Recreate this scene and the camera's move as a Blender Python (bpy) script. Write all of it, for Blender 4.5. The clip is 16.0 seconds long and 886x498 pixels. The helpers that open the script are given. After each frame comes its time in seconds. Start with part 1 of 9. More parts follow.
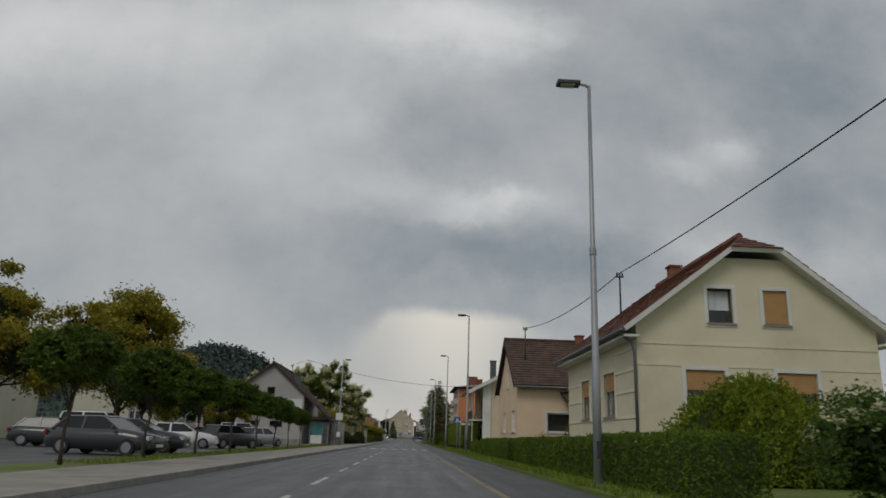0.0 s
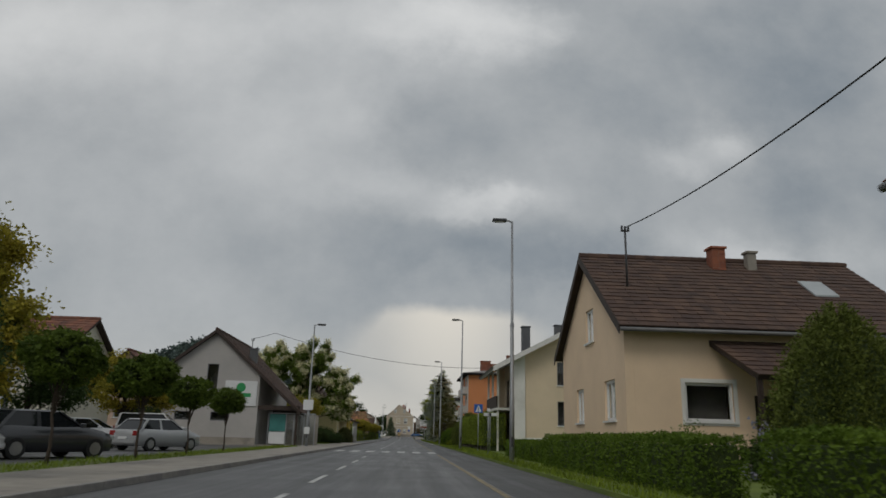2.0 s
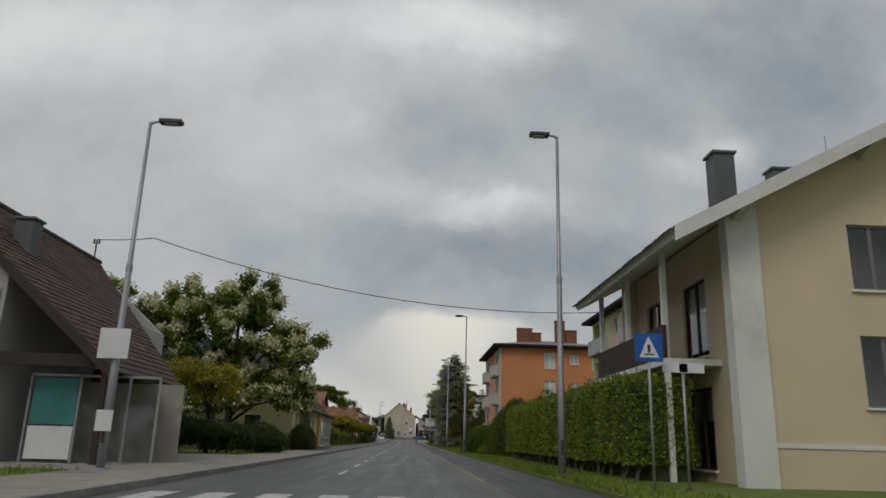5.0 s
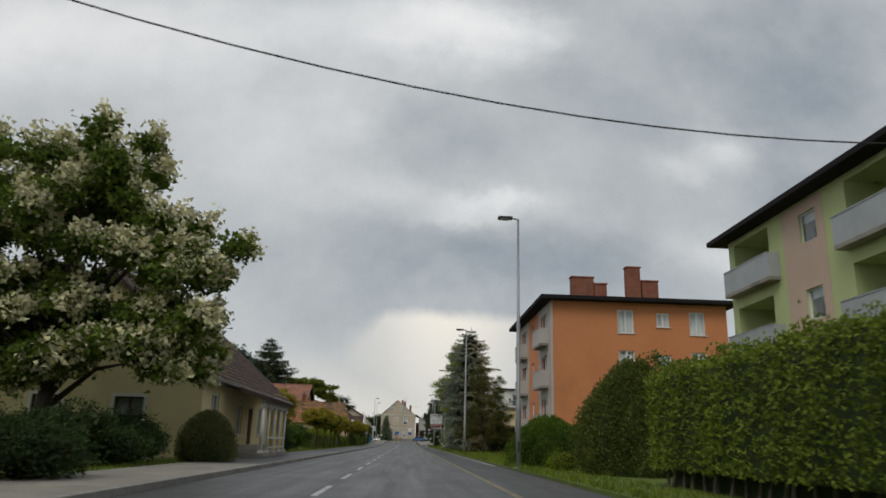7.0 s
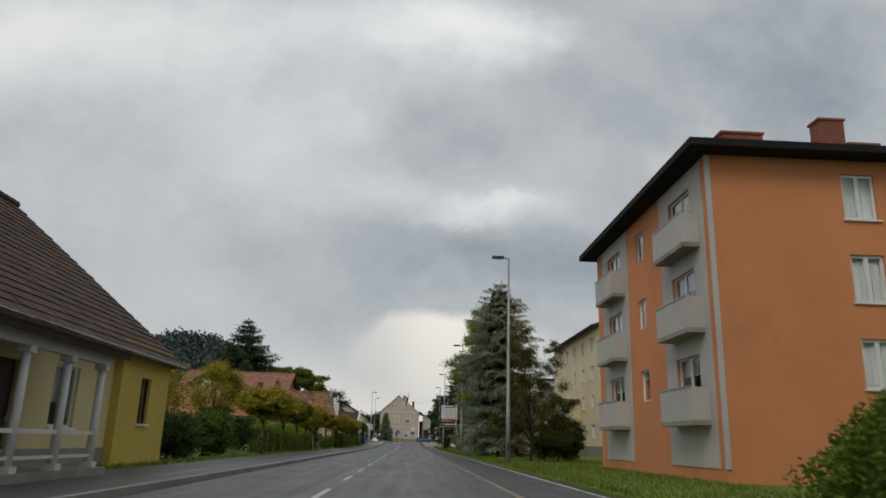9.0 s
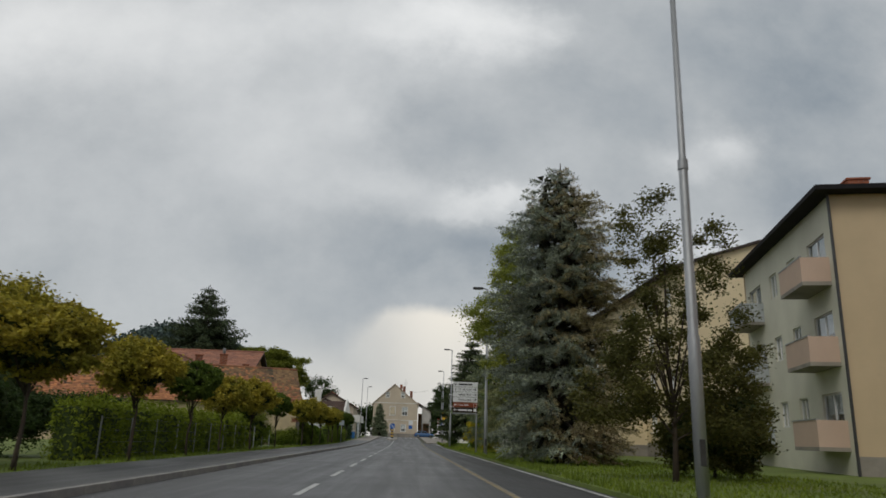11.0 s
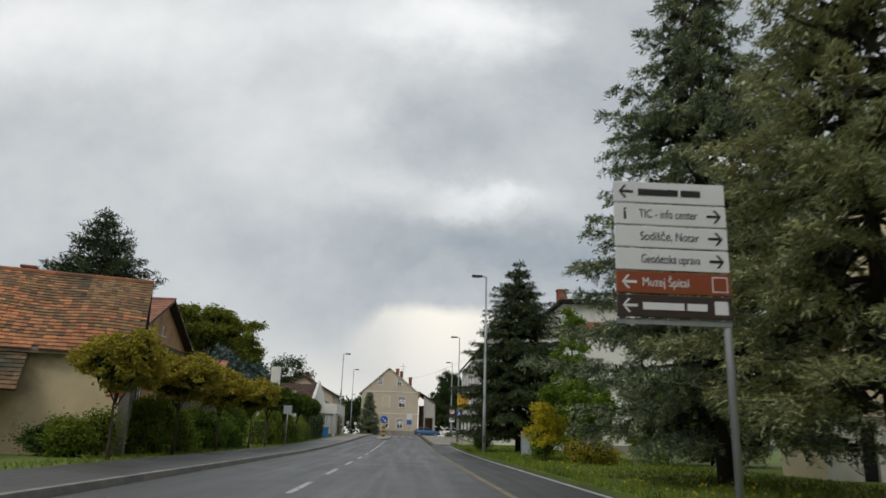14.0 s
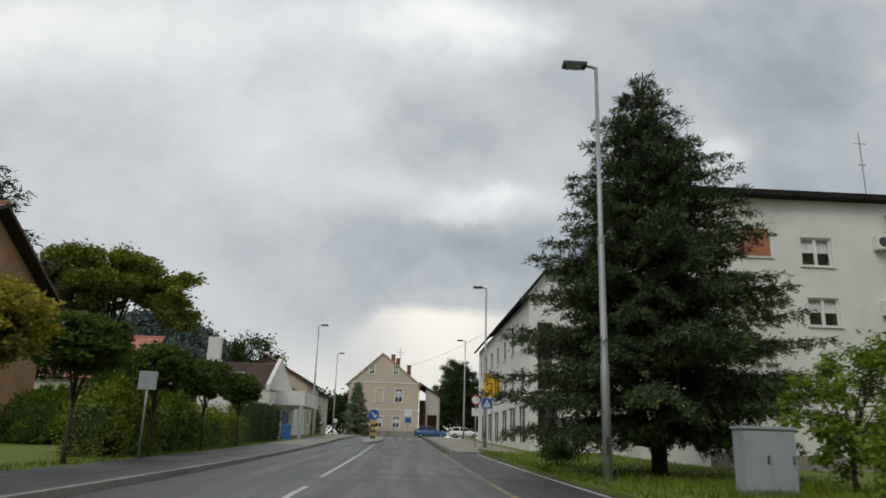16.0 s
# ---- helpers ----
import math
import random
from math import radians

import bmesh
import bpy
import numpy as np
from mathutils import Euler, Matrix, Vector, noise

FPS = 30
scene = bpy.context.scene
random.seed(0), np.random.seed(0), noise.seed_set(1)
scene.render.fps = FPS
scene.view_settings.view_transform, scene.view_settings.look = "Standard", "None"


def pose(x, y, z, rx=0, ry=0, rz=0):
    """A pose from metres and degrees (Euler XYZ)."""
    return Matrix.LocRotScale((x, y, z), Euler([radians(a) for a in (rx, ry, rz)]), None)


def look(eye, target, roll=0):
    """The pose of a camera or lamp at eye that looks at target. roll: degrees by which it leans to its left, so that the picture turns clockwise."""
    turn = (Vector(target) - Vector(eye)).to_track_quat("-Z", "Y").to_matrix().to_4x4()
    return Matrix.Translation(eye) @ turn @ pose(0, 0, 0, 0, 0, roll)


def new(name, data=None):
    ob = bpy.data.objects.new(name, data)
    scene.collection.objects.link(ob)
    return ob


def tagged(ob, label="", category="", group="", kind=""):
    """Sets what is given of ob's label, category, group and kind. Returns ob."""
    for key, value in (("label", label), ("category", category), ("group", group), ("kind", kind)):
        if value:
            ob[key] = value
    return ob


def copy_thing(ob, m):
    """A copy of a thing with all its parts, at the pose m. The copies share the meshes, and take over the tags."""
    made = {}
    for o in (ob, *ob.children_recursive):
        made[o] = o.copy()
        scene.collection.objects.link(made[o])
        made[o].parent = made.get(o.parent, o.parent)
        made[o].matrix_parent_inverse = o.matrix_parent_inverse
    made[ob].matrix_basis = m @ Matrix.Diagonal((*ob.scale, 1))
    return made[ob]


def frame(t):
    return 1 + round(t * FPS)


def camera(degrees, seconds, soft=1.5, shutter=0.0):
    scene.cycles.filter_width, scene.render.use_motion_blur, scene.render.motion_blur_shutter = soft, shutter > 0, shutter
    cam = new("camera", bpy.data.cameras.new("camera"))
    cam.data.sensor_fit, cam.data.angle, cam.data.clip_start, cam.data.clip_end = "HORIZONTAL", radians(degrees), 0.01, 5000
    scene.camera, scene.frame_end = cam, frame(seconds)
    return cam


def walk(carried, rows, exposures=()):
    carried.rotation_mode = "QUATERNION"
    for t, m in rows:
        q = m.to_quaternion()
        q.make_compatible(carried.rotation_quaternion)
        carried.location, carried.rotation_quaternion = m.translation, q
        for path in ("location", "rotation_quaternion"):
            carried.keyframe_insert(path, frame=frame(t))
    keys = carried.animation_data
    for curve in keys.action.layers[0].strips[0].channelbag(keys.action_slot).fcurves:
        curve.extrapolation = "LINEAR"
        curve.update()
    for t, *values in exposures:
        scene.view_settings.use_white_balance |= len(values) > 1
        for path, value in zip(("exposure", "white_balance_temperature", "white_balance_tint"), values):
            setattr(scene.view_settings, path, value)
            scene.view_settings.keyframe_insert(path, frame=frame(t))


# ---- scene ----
cam = camera(64.1, 16.0, soft=1.6, shutter=0.15)
EYE = 1.0
# seconds, x, y, yaw, pitch, roll
PATH = [
    (0.0, 0.000, 0.00, -2.25, 15.12, 1.89),
    (0.5, 0.007, 5.97, -2.24, 15.00, 1.79),
    (1.0, 0.013, 11.96, -2.25, 15.07, 1.73),
    (1.5, 0.020, 17.99, -2.24, 14.95, 1.64),
    (2.0, 0.026, 24.05, -2.40, 14.92, 1.54),
    (2.5, 0.032, 30.14, -2.51, 15.03, 1.44),
    (3.0, 0.039, 36.26, -2.28, 15.13, 1.53),
    (3.5, 0.045, 42.42, -2.23, 15.15, 1.61),
    (4.0, 0.052, 48.60, -2.29, 15.14, 1.64),
    (4.5, -0.025, 54.82, -2.30, 15.14, 1.63),
    (5.0, -0.103, 61.06, -2.32, 15.15, 1.61),
    (5.5, -0.180, 67.34, -2.34, 15.16, 1.59),
    (6.0, -0.258, 73.66, -2.35, 15.16, 1.58),
    (6.5, -0.335, 80.00, -2.37, 15.17, 1.56),
    (7.0, -0.360, 86.34, -2.45, 15.27, 1.58),
    (7.5, -0.385, 92.63, -2.44, 15.28, 1.58),
    (8.0, -0.411, 98.87, -2.34, 15.12, 1.57),
    (8.5, -0.436, 105.07, -2.21, 15.40, 1.72),
    (9.0, -0.382, 111.22, -2.24, 15.32, 1.72),
    (9.5, -0.329, 117.31, -2.28, 15.23, 1.73),
    (10.0, -0.275, 123.34, -2.31, 15.14, 1.73),
    (10.5, -0.222, 129.31, -2.35, 15.05, 1.74),
    (11.0, -0.168, 135.23, -2.39, 14.97, 1.74),
    (11.5, -0.145, 141.14, -2.49, 15.00, 1.65),
    (12.0, -0.122, 147.09, -2.57, 15.14, 1.62),
    (12.5, -0.099, 153.08, -2.53, 14.99, 1.76),
    (13.0, -0.076, 159.11, -2.56, 14.75, 1.91),
    (13.5, -0.053, 165.18, -2.54, 14.76, 1.86),
    (14.0, -0.080, 171.30, -2.53, 14.84, 1.78),
    (14.5, -0.108, 177.49, -2.65, 14.53, 1.56),
    (15.0, -0.136, 183.74, -2.68, 14.67, 1.58),
    (15.5, -0.163, 190.05, -2.76, 14.86, 1.64),
    (16.0, -0.191, 196.43, -2.80, 14.94, 1.72),
]
walk(cam, [(t, pose(x, y, EYE, 90 + pitch, 0, yaw) @ pose(0, 0, 0, 0, 0, roll)) for t, x, y, yaw, pitch, roll in PATH],
     exposures=[(0.0, 0.05), (4.0, 0.08), (6.5, 0.42), (8.5, 0.42), (11.0, 0.38), (12.5, 0.6), (16.0, 0.62)])


# ---- sky and sun: a dull, clouded afternoon with a bright gap low over the street ----
class Nodes:
    """Short forms for building a node tree."""

    def __init__(self, tree):
        self.tree = tree

    def add(self, kind, **values):
        node = self.tree.nodes.new(kind)
        for key, value in values.items():
            if key in node.inputs:
                self.put(node.inputs[key], value)
        return node

    def put(self, socket, value):
        if isinstance(value, bpy.types.NodeSocket):
            self.tree.links.new(value, socket)
        else:
            socket.default_value = value

    def math(self, op, a, b=0.0, c=0.0):
        node = self.tree.nodes.new("ShaderNodeMath")
        node.operation = op
        for socket, value in zip(node.inputs, (a, b, c)):
            self.put(socket, value)
        return node.outputs[0]

    def noise(self, vector, scale, detail=4.0, rough=0.55, lac=2.0):
        node = self.tree.nodes.new("ShaderNodeTexNoise")
        self.put(node.inputs["Vector"], vector)
        self.put(node.inputs["Scale"], scale)
        self.put(node.inputs["Detail"], detail)
        self.put(node.inputs["Roughness"], rough)
        return node

    def mix(self, fac, a, b, blend="MIX"):
        node = self.tree.nodes.new("ShaderNodeMix")
        node.data_type, node.blend_type = "RGBA", blend
        self.put(node.inputs[0], fac)
        self.put(node.inputs[6], a)
        self.put(node.inputs[7], b)
        return node.outputs[2]

    def ramp(self, fac, stops):
        node = self.tree.nodes.new("ShaderNodeValToRGB")
        self.put(node.inputs[0], fac)
        els = node.color_ramp.elements
        while len(els) < len(stops):
            els.new(0.5)
        for el, (at, col) in zip(els, stops):
            el.position, el.color = at, (*col, 1.0)
        return node.outputs[0]


def sky():
    world = bpy.data.worlds.new("overcast")
    world.use_nodes = True
    scene.world = world
    world.node_tree.nodes.clear()
    n = Nodes(world.node_tree)
    way = n.add("ShaderNodeTexCoord").outputs["Generated"]
    sep = n.add("ShaderNodeSeparateXYZ", Vector=way)
    x, y, z = sep.outputs
    ahead = n.math("MAXIMUM", y, 0.25)
    u, v = n.math("DIVIDE", x, ahead), n.math("DIVIDE", n.math("MAXIMUM", z, 0.0), ahead)
    flat = n.add("ShaderNodeCombineXYZ", X=u, Y=n.math("MULTIPLY", v, 1.15), Z=0.0).outputs[0]
    warp = n.noise(flat, 3.4, 6.0, 0.62).outputs["Color"]
    shift = n.add("ShaderNodeVectorMath", Vector=warp)
    shift.operation = "MULTIPLY_ADD"
    shift.inputs[1].default_value, shift.inputs[2].default_value = (0.26, 0.20, 0.0), (-0.13, -0.10, 0.0)
    moved = n.add("ShaderNodeVectorMath")
    moved.operation = "ADD"
    n.put(moved.inputs[0], n.add("ShaderNodeCombineXYZ", X=u, Y=v, Z=0.0).outputs[0])
    n.put(moved.inputs[1], shift.outputs[0])
    wu, wv, _ = n.add("ShaderNodeSeparateXYZ", Vector=moved.outputs[0]).outputs
    cloud = n.noise(flat, 2.3, 7.0, 0.55).outputs["Fac"]
    fine = n.noise(flat, 7.5, 6.0, 0.6).outputs["Fac"]
    value = n.math("MULTIPLY_ADD", n.math("SUBTRACT", cloud, 0.5), 0.24, 0.357)
    value = n.math("MULTIPLY_ADD", n.math("SUBTRACT", fine, 0.5), 0.15, value)
    # banks and breaks of the cloud cover: u, v, widths, strength
    for u0, v0, su, sv, a in ((-0.552, 0.603, 0.305, 0.11, 0.20), (-0.223, 0.632, 0.135, 0.068, 0.10), (0.036, 0.652, 0.125, 0.065, 0.24), (-0.052, 0.591, 0.076, 0.034, 0.09), (0.164, 0.654, 0.059, 0.034, 0.10),
                              (0.024, 0.455, 0.102, 0.068, -0.05), (0.087, 0.265, 0.195, 0.047, -0.085), (0.271, 0.246, 0.144, 0.047, -0.07), (0.28, 0.53, 0.127, 0.068, -0.04), (0.652, 0.599, 0.161, 0.144, -0.09),
                              (0.12, 0.352, 0.062, 0.028, 0.19), (0.07, 0.32, 0.051, 0.015, 0.08), (0.483, 0.462, 0.06, 0.028, 0.15), (0.391, 0.42, 0.07, 0.028, 0.12), (0.59, 0.374, 0.127, 0.051, -0.07),
                              (0.51, 0.268, 0.178, 0.03, 0.12), (-0.389, 0.229, 0.254, 0.068, -0.02), (-0.246, 0.409, 0.20, 0.11, 0.08), (-0.05, 0.364, 0.10, 0.04, 0.08), (-0.116, 0.49, 0.09, 0.06, 0.07), (-0.537, 0.405, 0.135, 0.051, -0.02)):
        du = n.math("POWER", n.math("ABSOLUTE", n.math("DIVIDE", n.math("SUBTRACT", wu, u0), su)), 2.0)
        dv = n.math("POWER", n.math("ABSOLUTE", n.math("DIVIDE", n.math("SUBTRACT", wv, v0), sv)), 2.0)
        value = n.math("MULTIPLY_ADD", n.math("EXPONENT", n.math("MULTIPLY", n.math("ADD", du, dv), -1.0)), a, value)
    value = n.math("MAXIMUM", value, 0.16)
    grey = n.ramp(value, [(0.0, (0.0, 0.0, 0.0)), (0.2, (0.165, 0.20, 0.235)), (0.35, (0.342, 0.363, 0.378)), (0.7, (0.715, 0.72, 0.715)), (1.0, (0.96, 0.96, 0.96))])
    # paler, warmer gap low over the street: a flat top that falls away to both sides, and a wide soft foot
    wave = n.math("MULTIPLY", n.math("SUBTRACT", fine, 0.5), 0.03)
    drop = n.math("ADD", n.math("MULTIPLY", n.math("MAXIMUM", n.math("SUBTRACT", -0.035, u), 0.0), 0.85), n.math("MULTIPLY", n.math("MAXIMUM", n.math("SUBTRACT", u, 0.15), 0.0), 0.55))
    edge = n.math("MULTIPLY_ADD", drop, 0.6, 0.012)
    below = n.math("SUBTRACT", n.math("SUBTRACT", n.math("ADD", 0.176, wave), drop), v)
    core = n.add("ShaderNodeMapRange", Value=n.math("DIVIDE", below, edge))
    core.interpolation_type = "SMOOTHSTEP"
    core.inputs["From Min"].default_value, core.inputs["From Max"].default_value = -1.0, 1.0
    foot = n.add("ShaderNodeMapRange", Value=v)
    foot.interpolation_type = "SMOOTHSTEP"
    foot.inputs["From Min"].default_value, foot.inputs["From Max"].default_value = 0.17, 0.02
    wide = n.math("EXPONENT", n.math("MULTIPLY", n.math("POWER", n.math("ABSOLUTE", n.math("DIVIDE", n.math("SUBTRACT", u, 0.03), 0.34)), 2.0), -1.0))
    side = n.math("EXPONENT", n.math("MULTIPLY", n.math("POWER", n.math("ABSOLUTE", n.math("DIVIDE", n.math("SUBTRACT", u, 0.055), 0.125)), 2.0), -1.0))
    deep = n.math("MULTIPLY_ADD", n.math("MINIMUM", n.math("MAXIMUM", n.math("DIVIDE", below, 0.12), 0.0), 1.0), -0.42, 0.92)
    core_glow = n.math("MULTIPLY", n.math("MULTIPLY", core.outputs[0], side), deep)
    glow = n.math("MAXIMUM", core_glow, n.math("MULTIPLY", n.math("MULTIPLY", foot.outputs[0], wide), 0.5))
    front = n.math("GREATER_THAN", y, 0.0)
    glow = n.math("MULTIPLY", glow, front)
    clouds = n.mix(glow, grey, (0.70, 0.66, 0.585, 1.0))
    clear = n.add("ShaderNodeTexSky")
    clear.sky_type, clear.sun_disc = "NISHITA", False
    clear.sun_elevation, clear.sun_rotation = radians(38), radians(-35)
    both = n.mix(0.96, n.mix(1.0, clear.outputs[0], (0.05, 0.05, 0.05, 1.0), "MULTIPLY"), clouds)
    back = n.add("ShaderNodeBackground", Color=both, Strength=1.0)
    out = n.add("ShaderNodeOutputWorld")
    world.node_tree.links.new(back.outputs[0], out.inputs[0])


sky()
sun = new("sun", bpy.data.lights.new("sun", "SUN"))
sun.data.energy, sun.data.angle, sun.data.color = 0.7, radians(25), (1.0, 0.95, 0.88)
sun.matrix_world = look((-30, 40, 60), (0, 90, 0))


# ---- materials ----
def material(name, c1, c2=None, rough=0.8, scale=3.0, bump=0.15, fine=40.0, metal=0.0, spots=None, vary=0.0, island=0.0, streak=0.0, trans=0.0, spec=0.5):
    """A surface with two scales of colour change and a fine relief; vary and island change it from object to object or piece to piece."""
    m = bpy.data.materials.new(name)
    m.use_nodes = True
    m.node_tree.nodes.clear()
    n = Nodes(m.node_tree)
    c2 = c2 or tuple(0.8 * v for v in c1)
    if trans:
        rough, spec = 0.7, 0.2
    at = n.add("ShaderNodeTexCoord").outputs["Object"]
    if streak:
        stretch = n.add("ShaderNodeMapping", Vector=at)
        stretch.inputs["Scale"].default_value = (1.0, 1.0, streak)
        at = stretch.outputs[0]
    big = n.noise(at, scale, 5.0, 0.6).outputs["Fac"]
    small = n.noise(at, fine, 3.0, 0.6).outputs["Fac"]
    fac = n.math("MULTIPLY_ADD", n.math("SUBTRACT", small, 0.5), 0.5, big)
    spread = n.add("ShaderNodeMapRange", Value=fac)
    spread.inputs["From Min"].default_value, spread.inputs["From Max"].default_value = 0.33, 0.67
    col = n.mix(spread.outputs[0], (*c1, 1), (*c2, 1))
    if spots:
        mask = n.add("ShaderNodeMapRange", Value=n.noise(at, scale * 0.37, 6.0, 0.65).outputs["Fac"])
        mask.inputs["From Min"].default_value, mask.inputs["From Max"].default_value = 0.54, 0.66
        col = n.mix(mask.outputs[0], col, (*spots, 1))
    for amount, source in ((vary, "ShaderNodeObjectInfo"), (island, "ShaderNodeNewGeometry")):
        if amount:
            node = n.add(source)
            rnd = node.outputs["Random" if source == "ShaderNodeObjectInfo" else "Random Per Island"]
            gain = n.math("MULTIPLY_ADD", rnd, 2 * amount, 1 - amount)
            grey = n.add("ShaderNodeCombineColor", Red=gain, Green=gain, Blue=n.math("MULTIPLY_ADD", rnd, 1.4 * amount, 1 - 0.7 * amount)).outputs[0]
            col = n.mix(1.0, col, grey, "MULTIPLY")
    b = n.add("ShaderNodeBsdfPrincipled", Roughness=rough, Metallic=metal)
    n.put(b.inputs["Base Color"], col)
    b.inputs["Specular IOR Level"].default_value = spec
    if bump:
        bp = n.add("ShaderNodeBump", Strength=bump, Distance=0.02, Height=fac)
        n.put(b.inputs["Normal"], bp.outputs[0])
    out = n.add("ShaderNodeOutputMaterial")
    if trans:
        t = n.add("ShaderNodeBsdfTranslucent", Color=col)
        mixed = n.add("ShaderNodeMixShader", Fac=trans)
        m.node_tree.links.new(b.outputs[0], mixed.inputs[1])
        m.node_tree.links.new(t.outputs[0], mixed.inputs[2])
        m.node_tree.links.new(mixed.outputs[0], out.inputs[0])
    else:
        m.node_tree.links.new(b.outputs[0], out.inputs[0])
    return m


def glass_material(name, tint=(0.85, 0.9, 0.9)):
    m = bpy.data.materials.new(name)
    m.use_nodes = True
    b = m.node_tree.nodes["Principled BSDF"]
    b.inputs["Base Color"].default_value = (*tint, 1)
    b.inputs["Roughness"].default_value, b.inputs["Transmission Weight"].default_value, b.inputs["IOR"].default_value = 0.03, 1.0, 1.45
    return m


def asphalt_material(name, c1, c2, rough):
    """Damp asphalt: darker wheel tracks along the street, fine stone grain, patches of wet gloss."""
    m = bpy.data.materials.new(name)
    m.use_nodes = True
    n = Nodes(m.node_tree)
    b = m.node_tree.nodes["Principled BSDF"]
    at = n.add("ShaderNodeTexCoord").outputs["Object"]
    grain = n.noise(at, 90.0, 2.0).outputs["Fac"]
    along = n.add("ShaderNodeMapping", Vector=at)
    along.inputs["Scale"].default_value = (1.3, 0.05, 1.0)
    worn = n.noise(along.outputs[0], 1.6, 5.0, 0.6).outputs["Fac"]
    patch = n.noise(at, 0.5, 5.0, 0.6).outputs["Fac"]
    fac = n.math("ADD", n.math("MULTIPLY", worn, 0.65), n.math("MULTIPLY", patch, 0.35))
    spread = n.add("ShaderNodeMapRange", Value=fac)
    spread.inputs["From Min"].default_value, spread.inputs["From Max"].default_value = 0.36, 0.64
    col = n.mix(spread.outputs[0], (*c1, 1), (*c2, 1))
    col = n.mix(0.35, col, n.ramp(grain, [(0.35, (0.02, 0.02, 0.02)), (0.65, (0.14, 0.14, 0.14))]))
    n.put(b.inputs["Base Color"], col)
    n.put(b.inputs["Roughness"], n.math("MULTIPLY_ADD", spread.outputs[0], 0.22, rough))
    n.put(b.inputs["Normal"], n.add("ShaderNodeBump", Strength=0.25, Distance=0.01, Height=grain).outputs[0])
    return m


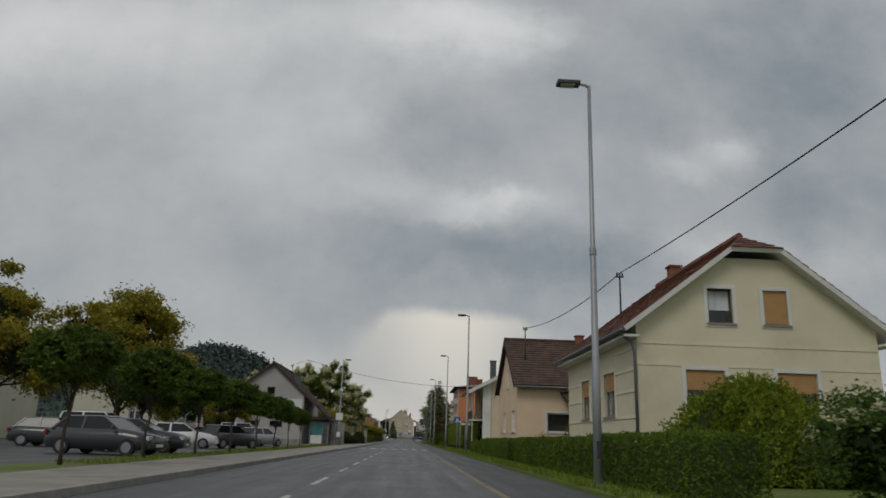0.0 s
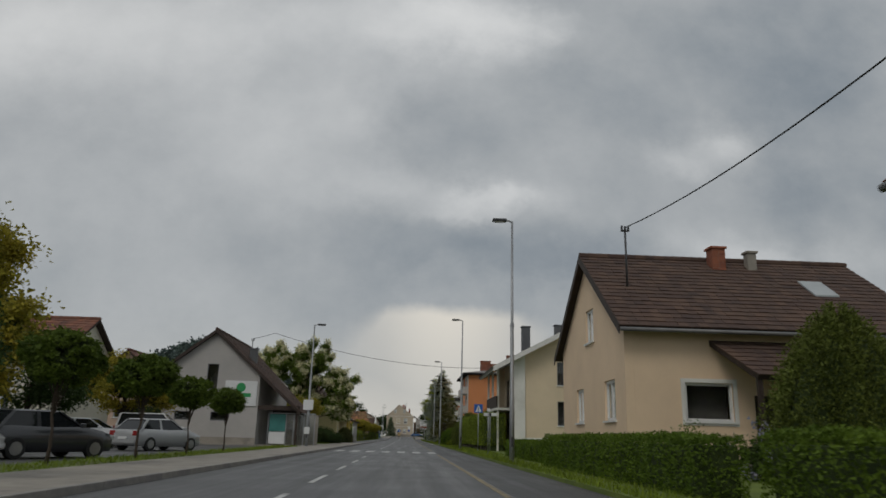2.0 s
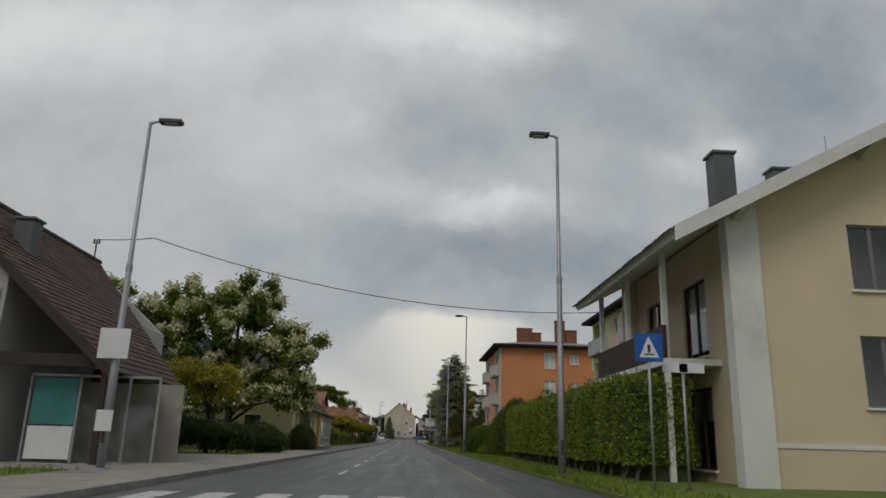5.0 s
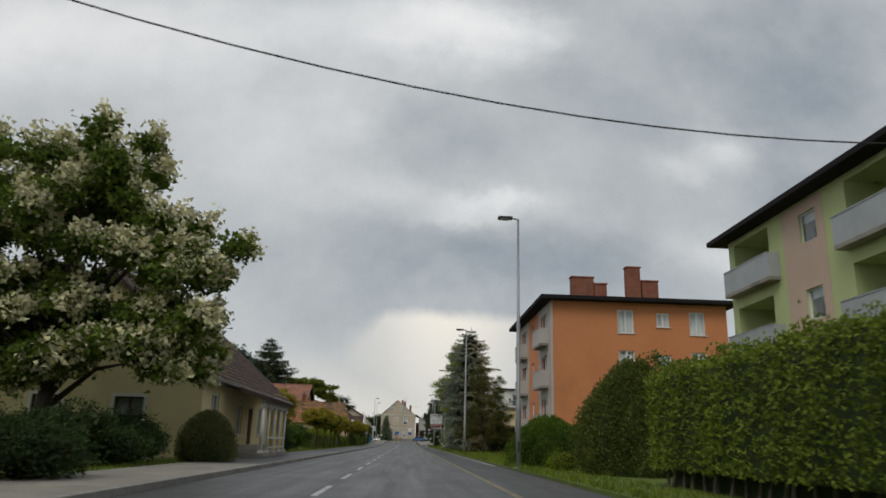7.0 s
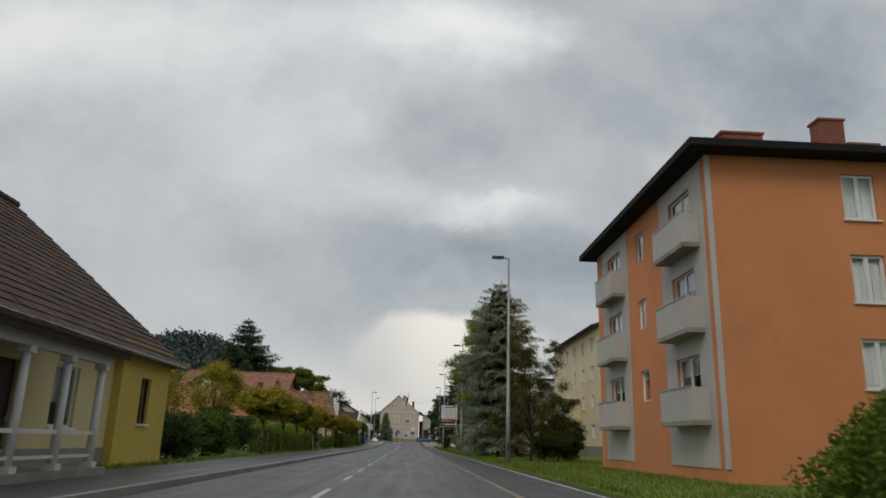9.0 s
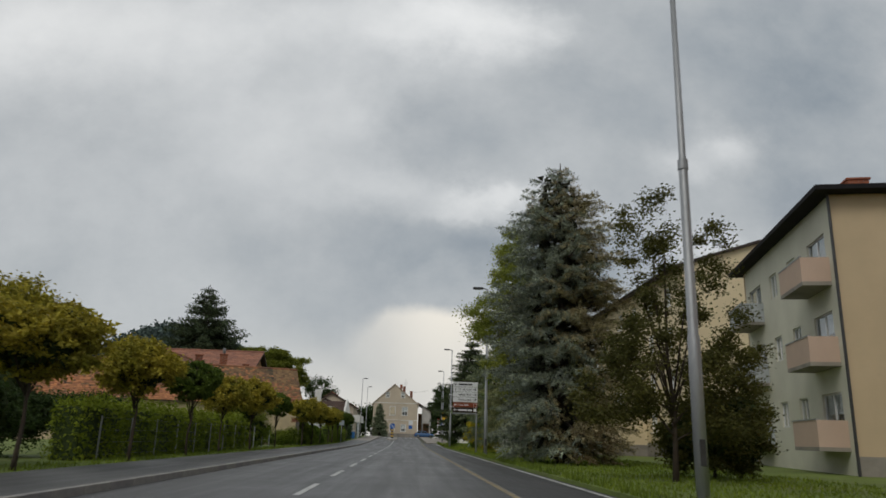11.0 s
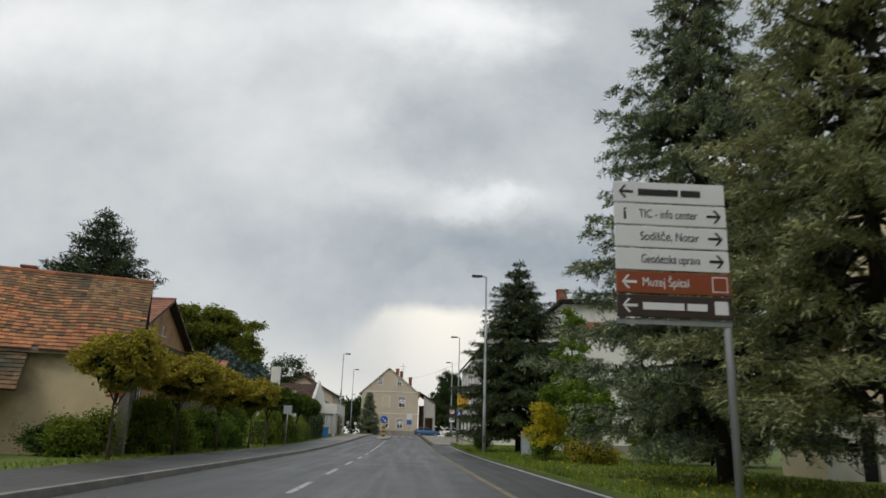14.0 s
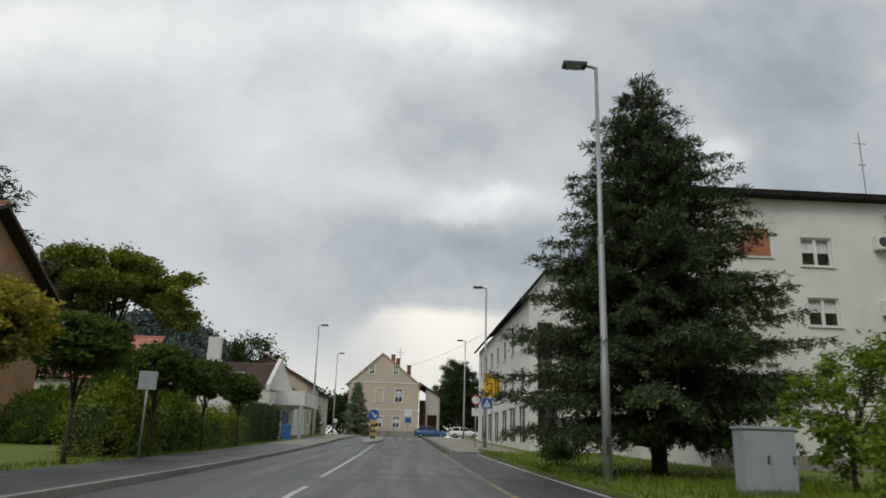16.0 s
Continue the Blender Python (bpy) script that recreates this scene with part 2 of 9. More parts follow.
M = dict(
    asphalt=asphalt_material("asphalt", (0.045, 0.046, 0.048), (0.085, 0.085, 0.086), 0.38),
    dark_asphalt=asphalt_material("dark_asphalt", (0.028, 0.029, 0.03), (0.05, 0.05, 0.05), 0.45),
    concrete=material("concrete", (0.33, 0.30, 0.255), (0.24, 0.22, 0.19), 0.75, 1.2, 0.2, 60, spots=(0.19, 0.175, 0.155)),
    kerb=material("kerbstone", (0.33, 0.31, 0.28), (0.22, 0.21, 0.2), 0.85, 2.0, 0.25, 50, vary=0.15),
    paint=material("road_paint", (0.62, 0.62, 0.6), (0.34, 0.34, 0.33), 0.6, 3.0, 0.1, 45, spots=(0.16, 0.16, 0.16)),
    yellow_paint=material("worn_yellow_paint", (0.34, 0.27, 0.14), (0.14, 0.12, 0.09), 0.7, 3.0, 0.1, 45, spots=(0.09, 0.085, 0.08)),
    lawn=material("lawn", (0.15, 0.20, 0.028), (0.09, 0.13, 0.022), 0.9, 0.5, 0.4, 25, spots=(0.12, 0.13, 0.04)),
    soil=material("ground", (0.075, 0.085, 0.03), (0.05, 0.055, 0.025), 0.95, 0.6, 0.3, 12),
    grass=material("grass", (0.20, 0.26, 0.03), (0.11, 0.16, 0.022), 0.65, 0.4, 0.0, 5, island=0.35, trans=0.25),
    cream=material("cream_render", (0.77, 0.70, 0.51), (0.69, 0.625, 0.455), 0.9, 0.5, 0.2, 55, spots=(0.62, 0.555, 0.41)),
    cream_band=material("pale_cream_band", (0.80, 0.75, 0.59), (0.73, 0.68, 0.53), 0.9, 0.5, 0.2, 55),
    tan=material("tan_render", (0.81, 0.62, 0.43), (0.73, 0.555, 0.385), 0.9, 0.5, 0.2, 55),
    beige=material("beige_render", (0.70, 0.575, 0.41), (0.625, 0.515, 0.365), 0.9, 0.5, 0.2, 55),
    white=material("white_render", (0.77, 0.76, 0.72), (0.68, 0.67, 0.63), 0.9, 0.5, 0.2, 55, spots=(0.58, 0.57, 0.53)),
    pale=material("pale_render", (0.70, 0.68, 0.56), (0.62, 0.6, 0.49), 0.9, 0.5, 0.2, 55),
    grey_wall=material("grey_render", (0.46, 0.44, 0.42), (0.39, 0.375, 0.36), 0.9, 0.5, 0.2, 55),
    orange=material("orange_render", (0.66, 0.26, 0.11), (0.58, 0.225, 0.095), 0.9, 0.4, 0.2, 55, spots=(0.53, 0.205, 0.09)),
    green_wall=material("green_render", (0.54, 0.60, 0.29), (0.48, 0.54, 0.26), 0.9, 0.5, 0.2, 55),
    pink=material("pink_render", (0.62, 0.46, 0.36), (0.55, 0.41, 0.32), 0.9, 0.5, 0.2, 55),
    yellow_wall=material("pale_yellow_render", (0.70, 0.60, 0.33), (0.62, 0.53, 0.29), 0.9, 0.5, 0.2, 55),
    ochre=material("ochre_render", (0.62, 0.47, 0.10), (0.55, 0.41, 0.09), 0.9, 0.5, 0.2, 55),
    sand=material("sand_render", (0.62, 0.48, 0.31), (0.54, 0.42, 0.27), 0.9, 0.4, 0.2, 55, spots=(0.48, 0.38, 0.26)),
    old_plaster=material("old_plaster", (0.70, 0.57, 0.35), (0.58, 0.47, 0.30), 0.95, 1.0, 0.5, 30, spots=(0.40, 0.31, 0.21)),
    grey_plaster=material("weathered_grey_plaster", (0.17, 0.155, 0.135), (0.11, 0.10, 0.09), 0.95, 0.8, 0.5, 25, spots=(0.26, 0.22, 0.17)),
    brown_wall=material("brown_render", (0.42, 0.24, 0.12), (0.32, 0.19, 0.1), 0.95, 0.8, 0.3, 40, spots=(0.25, 0.15, 0.09)),
    end_wall=material("stone_coloured_render", (0.58, 0.49, 0.37), (0.50, 0.425, 0.325), 0.9, 0.4, 0.2, 40),
    brown_tile=material("brown_roof_tile", (0.105, 0.062, 0.045), (0.068, 0.043, 0.034), 0.9, 1.2, 0.2, 30, island=0.22),
    red_tile=material("red_brown_roof_tile", (0.22, 0.085, 0.05), (0.13, 0.06, 0.042), 0.75, 1.2, 0.2, 30, island=0.28),
    old_tile=material("old_clay_tile", (0.36, 0.15, 0.072), (0.24, 0.115, 0.06), 0.9, 0.8, 0.3, 30, spots=(0.12, 0.085, 0.06), vary=0.4, island=0.3),
    mossy_tile=material("mossy_clay_tile", (0.235, 0.14, 0.07), (0.14, 0.095, 0.052), 0.95, 0.9, 0.3, 30, spots=(0.07, 0.07, 0.045), vary=0.4, island=0.3),
    light_tile=material("light_red_roof_tile", (0.34, 0.15, 0.095), (0.25, 0.12, 0.08), 0.85, 0.8, 0.2, 30, island=0.2),
    salmon_tile=material("salmon_roof_tile", (0.46, 0.20, 0.14), (0.36, 0.16, 0.115), 0.85, 0.8, 0.2, 30, island=0.15),
    grey_roof=material("grey_roof", (0.22, 0.21, 0.2), (0.15, 0.145, 0.14), 0.8, 1.0, 0.2, 30, island=0.15),
    black_roof=material("dark_roof_edge", (0.025, 0.023, 0.024), (0.018, 0.017, 0.018), 0.9, 1.0, 0.1, 30, spec=0.15),
    dark_wood=material("dark_stained_wood", (0.045, 0.028, 0.02), (0.03, 0.02, 0.015), 0.7, 3.0, 0.2, 30, streak=0.1),
    grey_wood=material("weathered_boards", (0.16, 0.125, 0.095), (0.09, 0.07, 0.055), 0.9, 3.0, 0.3, 30, vary=0.2),
    brick=material("red_brick", (0.32, 0.11, 0.06), (0.22, 0.08, 0.048), 0.9, 2.0, 0.3, 30, vary=0.15, island=0.2),
    white_frame=material("white_plastic", (0.78, 0.78, 0.76), (0.7, 0.7, 0.68), 0.45, 2.0, 0.02),
    white_wood=material("white_painted_wood", (0.72, 0.71, 0.68), (0.62, 0.61, 0.58), 0.6, 2.0, 0.05),
    brown_frame=material("brown_window_frame", (0.07, 0.045, 0.03), (0.05, 0.033, 0.024), 0.5, 2.0, 0.05),
    grey_frame=material("grey_window_frame", (0.2, 0.2, 0.21), (0.16, 0.16, 0.17), 0.5, 2.0, 0.05),
    glass=glass_material("window_glass"),
    pale_strip=material("pale_grey_render", (0.52, 0.49, 0.46), (0.44, 0.415, 0.39), 0.9, 0.6, 0.2, 50),
    needle_brown=material("browned_needle", (0.40, 0.345, 0.19), (0.28, 0.245, 0.135), 0.6, 0.5, 0.0, 3, island=0.4, spots=(0.14, 0.095, 0.045), trans=0.12),
    curtain=material("white_curtain", (0.74, 0.74, 0.72), (0.55, 0.55, 0.55), 0.9, 6.0, 0.2, 8, streak=0.05),
    # dark colour in place of the dimness of unlit rooms
    room=material("dim_room_shade", (0.12, 0.11, 0.10), (0.08, 0.075, 0.07), 0.9, 1.0, 0.0),
    tan_shutter=material("tan_roller_shutter", (0.52, 0.30, 0.12), (0.44, 0.25, 0.10), 0.7, 3.0, 0.1),
    cream_shutter=material("cream_roller_shutter", (0.66, 0.57, 0.40), (0.58, 0.50, 0.35), 0.7, 3.0, 0.1),
    rust_shutter=material("rust_red_shutter", (0.45, 0.17, 0.09), (0.38, 0.15, 0.08), 0.7, 3.0, 0.1),
    grey_panel=material("grey_balcony_panel", (0.42, 0.45, 0.46), (0.35, 0.375, 0.385), 0.6, 1.0, 0.05),
    dark_panel=material("dark_grey_panel", (0.11, 0.115, 0.12), (0.085, 0.09, 0.095), 0.6, 1.0, 0.05),
    steel=material("galvanised_steel", (0.40, 0.41, 0.42), (0.30, 0.31, 0.32), 0.5, 2.0, 0.05, 30, metal=0.55, streak=0.2),
    dark_metal=material("dark_painted_metal", (0.05, 0.05, 0.052), (0.035, 0.035, 0.037), 0.45, 2.0, 0.05),
    zinc=material("grey_gutter_metal", (0.2, 0.2, 0.2), (0.14, 0.14, 0.14), 0.5, 2.0, 0.05, metal=0.4),
    lamp_glass=material("lamp_cover", (0.5, 0.5, 0.48), (0.42, 0.42, 0.41), 0.3, 2.0, 0.0),
    rubber=material("black_cable", (0.02, 0.02, 0.02), (0.015, 0.015, 0.015), 0.7, 2.0, 0.0),
    sign_white=material("white_sign_sheet", (0.74, 0.75, 0.75), (0.68, 0.69, 0.69), 0.4, 1.5, 0.0),
    sign_black=material("black_sign_print", (0.015, 0.015, 0.015), (0.02, 0.02, 0.02), 0.5, 2.0, 0.0),
    sign_brown=material("brown_sign_sheet", (0.26, 0.065, 0.025), (0.22, 0.055, 0.022), 0.45, 2.0, 0.0),
    sign_dark=material("dark_sign_sheet", (0.05, 0.03, 0.025), (0.04, 0.026, 0.022), 0.45, 2.0, 0.0),
    sign_green=material("green_sign_print", (0.03, 0.32, 0.10), (0.025, 0.27, 0.085), 0.5, 2.0, 0.0),
    sign_blue=material("blue_sign_sheet", (0.015, 0.11, 0.42), (0.012, 0.095, 0.37), 0.4, 2.0, 0.0),
    sign_yellow=material("yellow_sign_sheet", (0.72, 0.42, 0.015), (0.66, 0.38, 0.015), 0.4, 2.0, 0.0),
    teal=material("teal_poster", (0.06, 0.24, 0.22), (0.04, 0.17, 0.16), 0.4, 1.2, 0.0),
    cabinet=material("grey_cabinet_paint", (0.36, 0.40, 0.42), (0.30, 0.335, 0.35), 0.5, 1.5, 0.05),
    bark=material("bark", (0.075, 0.055, 0.04), (0.04, 0.03, 0.024), 0.95, 4.0, 0.6, 25, streak=0.3),
    pale_bark=material("grey_bark", (0.15, 0.13, 0.11), (0.09, 0.078, 0.065), 0.95, 4.0, 0.5, 25, streak=0.3),
    leaf=material("green_leaf", (0.10, 0.165, 0.03), (0.06, 0.105, 0.02), 0.5, 0.5, 0.0, 3, island=0.4, trans=0.35),
    ball_leaf=material("clipped_tree_leaf", (0.11, 0.16, 0.022), (0.06, 0.095, 0.015), 0.55, 0.6, 0.0, 3, island=0.25, trans=0.25),
    leaf_catalpa=material("catalpa_leaf", (0.15, 0.21, 0.03), (0.085, 0.13, 0.02), 0.5, 0.5, 0.0, 3, island=0.3, trans=0.35),
    olive_leaf=material("olive_leaf", (0.12, 0.115, 0.03), (0.07, 0.075, 0.02), 0.5, 0.5, 0.0, 3, island=0.35, trans=0.25),
    needle_olive=material("olive_spruce_needle", (0.36, 0.37, 0.175), (0.25, 0.265, 0.12), 0.55, 0.4, 0.0, 3, island=0.4, spots=(0.21, 0.155, 0.065), trans=0.25),
    needle_dark=material("dark_spruce_needle", (0.08, 0.105, 0.05), (0.048, 0.07, 0.034), 0.55, 0.4, 0.0, 3, island=0.4, trans=0.12),
    leaf_gold=material("yellowish_leaf", (0.42, 0.34, 0.045), (0.23, 0.225, 0.033), 0.5, 0.5, 0.0, 3, island=0.4, trans=0.35),
    leaf_dark=material("dark_leaf", (0.055, 0.09, 0.025), (0.035, 0.06, 0.018), 0.5, 0.5, 0.0, 3, island=0.4, trans=0.3),
    leaf_fresh=material("fresh_leaf", (0.20, 0.29, 0.035), (0.12, 0.20, 0.025), 0.5, 0.5, 0.0, 3, island=0.35, trans=0.35),
    leaf_flat=material("yellowish_green_leaf", (0.23, 0.25, 0.035), (0.13, 0.155, 0.022), 0.5, 0.5, 0.0, 3, island=0.35, trans=0.3),
    leaf_birch=material("birch_leaf", (0.36, 0.38, 0.08), (0.22, 0.26, 0.05), 0.5, 0.5, 0.0, 3, island=0.4, trans=0.45),
    leaf_yellow=material("yellow_leaf", (0.58, 0.47, 0.03), (0.36, 0.34, 0.03), 0.6, 0.5, 0.0, 3, island=0.35, trans=0.3),
    thuja=material("thuja_leaf", (0.14, 0.17, 0.035), (0.085, 0.11, 0.022), 0.5, 0.7, 0.0, 3, island=0.25, trans=0.2),
    hedge_tall=material("tall_hedge_leaf", (0.21, 0.265, 0.033), (0.13, 0.18, 0.024), 0.5, 0.7, 0.0, 3, island=0.3, trans=0.25),
    cream_sand=material("cream_yellow_render", (0.76, 0.64, 0.42), (0.69, 0.575, 0.375), 0.9, 0.4, 0.2, 55),
    hedge=material("hedge_leaf", (0.12, 0.185, 0.02), (0.075, 0.125, 0.016), 0.5, 0.7, 0.0, 3, island=0.22, trans=0.25),
    hedge_light=material("light_hedge_leaf", (0.24, 0.29, 0.025), (0.15, 0.20, 0.02), 0.5, 0.7, 0.0, 3, island=0.2, trans=0.25),
    # dark green that stands for the shade deep in foliage
    hedge_core=material("hedge_inner_shade", (0.045, 0.068, 0.014), (0.028, 0.044, 0.01), 0.95, 1.5, 0.5, 12),
    # dark brown-green that stands for the shade between spruce boughs
    needle_core=material("spruce_inner_shade", (0.05, 0.05, 0.032), (0.034, 0.034, 0.022), 0.95, 1.5, 0.0, 12),
    # lighter needle colours for twig tips: the light on them is painted in
    needle_tip=material("lit_spruce_tip", (0.15, 0.19, 0.07), (0.095, 0.13, 0.048), 0.55, 0.4, 0.0, 3, island=0.4, trans=0.15),
    needle_silver=material("silvery_lit_spruce_tip", (0.30, 0.34, 0.28), (0.21, 0.25, 0.21), 0.55, 0.4, 0.0, 3, island=0.4, trans=0.12),
    needle_light=material("light_lit_spruce_tip", (0.40, 0.44, 0.245), (0.28, 0.32, 0.17), 0.55, 0.4, 0.0, 3, island=0.4, trans=0.2),
    needle=material("spruce_needle", (0.235, 0.28, 0.17), (0.155, 0.195, 0.115), 0.55, 0.4, 0.0, 3, island=0.45, trans=0.12),
    needle_blue=material("blue_spruce_needle", (0.33, 0.365, 0.27), (0.225, 0.255, 0.19), 0.55, 0.4, 0.0, 3, island=0.45, spots=(0.13, 0.105, 0.055), trans=0.12),
    bush_grey=material("grey_green_leaf", (0.19, 0.19, 0.065), (0.115, 0.125, 0.045), 0.55, 0.5, 0.0, 3, island=0.35, trans=0.2),
    blossom=material("cream_blossom", (0.72, 0.68, 0.44), (0.56, 0.54, 0.32), 0.7, 0.6, 0.0, 4, island=0.25, trans=0.2),
    blossom_blue=material("blue_hydrangea", (0.30, 0.32, 0.48), (0.40, 0.38, 0.46), 0.7, 2.0, 0.0, 4, island=0.25),
    # woods paler and bluer than leaves: the distance haze is in the colour
    woods=material("hazy_distant_woods", (0.085, 0.12, 0.105), (0.06, 0.088, 0.078), 0.9, 0.08, 0.0, 0.6, island=0.3),
    tyre=material("tyre_rubber", (0.015, 0.015, 0.015), (0.02, 0.02, 0.02), 0.8, 3.0, 0.1),
    rim=material("alloy_rim", (0.35, 0.35, 0.36), (0.28, 0.28, 0.29), 0.35, 3.0, 0.0, metal=0.8),
    car_glass=material("tinted_car_glass", (0.012, 0.014, 0.016), (0.01, 0.012, 0.014), 0.06, 1.0, 0.0),
    tail=material("red_tail_lamp", (0.32, 0.012, 0.01), (0.26, 0.01, 0.01), 0.2, 1.0, 0.0),
    headlamp=material("clear_headlamp", (0.55, 0.57, 0.58), (0.45, 0.47, 0.48), 0.12, 1.0, 0.0),
    blue_bin=material("blue_plastic", (0.02, 0.13, 0.36), (0.02, 0.11, 0.3), 0.5, 1.0, 0.0),
)


def car_paint(name, c):
    m = material(name, c, tuple(0.92 * v for v in c), 0.28, 0.7, 0.0, 8)
    for node in m.node_tree.nodes:
        if node.type == "BSDF_PRINCIPLED":
            node.inputs["Coat Weight"].default_value = 0.6
    return m


PAINT = {k: car_paint(f"{k}_car_paint", c) for k, c in dict(white=(0.72, 0.72, 0.71), silver=(0.36, 0.37, 0.38), dark=(0.03, 0.032, 0.036), grey=(0.12, 0.125, 0.13), blue=(0.03, 0.10, 0.24)).items()}


# ---- building helpers ----
ORIGIN = {}
RNG = np.random.default_rng(7)


def gz(y):
    """Height of the street, which climbs gently towards the far end."""
    s = min(max((y - 205.0) / 90.0, 0.0), 1.0)
    return 0.95 * s * s * (3 - 2 * s)


def thing(name, label, category, at=(0, 0, 0), group="", turn=0.0, local=False, kind=""):
    """An Empty at the thing's base. Its parts are given in world places, or from its base if local."""
    ob = new(name)
    ob.empty_display_size = 0.2
    ob.matrix_world = pose(*at, 0, 0, turn)
    ORIGIN[ob.name] = Vector((0, 0, 0)) if local else Vector(at)
    return tagged(ob, label, category, group, kind)


def part(name, bm, mat, parent, label="", smooth=False, kind=""):
    """Links a bmesh as one mesh under a thing or part."""
    shift = ORIGIN.get(parent.name, Vector((0, 0, 0))) if parent else Vector((0, 0, 0))
    me = bpy.data.meshes.new(name)
    if isinstance(bm, bpy.types.Mesh):
        me = bm
        if shift.length:
            me.transform(Matrix.Translation(-shift))
    else:
        bm.normal_update()
        if shift.length:
            bmesh.ops.translate(bm, verts=bm.verts, vec=-shift)
        bm.to_mesh(me)
        bm.free()
    me.materials.append(mat)
    if smooth:
        me.polygons.foreach_set("use_smooth", np.ones(len(me.polygons), dtype=bool))
    ob = new(name, me)
    if parent:
        ob.parent = parent
        ORIGIN[ob.name] = shift
    return tagged(ob, label, kind=kind)


def solid(name, bm, mat, label, category, group="", kind="", smooth=False):
    """A thing that is one mesh."""
    return tagged(part(name, bm, mat, None, smooth=smooth), label, category, group, kind)


def box(bm, x0, x1, y0, y1, z0, z1, bevel=0.0):
    vs = [bm.verts.new((x, y, z)) for x in (x0, x1) for y in (y0, y1) for z in (z0, z1)]
    fs = [bm.faces.new([vs[i] for i in f]) for f in ((0, 1, 3, 2), (4, 6, 7, 5), (0, 4, 5, 1), (2, 3, 7, 6), (0, 2, 6, 4), (1, 5, 7, 3))]
    if bevel:
        bmesh.ops.bevel(bm, geom=list({e for f in fs for e in f.edges}), offset=bevel, segments=2, affect="EDGES", profile=0.6)
    return bm


def boxes(*rows, bevel=0.0):
    bm = bmesh.new()
    for r in rows:
        box(bm, *r, bevel=bevel)
    return bm


def hexa(bm, low, high):
    """A solid between two four-sided faces."""
    a, b = [bm.verts.new(p) for p in low], [bm.verts.new(p) for p in high]
    bm.faces.new(a[::-1])
    bm.faces.new(b)
    for i in range(4):
        j = (i + 1) % 4
        bm.faces.new((a[i], a[j], b[j], b[i]))
    return bm


def tube(bm, points, radii, sides=8):
    """A tapered round bar along points."""
    rings = []
    pts = [Vector(p) for p in points]
    for i, p in enumerate(pts):
        d = (pts[min(i + 1, len(pts) - 1)] - pts[max(i - 1, 0)]).normalized()
        a = d.orthogonal().normalized() if i == 0 else (rings[-1][1] - d * rings[-1][1].dot(d)).normalized()
        b = d.cross(a)
        r = radii[i] if isinstance(radii, (list, tuple)) else radii
        rings.append(([bm.verts.new(p + (a * math.cos(t) + b * math.sin(t)) * r) for t in (2 * math.pi * k / sides for k in range(sides))], a))
    for (r0, _), (r1, _) in zip(rings, rings[1:]):
        for k in range(sides):
            bm.faces.new((r0[k], r0[(k + 1) % sides], r1[(k + 1) % sides], r1[k]))
    bm.faces.new(rings[0][0][::-1])
    bm.faces.new(rings[-1][0])
    return bm


def rod(p, q, r, r2=None, sides=8):
    return tube(bmesh.new(), [p, q], [r, r if r2 is None else r2], sides)


def clip(poly, cuts):
    """Keeps the part of a flat polygon (a, z) with na*a + nz*z <= c for each cut."""
    for na, nz, c in cuts:
        out = []
        for i, p in enumerate(poly):
            q = poly[(i + 1) % len(poly)]
            dp, dq = na * p[0] + nz * p[1] - c, na * q[0] + nz * q[1] - c
            if dp <= 0:
                out.append(p)
            if dp * dq < 0:
                t = dp / (dp - dq)
                out.append((p[0] + t * (q[0] - p[0]), p[1] + t * (q[1] - p[1])))
        poly = out
        if len(poly) < 3:
            return []
    return poly


def wall(axis, at, out, a0, a1, z0, z1, holes=(), cuts=(), thick=0.3):
    """A wall in the plane axis = at, its outside towards out (+1 or -1), with holes (a0, a1, z0, z1) through it and its top cut to a roof's slopes."""
    bm = bmesh.new()
    acuts = sorted({a0, a1, *(v for h in holes for v in h[:2] if a0 < v < a1)})
    zcuts = sorted({z0, z1, *(v for h in holes for v in h[2:4] if z0 < v < z1)})
    for p, q in zip(acuts, acuts[1:]):
        for r, s in zip(zcuts, zcuts[1:]):
            m, w = (p + q) / 2, (r + s) / 2
            if any(h[0] < m < h[1] and h[2] < w < h[3] for h in holes):
                continue
            poly = clip([(p, r), (q, r), (q, s), (p, s)], cuts)
            if len(poly) < 3:
                continue
            put = (lambda a, z, d: (at - out * d, a, z)) if axis == "x" else (lambda a, z, d: (a, at - out * d, z))
            f, b = [bm.verts.new(put(a, z, 0.0)) for a, z in poly], [bm.verts.new(put(a, z, thick)) for a, z in poly]
            bm.faces.new(f)
            bm.faces.new(b[::-1])
            for i in range(len(poly)):
                j = (i + 1) % len(poly)
                bm.faces.new((f[j], f[i], b[i], b[j]))
    bmesh.ops.remove_doubles(bm, verts=bm.verts, dist=0.0005)
    twins = {}
    for face in bm.faces:
        twins.setdefault(frozenset(face.verts), []).append(face)
    bmesh.ops.delete(bm, geom=[face for faces in twins.values() if len(faces) > 1 for face in faces], context="FACES")
    bmesh.ops.recalc_face_normals(bm, faces=bm.faces)
    return bm


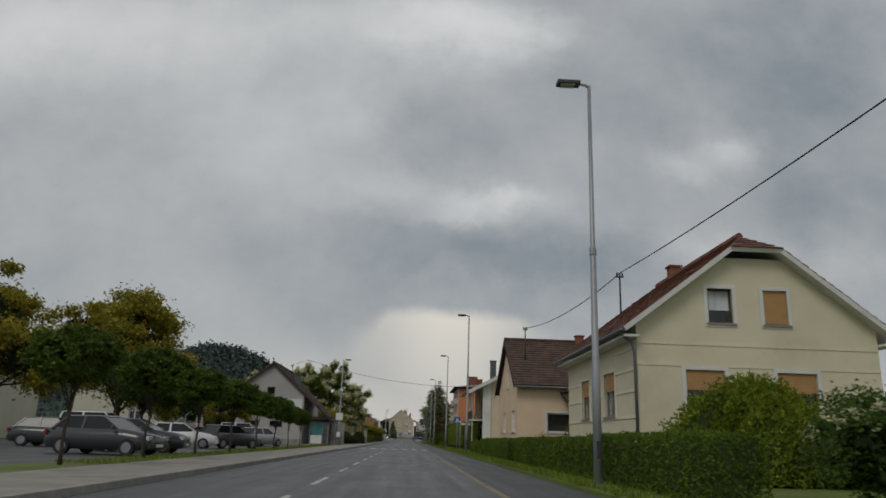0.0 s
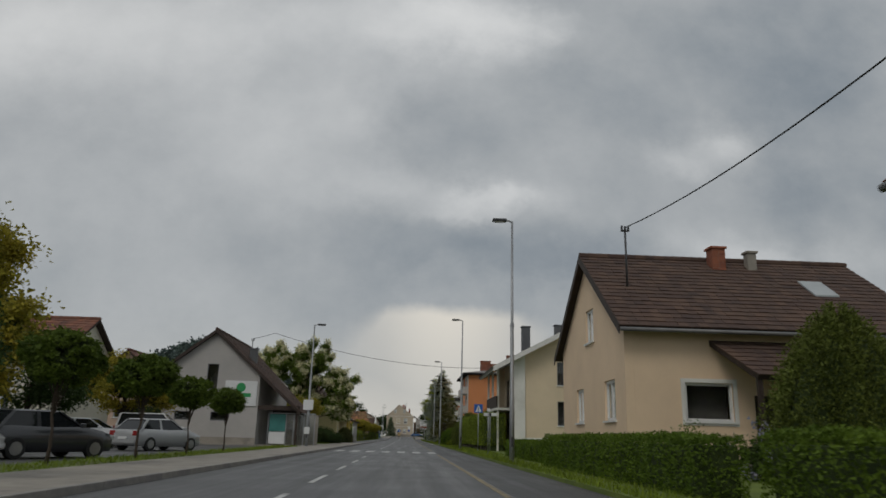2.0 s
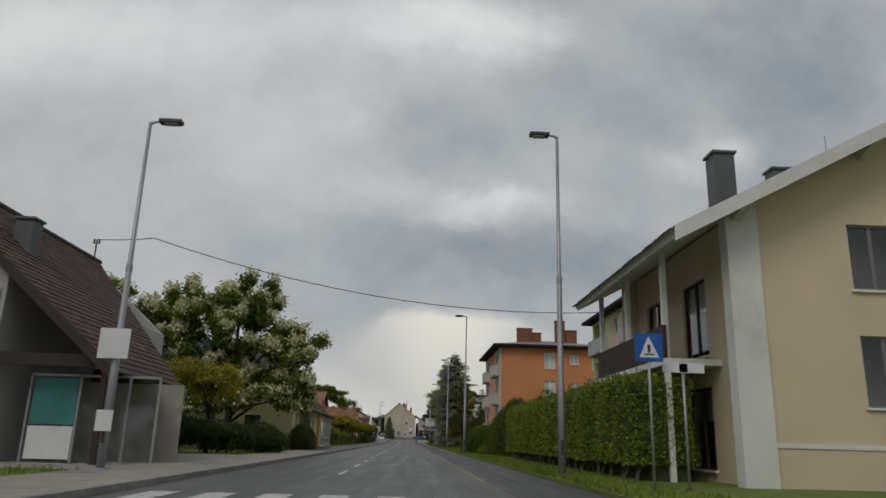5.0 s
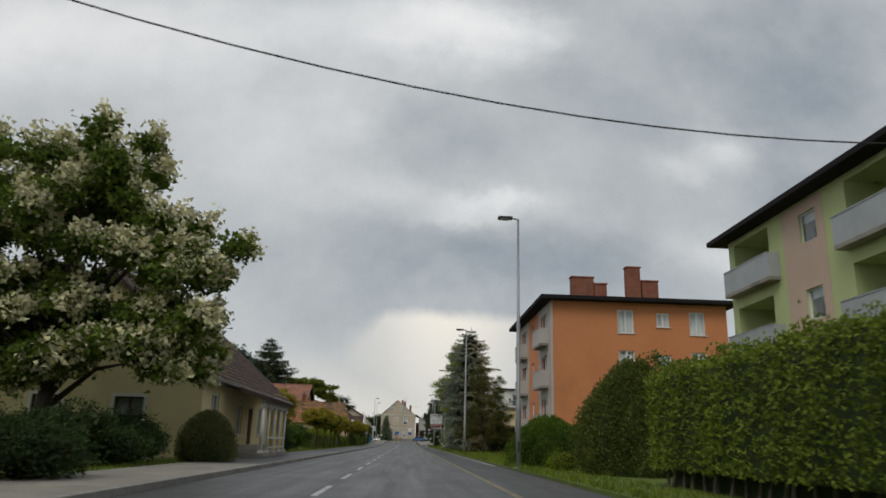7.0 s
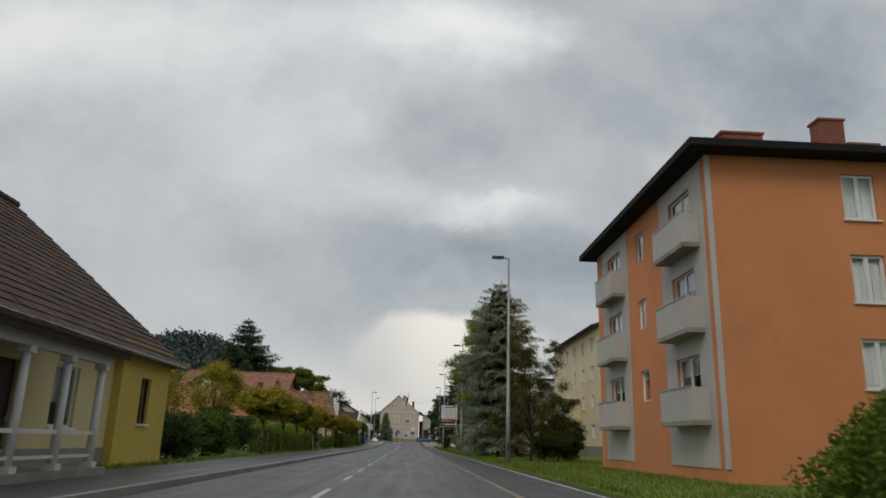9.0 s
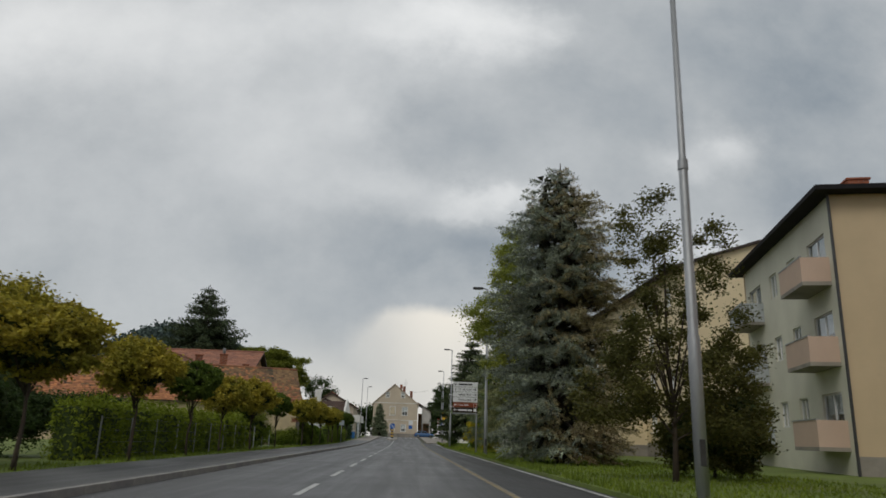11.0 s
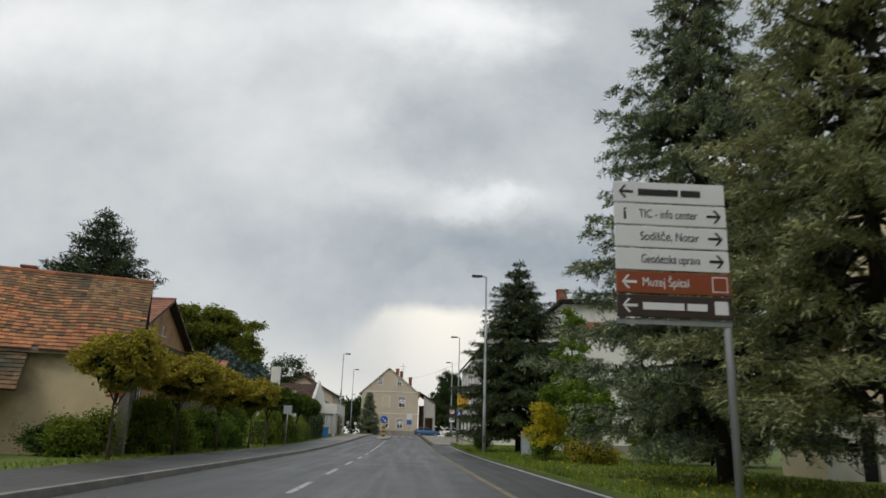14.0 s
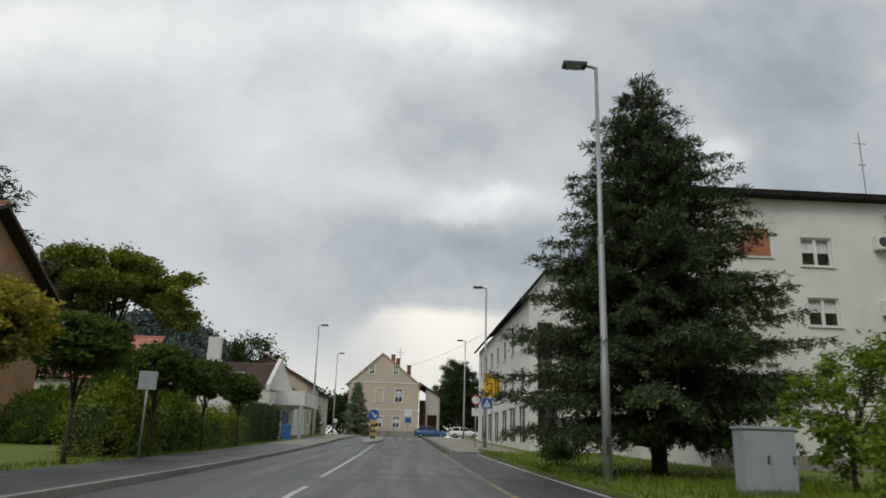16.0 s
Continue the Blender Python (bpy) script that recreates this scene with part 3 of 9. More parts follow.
def window(parent, axis, at, out, a0, a1, z0, z1, sashes=2, frame="white_frame", curtain=0.0, shutter=0.0, shutter_mat="tan_shutter", sill="white_frame", surround=None, bar=0.06):
    """A window in a wall's hole: frame with sashes, panes, sill, and a curtain or roller shutter behind or before the glass."""

    def slab(bm, p0, p1, r0, r1, d0, d1):
        lo, hi = sorted((at - out * d0, at - out * d1))
        return box(bm, lo, hi, p0, p1, r0, r1) if axis == "x" else box(bm, p0, p1, lo, hi, r0, r1)

    bm = bmesh.new()
    slab(bm, a0, a1, z0, z0 + bar, 0.08, 0.16)
    slab(bm, a0, a1, z1 - bar, z1, 0.08, 0.16)
    step = (a1 - a0) / sashes
    for i in range(sashes + 1):
        c = a0 + i * step
        lo, hi = (c, c + bar) if i == 0 else (c - bar, c) if i == sashes else (c - bar * 0.8, c + bar * 0.8)
        slab(bm, lo, hi, z0 + bar, z1 - bar, 0.08, 0.16)
    win = part("window", bm, M[frame], parent)
    for i in range(sashes):
        pane = part("pane", slab(bmesh.new(), a0 + i * step + bar * 0.8, a0 + (i + 1) * step - bar * 0.8, z0 + bar, z1 - bar, 0.115, 0.125), M["glass"], win)
        pane.visible_shadow = False
    # no room is built: a dark slab paints its shade behind the panes
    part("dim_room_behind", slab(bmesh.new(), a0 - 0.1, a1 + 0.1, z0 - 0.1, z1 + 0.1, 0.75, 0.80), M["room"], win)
    if sill:
        part("sill", slab(bmesh.new(), a0 - 0.08, a1 + 0.08, z0 - 0.06, z0, -0.08, 0.07), M[sill], win)
    if curtain:
        bm = bmesh.new()
        for i in range(sashes * 3):
            w = (a1 - a0) / (sashes * 3)
            slab(bm, a0 + i * w, a0 + (i + 1) * w, z1 - (z1 - z0) * curtain, z1, 0.2 + 0.02 * (i % 2), 0.215 + 0.02 * (i % 2))
        part("curtain", bm, M["curtain"], win)
    if shutter:
        bm, low = bmesh.new(), z1 - (z1 - z0) * shutter
        count = max(3, int((z1 - low) / 0.05))
        for i in range(count):
            h = (z1 - low) / count
            slab(bm, a0 + 0.01, a1 - 0.01, low + i * h + 0.004, low + (i + 1) * h, 0.05, 0.07)
        part("roller_shutter", bm, M[shutter_mat], win)
    if surround:
        bm, s = bmesh.new(), 0.13
        slab(bm, a0 - s, a0, z0 - s, z1 + s, -0.03, 0.02)
        slab(bm, a1, a1 + s, z0 - s, z1 + s, -0.03, 0.02)
        slab(bm, a0, a1, z1, z1 + s, -0.03, 0.02)
        slab(bm, a0, a1, z0 - s, z0 - 0.062, -0.03, 0.02)
        part("surround", bm, M[surround], win)
    return win


def door(parent, axis, at, out, a0, a1, z0, z1, mat="dark_wood"):
    def slab(bm, p0, p1, r0, r1, d0, d1):
        lo, hi = sorted((at - out * d0, at - out * d1))
        return box(bm, lo, hi, p0, p1, r0, r1) if axis == "x" else box(bm, p0, p1, lo, hi, r0, r1)

    leaf = part("door", slab(bmesh.new(), a0, a1, z0, z1, 0.12, 0.18), M[mat], parent)
    bm = bmesh.new()
    for r0, r1 in ((0.12, 0.45), (0.55, 0.92)):
        slab(bm, a0 + 0.12, a1 - 0.12, z0 + (z1 - z0) * r0, z0 + (z1 - z0) * r1, 0.10, 0.12)
    part("panel", bm, M[mat], leaf)
    part("handle", slab(bmesh.new(), a1 - 0.12, a1 - 0.08, z0 + 1.0, z0 + 1.14, 0.05, 0.12), M["steel"], leaf)
    return leaf


def slope(parent, eave0, eave1, ridge1, ridge0, mat, thick=0.16, tile=0.33, course=0.34, under="dark_wood", seed=1, tiles=True):
    """A roof slope from its eave (two ends) to its ridge: boards below, and tiles laid in courses."""
    e0, e1, r1, r0 = (Vector(p) for p in (eave0, eave1, ridge1, ridge0))
    up = (e1 - e0).cross(r0 - e0).normalized()
    if up.z < 0:
        up = -up
    base = part("roof", hexa(bmesh.new(), [p - up * thick for p in (e0, e1, r1, r0)], [e0, e1, r1, r0]), M[under] if tiles else M[mat], parent)
    if not tiles:
        return base
    bm, rnd = bmesh.new(), random.Random(seed)
    rows = max(2, round((((r0 - e0).length + (r1 - e1).length) / 2) / course))
    for i in range(rows):
        s0, s1 = i / rows - 0.01, min((i + 1.12) / rows, 1.0)
        a, b, c, d = e0.lerp(r0, s0), e1.lerp(r1, s0), e1.lerp(r1, s1), e0.lerp(r0, s1)
        cols = max(1, round((b - a).length / tile))
        for k in range(cols):
            f, g = k / cols, (k + 0.97) / cols
            lift, tip = 0.045 + rnd.uniform(-0.008, 0.012), 0.012
            low = [a.lerp(b, f), a.lerp(b, g), d.lerp(c, g), d.lerp(c, f)]
            high = [low[0] + up * lift, low[1] + up * (lift + rnd.uniform(-0.006, 0.006)), low[2] + up * tip, low[3] + up * tip]
            hexa(bm, [p + up * 0.002 for p in low], high)
    part("roof_tiles", bm, M[mat], parent, kind="stuff")
    return base


def ridge_caps(parent, p, q, mat, size=0.14, step=0.38):
    p, q = Vector(p), Vector(q)
    bm, count = bmesh.new(), max(2, round((q - p).length / step))
    for i in range(count):
        tube(bm, [p.lerp(q, i / count), p.lerp(q, (i + 1.06) / count)], [size, size * 0.92], 7)
    part("ridge_tiles", bm, M[mat], parent, kind="stuff")


def chimney(parent, x, y, w, z0, z1, mat="brick", cap=True, depth=None, bricks=True):
    d = depth or w
    bm, rows = bmesh.new(), max(2, round((z1 - z0) / 0.09))
    if bricks:
        for i in range(rows):
            za, zb = z0 + (z1 - z0) * i / rows, z0 + (z1 - z0) * (i + 0.86) / rows
            off = 0.0 if i % 2 else 0.5
            for a, b, c, e in ((x - w / 2, x + w / 2, y - d / 2, y - d / 2 + 0.11), (x - w / 2, x + w / 2, y + d / 2 - 0.11, y + d / 2)):
                n = max(2, round(w / 0.22))
                for k in range(n):
                    box(bm, a + (b - a) * k / n + 0.006, a + (b - a) * (k + 1) / n - 0.006, c, e, za, zb)
            for a, e in ((x - w / 2, x - w / 2 + 0.11), (x + w / 2 - 0.11, x + w / 2)):
                n = max(1, round((d - 0.22) / 0.22))
                for k in range(n):
                    s = (d - 0.22) / n
                    box(bm, a, e, y - d / 2 + 0.11 + s * k + 0.006, y - d / 2 + 0.11 + s * (k + 1) - 0.006, za, zb)
        stack = part("chimney", bm, M[mat], parent)
        part("mortar", boxes((x - w / 2 + 0.012, x + w / 2 - 0.012, y - d / 2 + 0.012, y + d / 2 - 0.012, z0, z1 - 0.01)), M["concrete"], stack)
    else:
        stack = part("chimney", boxes((x - w / 2, x + w / 2, y - d / 2, y + d / 2, z0, z1), bevel=0.02), M[mat], parent)
    if cap:
        part("cap", boxes((x - w / 2 - 0.06, x + w / 2 + 0.06, y - d / 2 - 0.06, y + d / 2 + 0.06, z1, z1 + 0.09), bevel=0.015), M[mat], stack)
    return stack


def mesh_from(name, verts, quads):
    """A mesh from arrays of corners and faces that all have the same number of sides."""
    k = quads.shape[1]
    me = bpy.data.meshes.new(name)
    me.vertices.add(len(verts))
    me.vertices.foreach_set("co", np.asarray(verts, np.float32).ravel())
    me.loops.add(k * len(quads))
    me.loops.foreach_set("vertex_index", np.asarray(quads, np.int32).ravel())
    me.polygons.add(len(quads))
    me.polygons.foreach_set("loop_start", np.arange(0, k * len(quads), k, dtype=np.int32))
    me.update(calc_edges=True)
    return me


def blades(name, centre, along, across, length, width, slim=True):
    """Many small leaves: kites from a foot at centre, along one way and as wide as across."""
    n = len(centre)
    length, width = np.broadcast_to(length, n)[:, None], np.broadcast_to(width, n)[:, None]
    tip = centre + along * length
    if slim:
        half = across * width * 0.55
        return mesh_from(name, np.stack([centre + half, tip, centre - half], 1).reshape(-1, 3), np.arange(3 * n).reshape(n, 3))
    mid = centre + along * length * 0.45
    fold = np.cross(along, across) * width * 0.25
    verts = np.stack([centre, mid + across * width / 2 + fold, tip, mid - across * width / 2 + fold], 1).reshape(-1, 3)
    return mesh_from(name, verts, np.arange(4 * n).reshape(n, 4))


def ways(n, rng):
    v = rng.normal(size=(n, 3))
    return v / np.linalg.norm(v, axis=1, keepdims=True)


def square_to(v, rng):
    w = np.cross(v, ways(len(v), rng))
    return w / (np.linalg.norm(w, axis=1, keepdims=True) + 1e-9)


def tree(name, label, at, lobes, leaf, count, size=0.14, trunk=0.18, fork=2.0, clump=0.55, mat_bark="bark", seed=1, extra=None, droop=0.0, category="tree", group="", density=90, hollow=0.5, lean=(0.0, 0.0), core=0.0):
    """A tree: trunk, limbs that reach into the lobes (x, y, z, rx, ry, rz from its foot), and a crown of leaves gathered in clumps."""
    rng, rnd = np.random.default_rng(seed), random.Random(seed)
    ob = thing(name, label, category, at, group, local=True)
    top = max(l[2] for l in lobes)
    bm = bmesh.new()
    n = 6
    tube(bm, [(lean[0] * i / n + rnd.uniform(-0.06, 0.06) * (i > 0), lean[1] * i / n + rnd.uniform(-0.06, 0.06) * (i > 0), top * i / n * 0.95 - (0.1 if i == 0 else 0)) for i in range(n + 1)],
         [trunk * (1.25 if i == 0 else 1 - 0.8 * i / n) for i in range(n + 1)], 9)
    part("trunk", bm, M[mat_bark], ob, smooth=True)
    vol = np.array([l[3] * l[4] + l[4] * l[5] + l[3] * l[5] for l in lobes])
    clumps = []
    for l, share in zip(lobes, vol / vol.sum()):
        k = max(4, int(share * density))
        d = ways(k, rng)
        r = rng.uniform(hollow, 1.0, (k, 1)) ** 0.6
        lump = 1 + 0.16 * np.sin(d[:, :1] * 5 + seed) * np.cos(d[:, 2:] * 4 + seed * 2)
        clumps.append(np.array(l[:3]) + d * r * lump * np.array(l[3:6]))
    clumps = np.concatenate(clumps)
    bm = bmesh.new()
    for i in range(min(16, len(clumps))):
        c = clumps[int(i * len(clumps) / 16) % len(clumps)]
        h = rnd.uniform(0.55, 0.95) * min(fork, top * 0.8) + 0.25 * max(0, c[2] - fork)
        s = Vector((lean[0] * h / top, lean[1] * h / top, h))
        e = Vector(c) * 0.95
        m = s.lerp(e, 0.5) + Vector((rnd.uniform(-0.2, 0.2), rnd.uniform(-0.2, 0.2), 0.3 + 0.1 * top * rnd.random()))
        tube(bm, [s, m, e], [trunk * 0.42, trunk * 0.24, trunk * 0.05], 6)
    part("branchwork", bm, M[mat_bark], ob, smooth=True)
    # dark blades within the lobes: the crown's inner shade, put in as colour
    if core:
        inner = []
        for l in lobes:
            k = int(150 + 420 * l[3] * l[5])
            inner.append(np.array(l[:3]) + ways(k, rng) * (rng.random((k, 1)) ** 0.4) * core * 0.92 * np.array(l[3:6]))
        inner = np.concatenate(inner)
        along = ways(len(inner), rng)
        wide = 0.2 * min(1.0, max(l[3] for l in lobes))
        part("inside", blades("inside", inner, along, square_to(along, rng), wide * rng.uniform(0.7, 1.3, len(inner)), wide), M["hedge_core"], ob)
    pick = rng.integers(0, len(clumps), count)
    spread = np.array([clump, clump, clump * 0.7])
    foot = clumps[pick] + rng.normal(size=(count, 3)) * spread * rng.uniform(0.5, 1.0, (len(clumps), 1))[pick]
    along = ways(count, rng)
    along[:, 2] = along[:, 2] * 0.6 - droop - 0.15
    along /= np.linalg.norm(along, axis=1, keepdims=True)
    part("crown", blades("crown", foot, along, square_to(along, rng), size * rng.uniform(0.7, 1.4, count), size * 0.75 * rng.uniform(0.7, 1.2, count), size < 0.2 or count > 30000), M[leaf], ob)
    if extra:
        part_name, mat, k, s = extra
        pick = rng.integers(0, len(clumps), k)
        core = clumps.mean(0)
        away = clumps[pick] - core
        heads = clumps[pick] + away / (np.linalg.norm(away, axis=1, keepdims=True) + 1e-6) * clump * 1.0 + ways(k, rng) * clump * 0.9 + np.array([0, 0, clump * 0.5])
        n = 14
        foot = np.repeat(heads, n, 0) + rng.normal(size=(k * n, 3)) * np.array([s * 0.5, s * 0.5, s * 0.65])
        along = ways(k * n, rng)
        part(part_name, blades(part_name, foot, along, square_to(along, rng), s * 0.7, s * 0.7), M[mat], ob)
    return ob


def conifer(name, label, at, height, radius, mat, bare=0.8, count=16000, size=0.3, trunk=0.2, seed=1, levels=None, power=0.85, droop=0.35, gaps=0.0, group="", ogive=0.0, browned=None, tips=None, boughs=1.7, spread=0.30):
    """A spruce: straight trunk, whorls of hanging boughs, side twigs along each bough, and needles packed round each twig."""
    rng, rnd = np.random.default_rng(seed), random.Random(seed)
    ob = thing(name, label, "tree", at, group, local=True)
    part("trunk", tube(bmesh.new(), [(0, 0, -0.1), (0, 0, height * 0.5), (0.05, 0, height)], [trunk * 1.15, trunk * 0.6, 0.02], 9), M["bark"], ob, smooth=True)
    levels = levels or int(height * 1.6)
    bm = tube(bmesh.new(), [(0, 0, bare), (0.03, 0, height * 0.98)], [trunk * 0.5, 0.01], 5)
    starts, heads, lengths = [], [], []
    inner = []
    for i in range(levels):
        s = min(max((i + rnd.uniform(-0.3, 0.3)) / levels, 0.0), 0.985)
        z = bare + (height - bare) * s
        prof = 1 - s**ogive if ogive else (1 - s) ** power
        r = radius * prof * (0.72 + 0.28 * min(1, s * 6 + 0.3)) + 0.10
        n = max(5, int(4 + r * boughs))
        turn = rnd.uniform(0, 6.28)
        for k in range(n):
            if rnd.random() < gaps:
                continue
            ang, length = turn + 6.283 * k / n + rnd.uniform(-0.25, 0.25), r * rnd.uniform(0.7, 1.14)
            d = np.array([math.cos(ang), math.sin(ang), 0.0])
            fall = droop * length * rnd.uniform(0.5, 1.25) * (1 - 0.75 * s)
            p0, p1, p2 = np.array([0, 0, z]), d * length * 0.55 + np.array([0, 0, z - fall * 0.35]), d * length + np.array([0, 0, z - fall * 0.75 + 0.14 * length])
            if length > 0.4:
                tube(bm, [p0, p1, p2], [0.018 + 0.011 * length, 0.01 + 0.007 * length, 0.005], 4)
            m = max(4, int(3 + 6.0 * length))
            t = np.clip(np.linspace(0.2 if s > 0.2 else 0.3, 1.0, m) + rng.uniform(-0.04, 0.04, m), 0.1, 1.0)
            pos = ((1 - t) ** 2)[:, None] * p0 + (2 * t * (1 - t))[:, None] * p1 + (t**2)[:, None] * p2
            sign = np.where(np.arange(m) % 2 == 0, 1.0, -1.0) * np.where(np.arange(m) == m - 1, 0.1, rng.uniform(0.55, 1.15, m))
            head = d[None] * 0.72 + np.array([-d[1], d[0], 0.0])[None] * sign[:, None]
            head[:, 2] = -rng.uniform(0.1, 0.75, m) * (1 - 0.7 * s) + 0.1
            head /= np.linalg.norm(head, axis=1, keepdims=True)
            starts.append(pos)
            heads.append(head)
            lengths.append((0.14 + spread * min(length, 3.2) * (1.12 - t)) * rng.uniform(0.7, 1.3, m))
            if length > 0.9:
                inner.append(p0 + (p1 - p0) * rnd.uniform(0.25, 0.9) - np.array([0, 0, 0.08]))
    part("branchwork", bm, M["bark"], ob)
    starts, heads, lengths = np.concatenate(starts), np.concatenate(heads), np.concatenate(lengths)
    each = np.maximum(4, np.round(lengths * count / lengths.sum())).astype(int)
    pick = np.repeat(np.arange(len(starts)), each)
    n = len(pick)
    f = rng.random(n) ** 0.8
    reach = (lengths[pick] * f)[:, None]
    feet = starts[pick] + heads[pick] * reach - np.array([0, 0, 0.25]) * reach * f[:, None] + rng.normal(size=(n, 3)) * size * 0.3
    outs = heads[pick] * 0.8 + rng.normal(size=(n, 3)) * 0.5 + np.array([0, 0, 0.1])
    outs /= np.linalg.norm(outs, axis=1, keepdims=True)
    flat = np.cross(outs, np.array([0, 0, 1.0]) + rng.normal(size=(n, 3)) * 0.6)
    flat /= np.linalg.norm(flat, axis=1, keepdims=True) + 1e-9
    long, wide = size * rng.uniform(0.6, 1.3, n) * (1.15 - 0.4 * f), size * 0.23 * rng.uniform(0.7, 1.3, n)
    old = np.zeros(n, dtype=bool)
    if browned:
        old = (feet[:, 0] + 0.8 * np.sin(feet[:, 2] * 1.3) + rng.normal(size=len(starts))[pick] * 0.9 > 0.15)
        part("browned_needles", blades("browned_needles", feet[old], outs[old], flat[old], long[old], wide[old]), M[browned], ob, "browned needle sprays")
    fresh = np.zeros(n, dtype=bool)
    # outer needles of some twigs get a paler material, to look lit
    if tips:
        fresh = ~old & (f > 0.72) & (rng.random(len(starts))[pick] < 0.55)
        part("fresh_growth", blades("fresh_growth", feet[fresh], outs[fresh], flat[fresh], long[fresh], wide[fresh]), M[tips], ob, "needle tips coloured paler, as lit")
    rest = ~old & ~fresh
    part("needles", blades("needles", feet[rest], outs[rest], flat[rest], long[rest], wide[rest]), M[mat], ob)
    # added dark blades near the trunk: block light and paint the inner shade
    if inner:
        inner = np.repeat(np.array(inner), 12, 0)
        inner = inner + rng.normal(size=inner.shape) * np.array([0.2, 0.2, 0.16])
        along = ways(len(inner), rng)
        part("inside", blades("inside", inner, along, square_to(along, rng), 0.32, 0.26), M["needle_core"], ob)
    return ob


def hedge(name, label, x0, x1, y0, y1, z0, z1, mat="hedge", leaf=0.075, per=170, seed=1, round_top=0.12, group="", rough=0.06):
    """A clipped hedge: a core coloured dark for the shade inside, and a coat of small leaves with a slightly uneven
    face.
    """
    rng = np.random.default_rng(seed)
    at = ((x0 + x1) / 2, (y0 + y1) / 2, z0)
    ob = thing(name, label, "hedge", at, group)
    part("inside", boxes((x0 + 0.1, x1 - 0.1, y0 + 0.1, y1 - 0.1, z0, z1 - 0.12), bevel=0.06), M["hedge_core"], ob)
    faces = [(y1 - y0) * (z1 - z0), (y1 - y0) * (z1 - z0), (x1 - x0) * (z1 - z0), (x1 - x0) * (z1 - z0), (x1 - x0) * (y1 - y0)]
    pts, nrm = [], []
    for i, area in enumerate(faces):
        n = int(area * per)
        a, b = rng.random(n), rng.random(n)
        xs, ys, zs = x0 + (x1 - x0) * a, y0 + (y1 - y0) * b, z0 + (z1 - z0) * (a if i < 2 else b)
        p = {0: (np.full(n, x0), ys, zs), 1: (np.full(n, x1), ys, zs), 2: (xs, np.full(n, y0), zs), 3: (xs, np.full(n, y1), zs), 4: (xs, ys, np.full(n, z1))}[i]
        p = np.stack(p, 1)
        d = np.zeros((n, 3))
        d[:, {0: 0, 1: 0, 2: 1, 3: 1, 4: 2}[i]] = {0: -1, 1: 1, 2: -1, 3: 1, 4: 1}[i]
        wave = np.sin(p[:, 1] * 2.1 + seed) * 0.5 + np.sin(p[:, 1] * 5.3 + p[:, 2] * 3 + p[:, 0] * 4) * 0.35 + rng.normal(size=n) * 0.5
        p = p + d * (wave * rough)[:, None]
        if i < 4:
            p -= d * (round_top * np.clip((p[:, 2] - (z1 - 0.25)) / 0.25, 0, 1) ** 2)[:, None]
        pts.append(p)
        nrm.append(d)
    p, d = np.concatenate(pts), np.concatenate(nrm)
    along = ways(len(p), rng) + d * 0.5 + np.array([0, 0, 0.3])
    along /= np.linalg.norm(along, axis=1, keepdims=True)
    part("foliage", blades("foliage", p, along, square_to(along, rng), leaf * rng.uniform(0.7, 1.4, len(p)), leaf * 0.75), M[mat], ob)
    return ob


def bush(name, label, at, rx, ry, h, mat, count=3000, leaf=0.09, seed=1, extra=None, clump=0.2, group="", low=0.0, core=0.74):
    """A shrub: stems from the ground and a loose dome of leaves."""
    lobes = [(0, 0, low + (h - low) * 0.5, rx * 0.85, ry * 0.85, (h - low) * 0.46)]
    rnd = random.Random(seed)
    for _ in range(5):
        a = rnd.uniform(0, 6.28)
        lobes.append((math.cos(a) * rx * 0.45, math.sin(a) * ry * 0.45, low + (h - low) * rnd.uniform(0.3, 0.62), rx * 0.5, ry * 0.5, (h - low) * 0.32))
    return tree(name, label, at, lobes, mat, count, leaf, trunk=0.05, fork=0.3, clump=clump, seed=seed, extra=extra, category="bush", group=group, density=110, hollow=0.55, core=core)


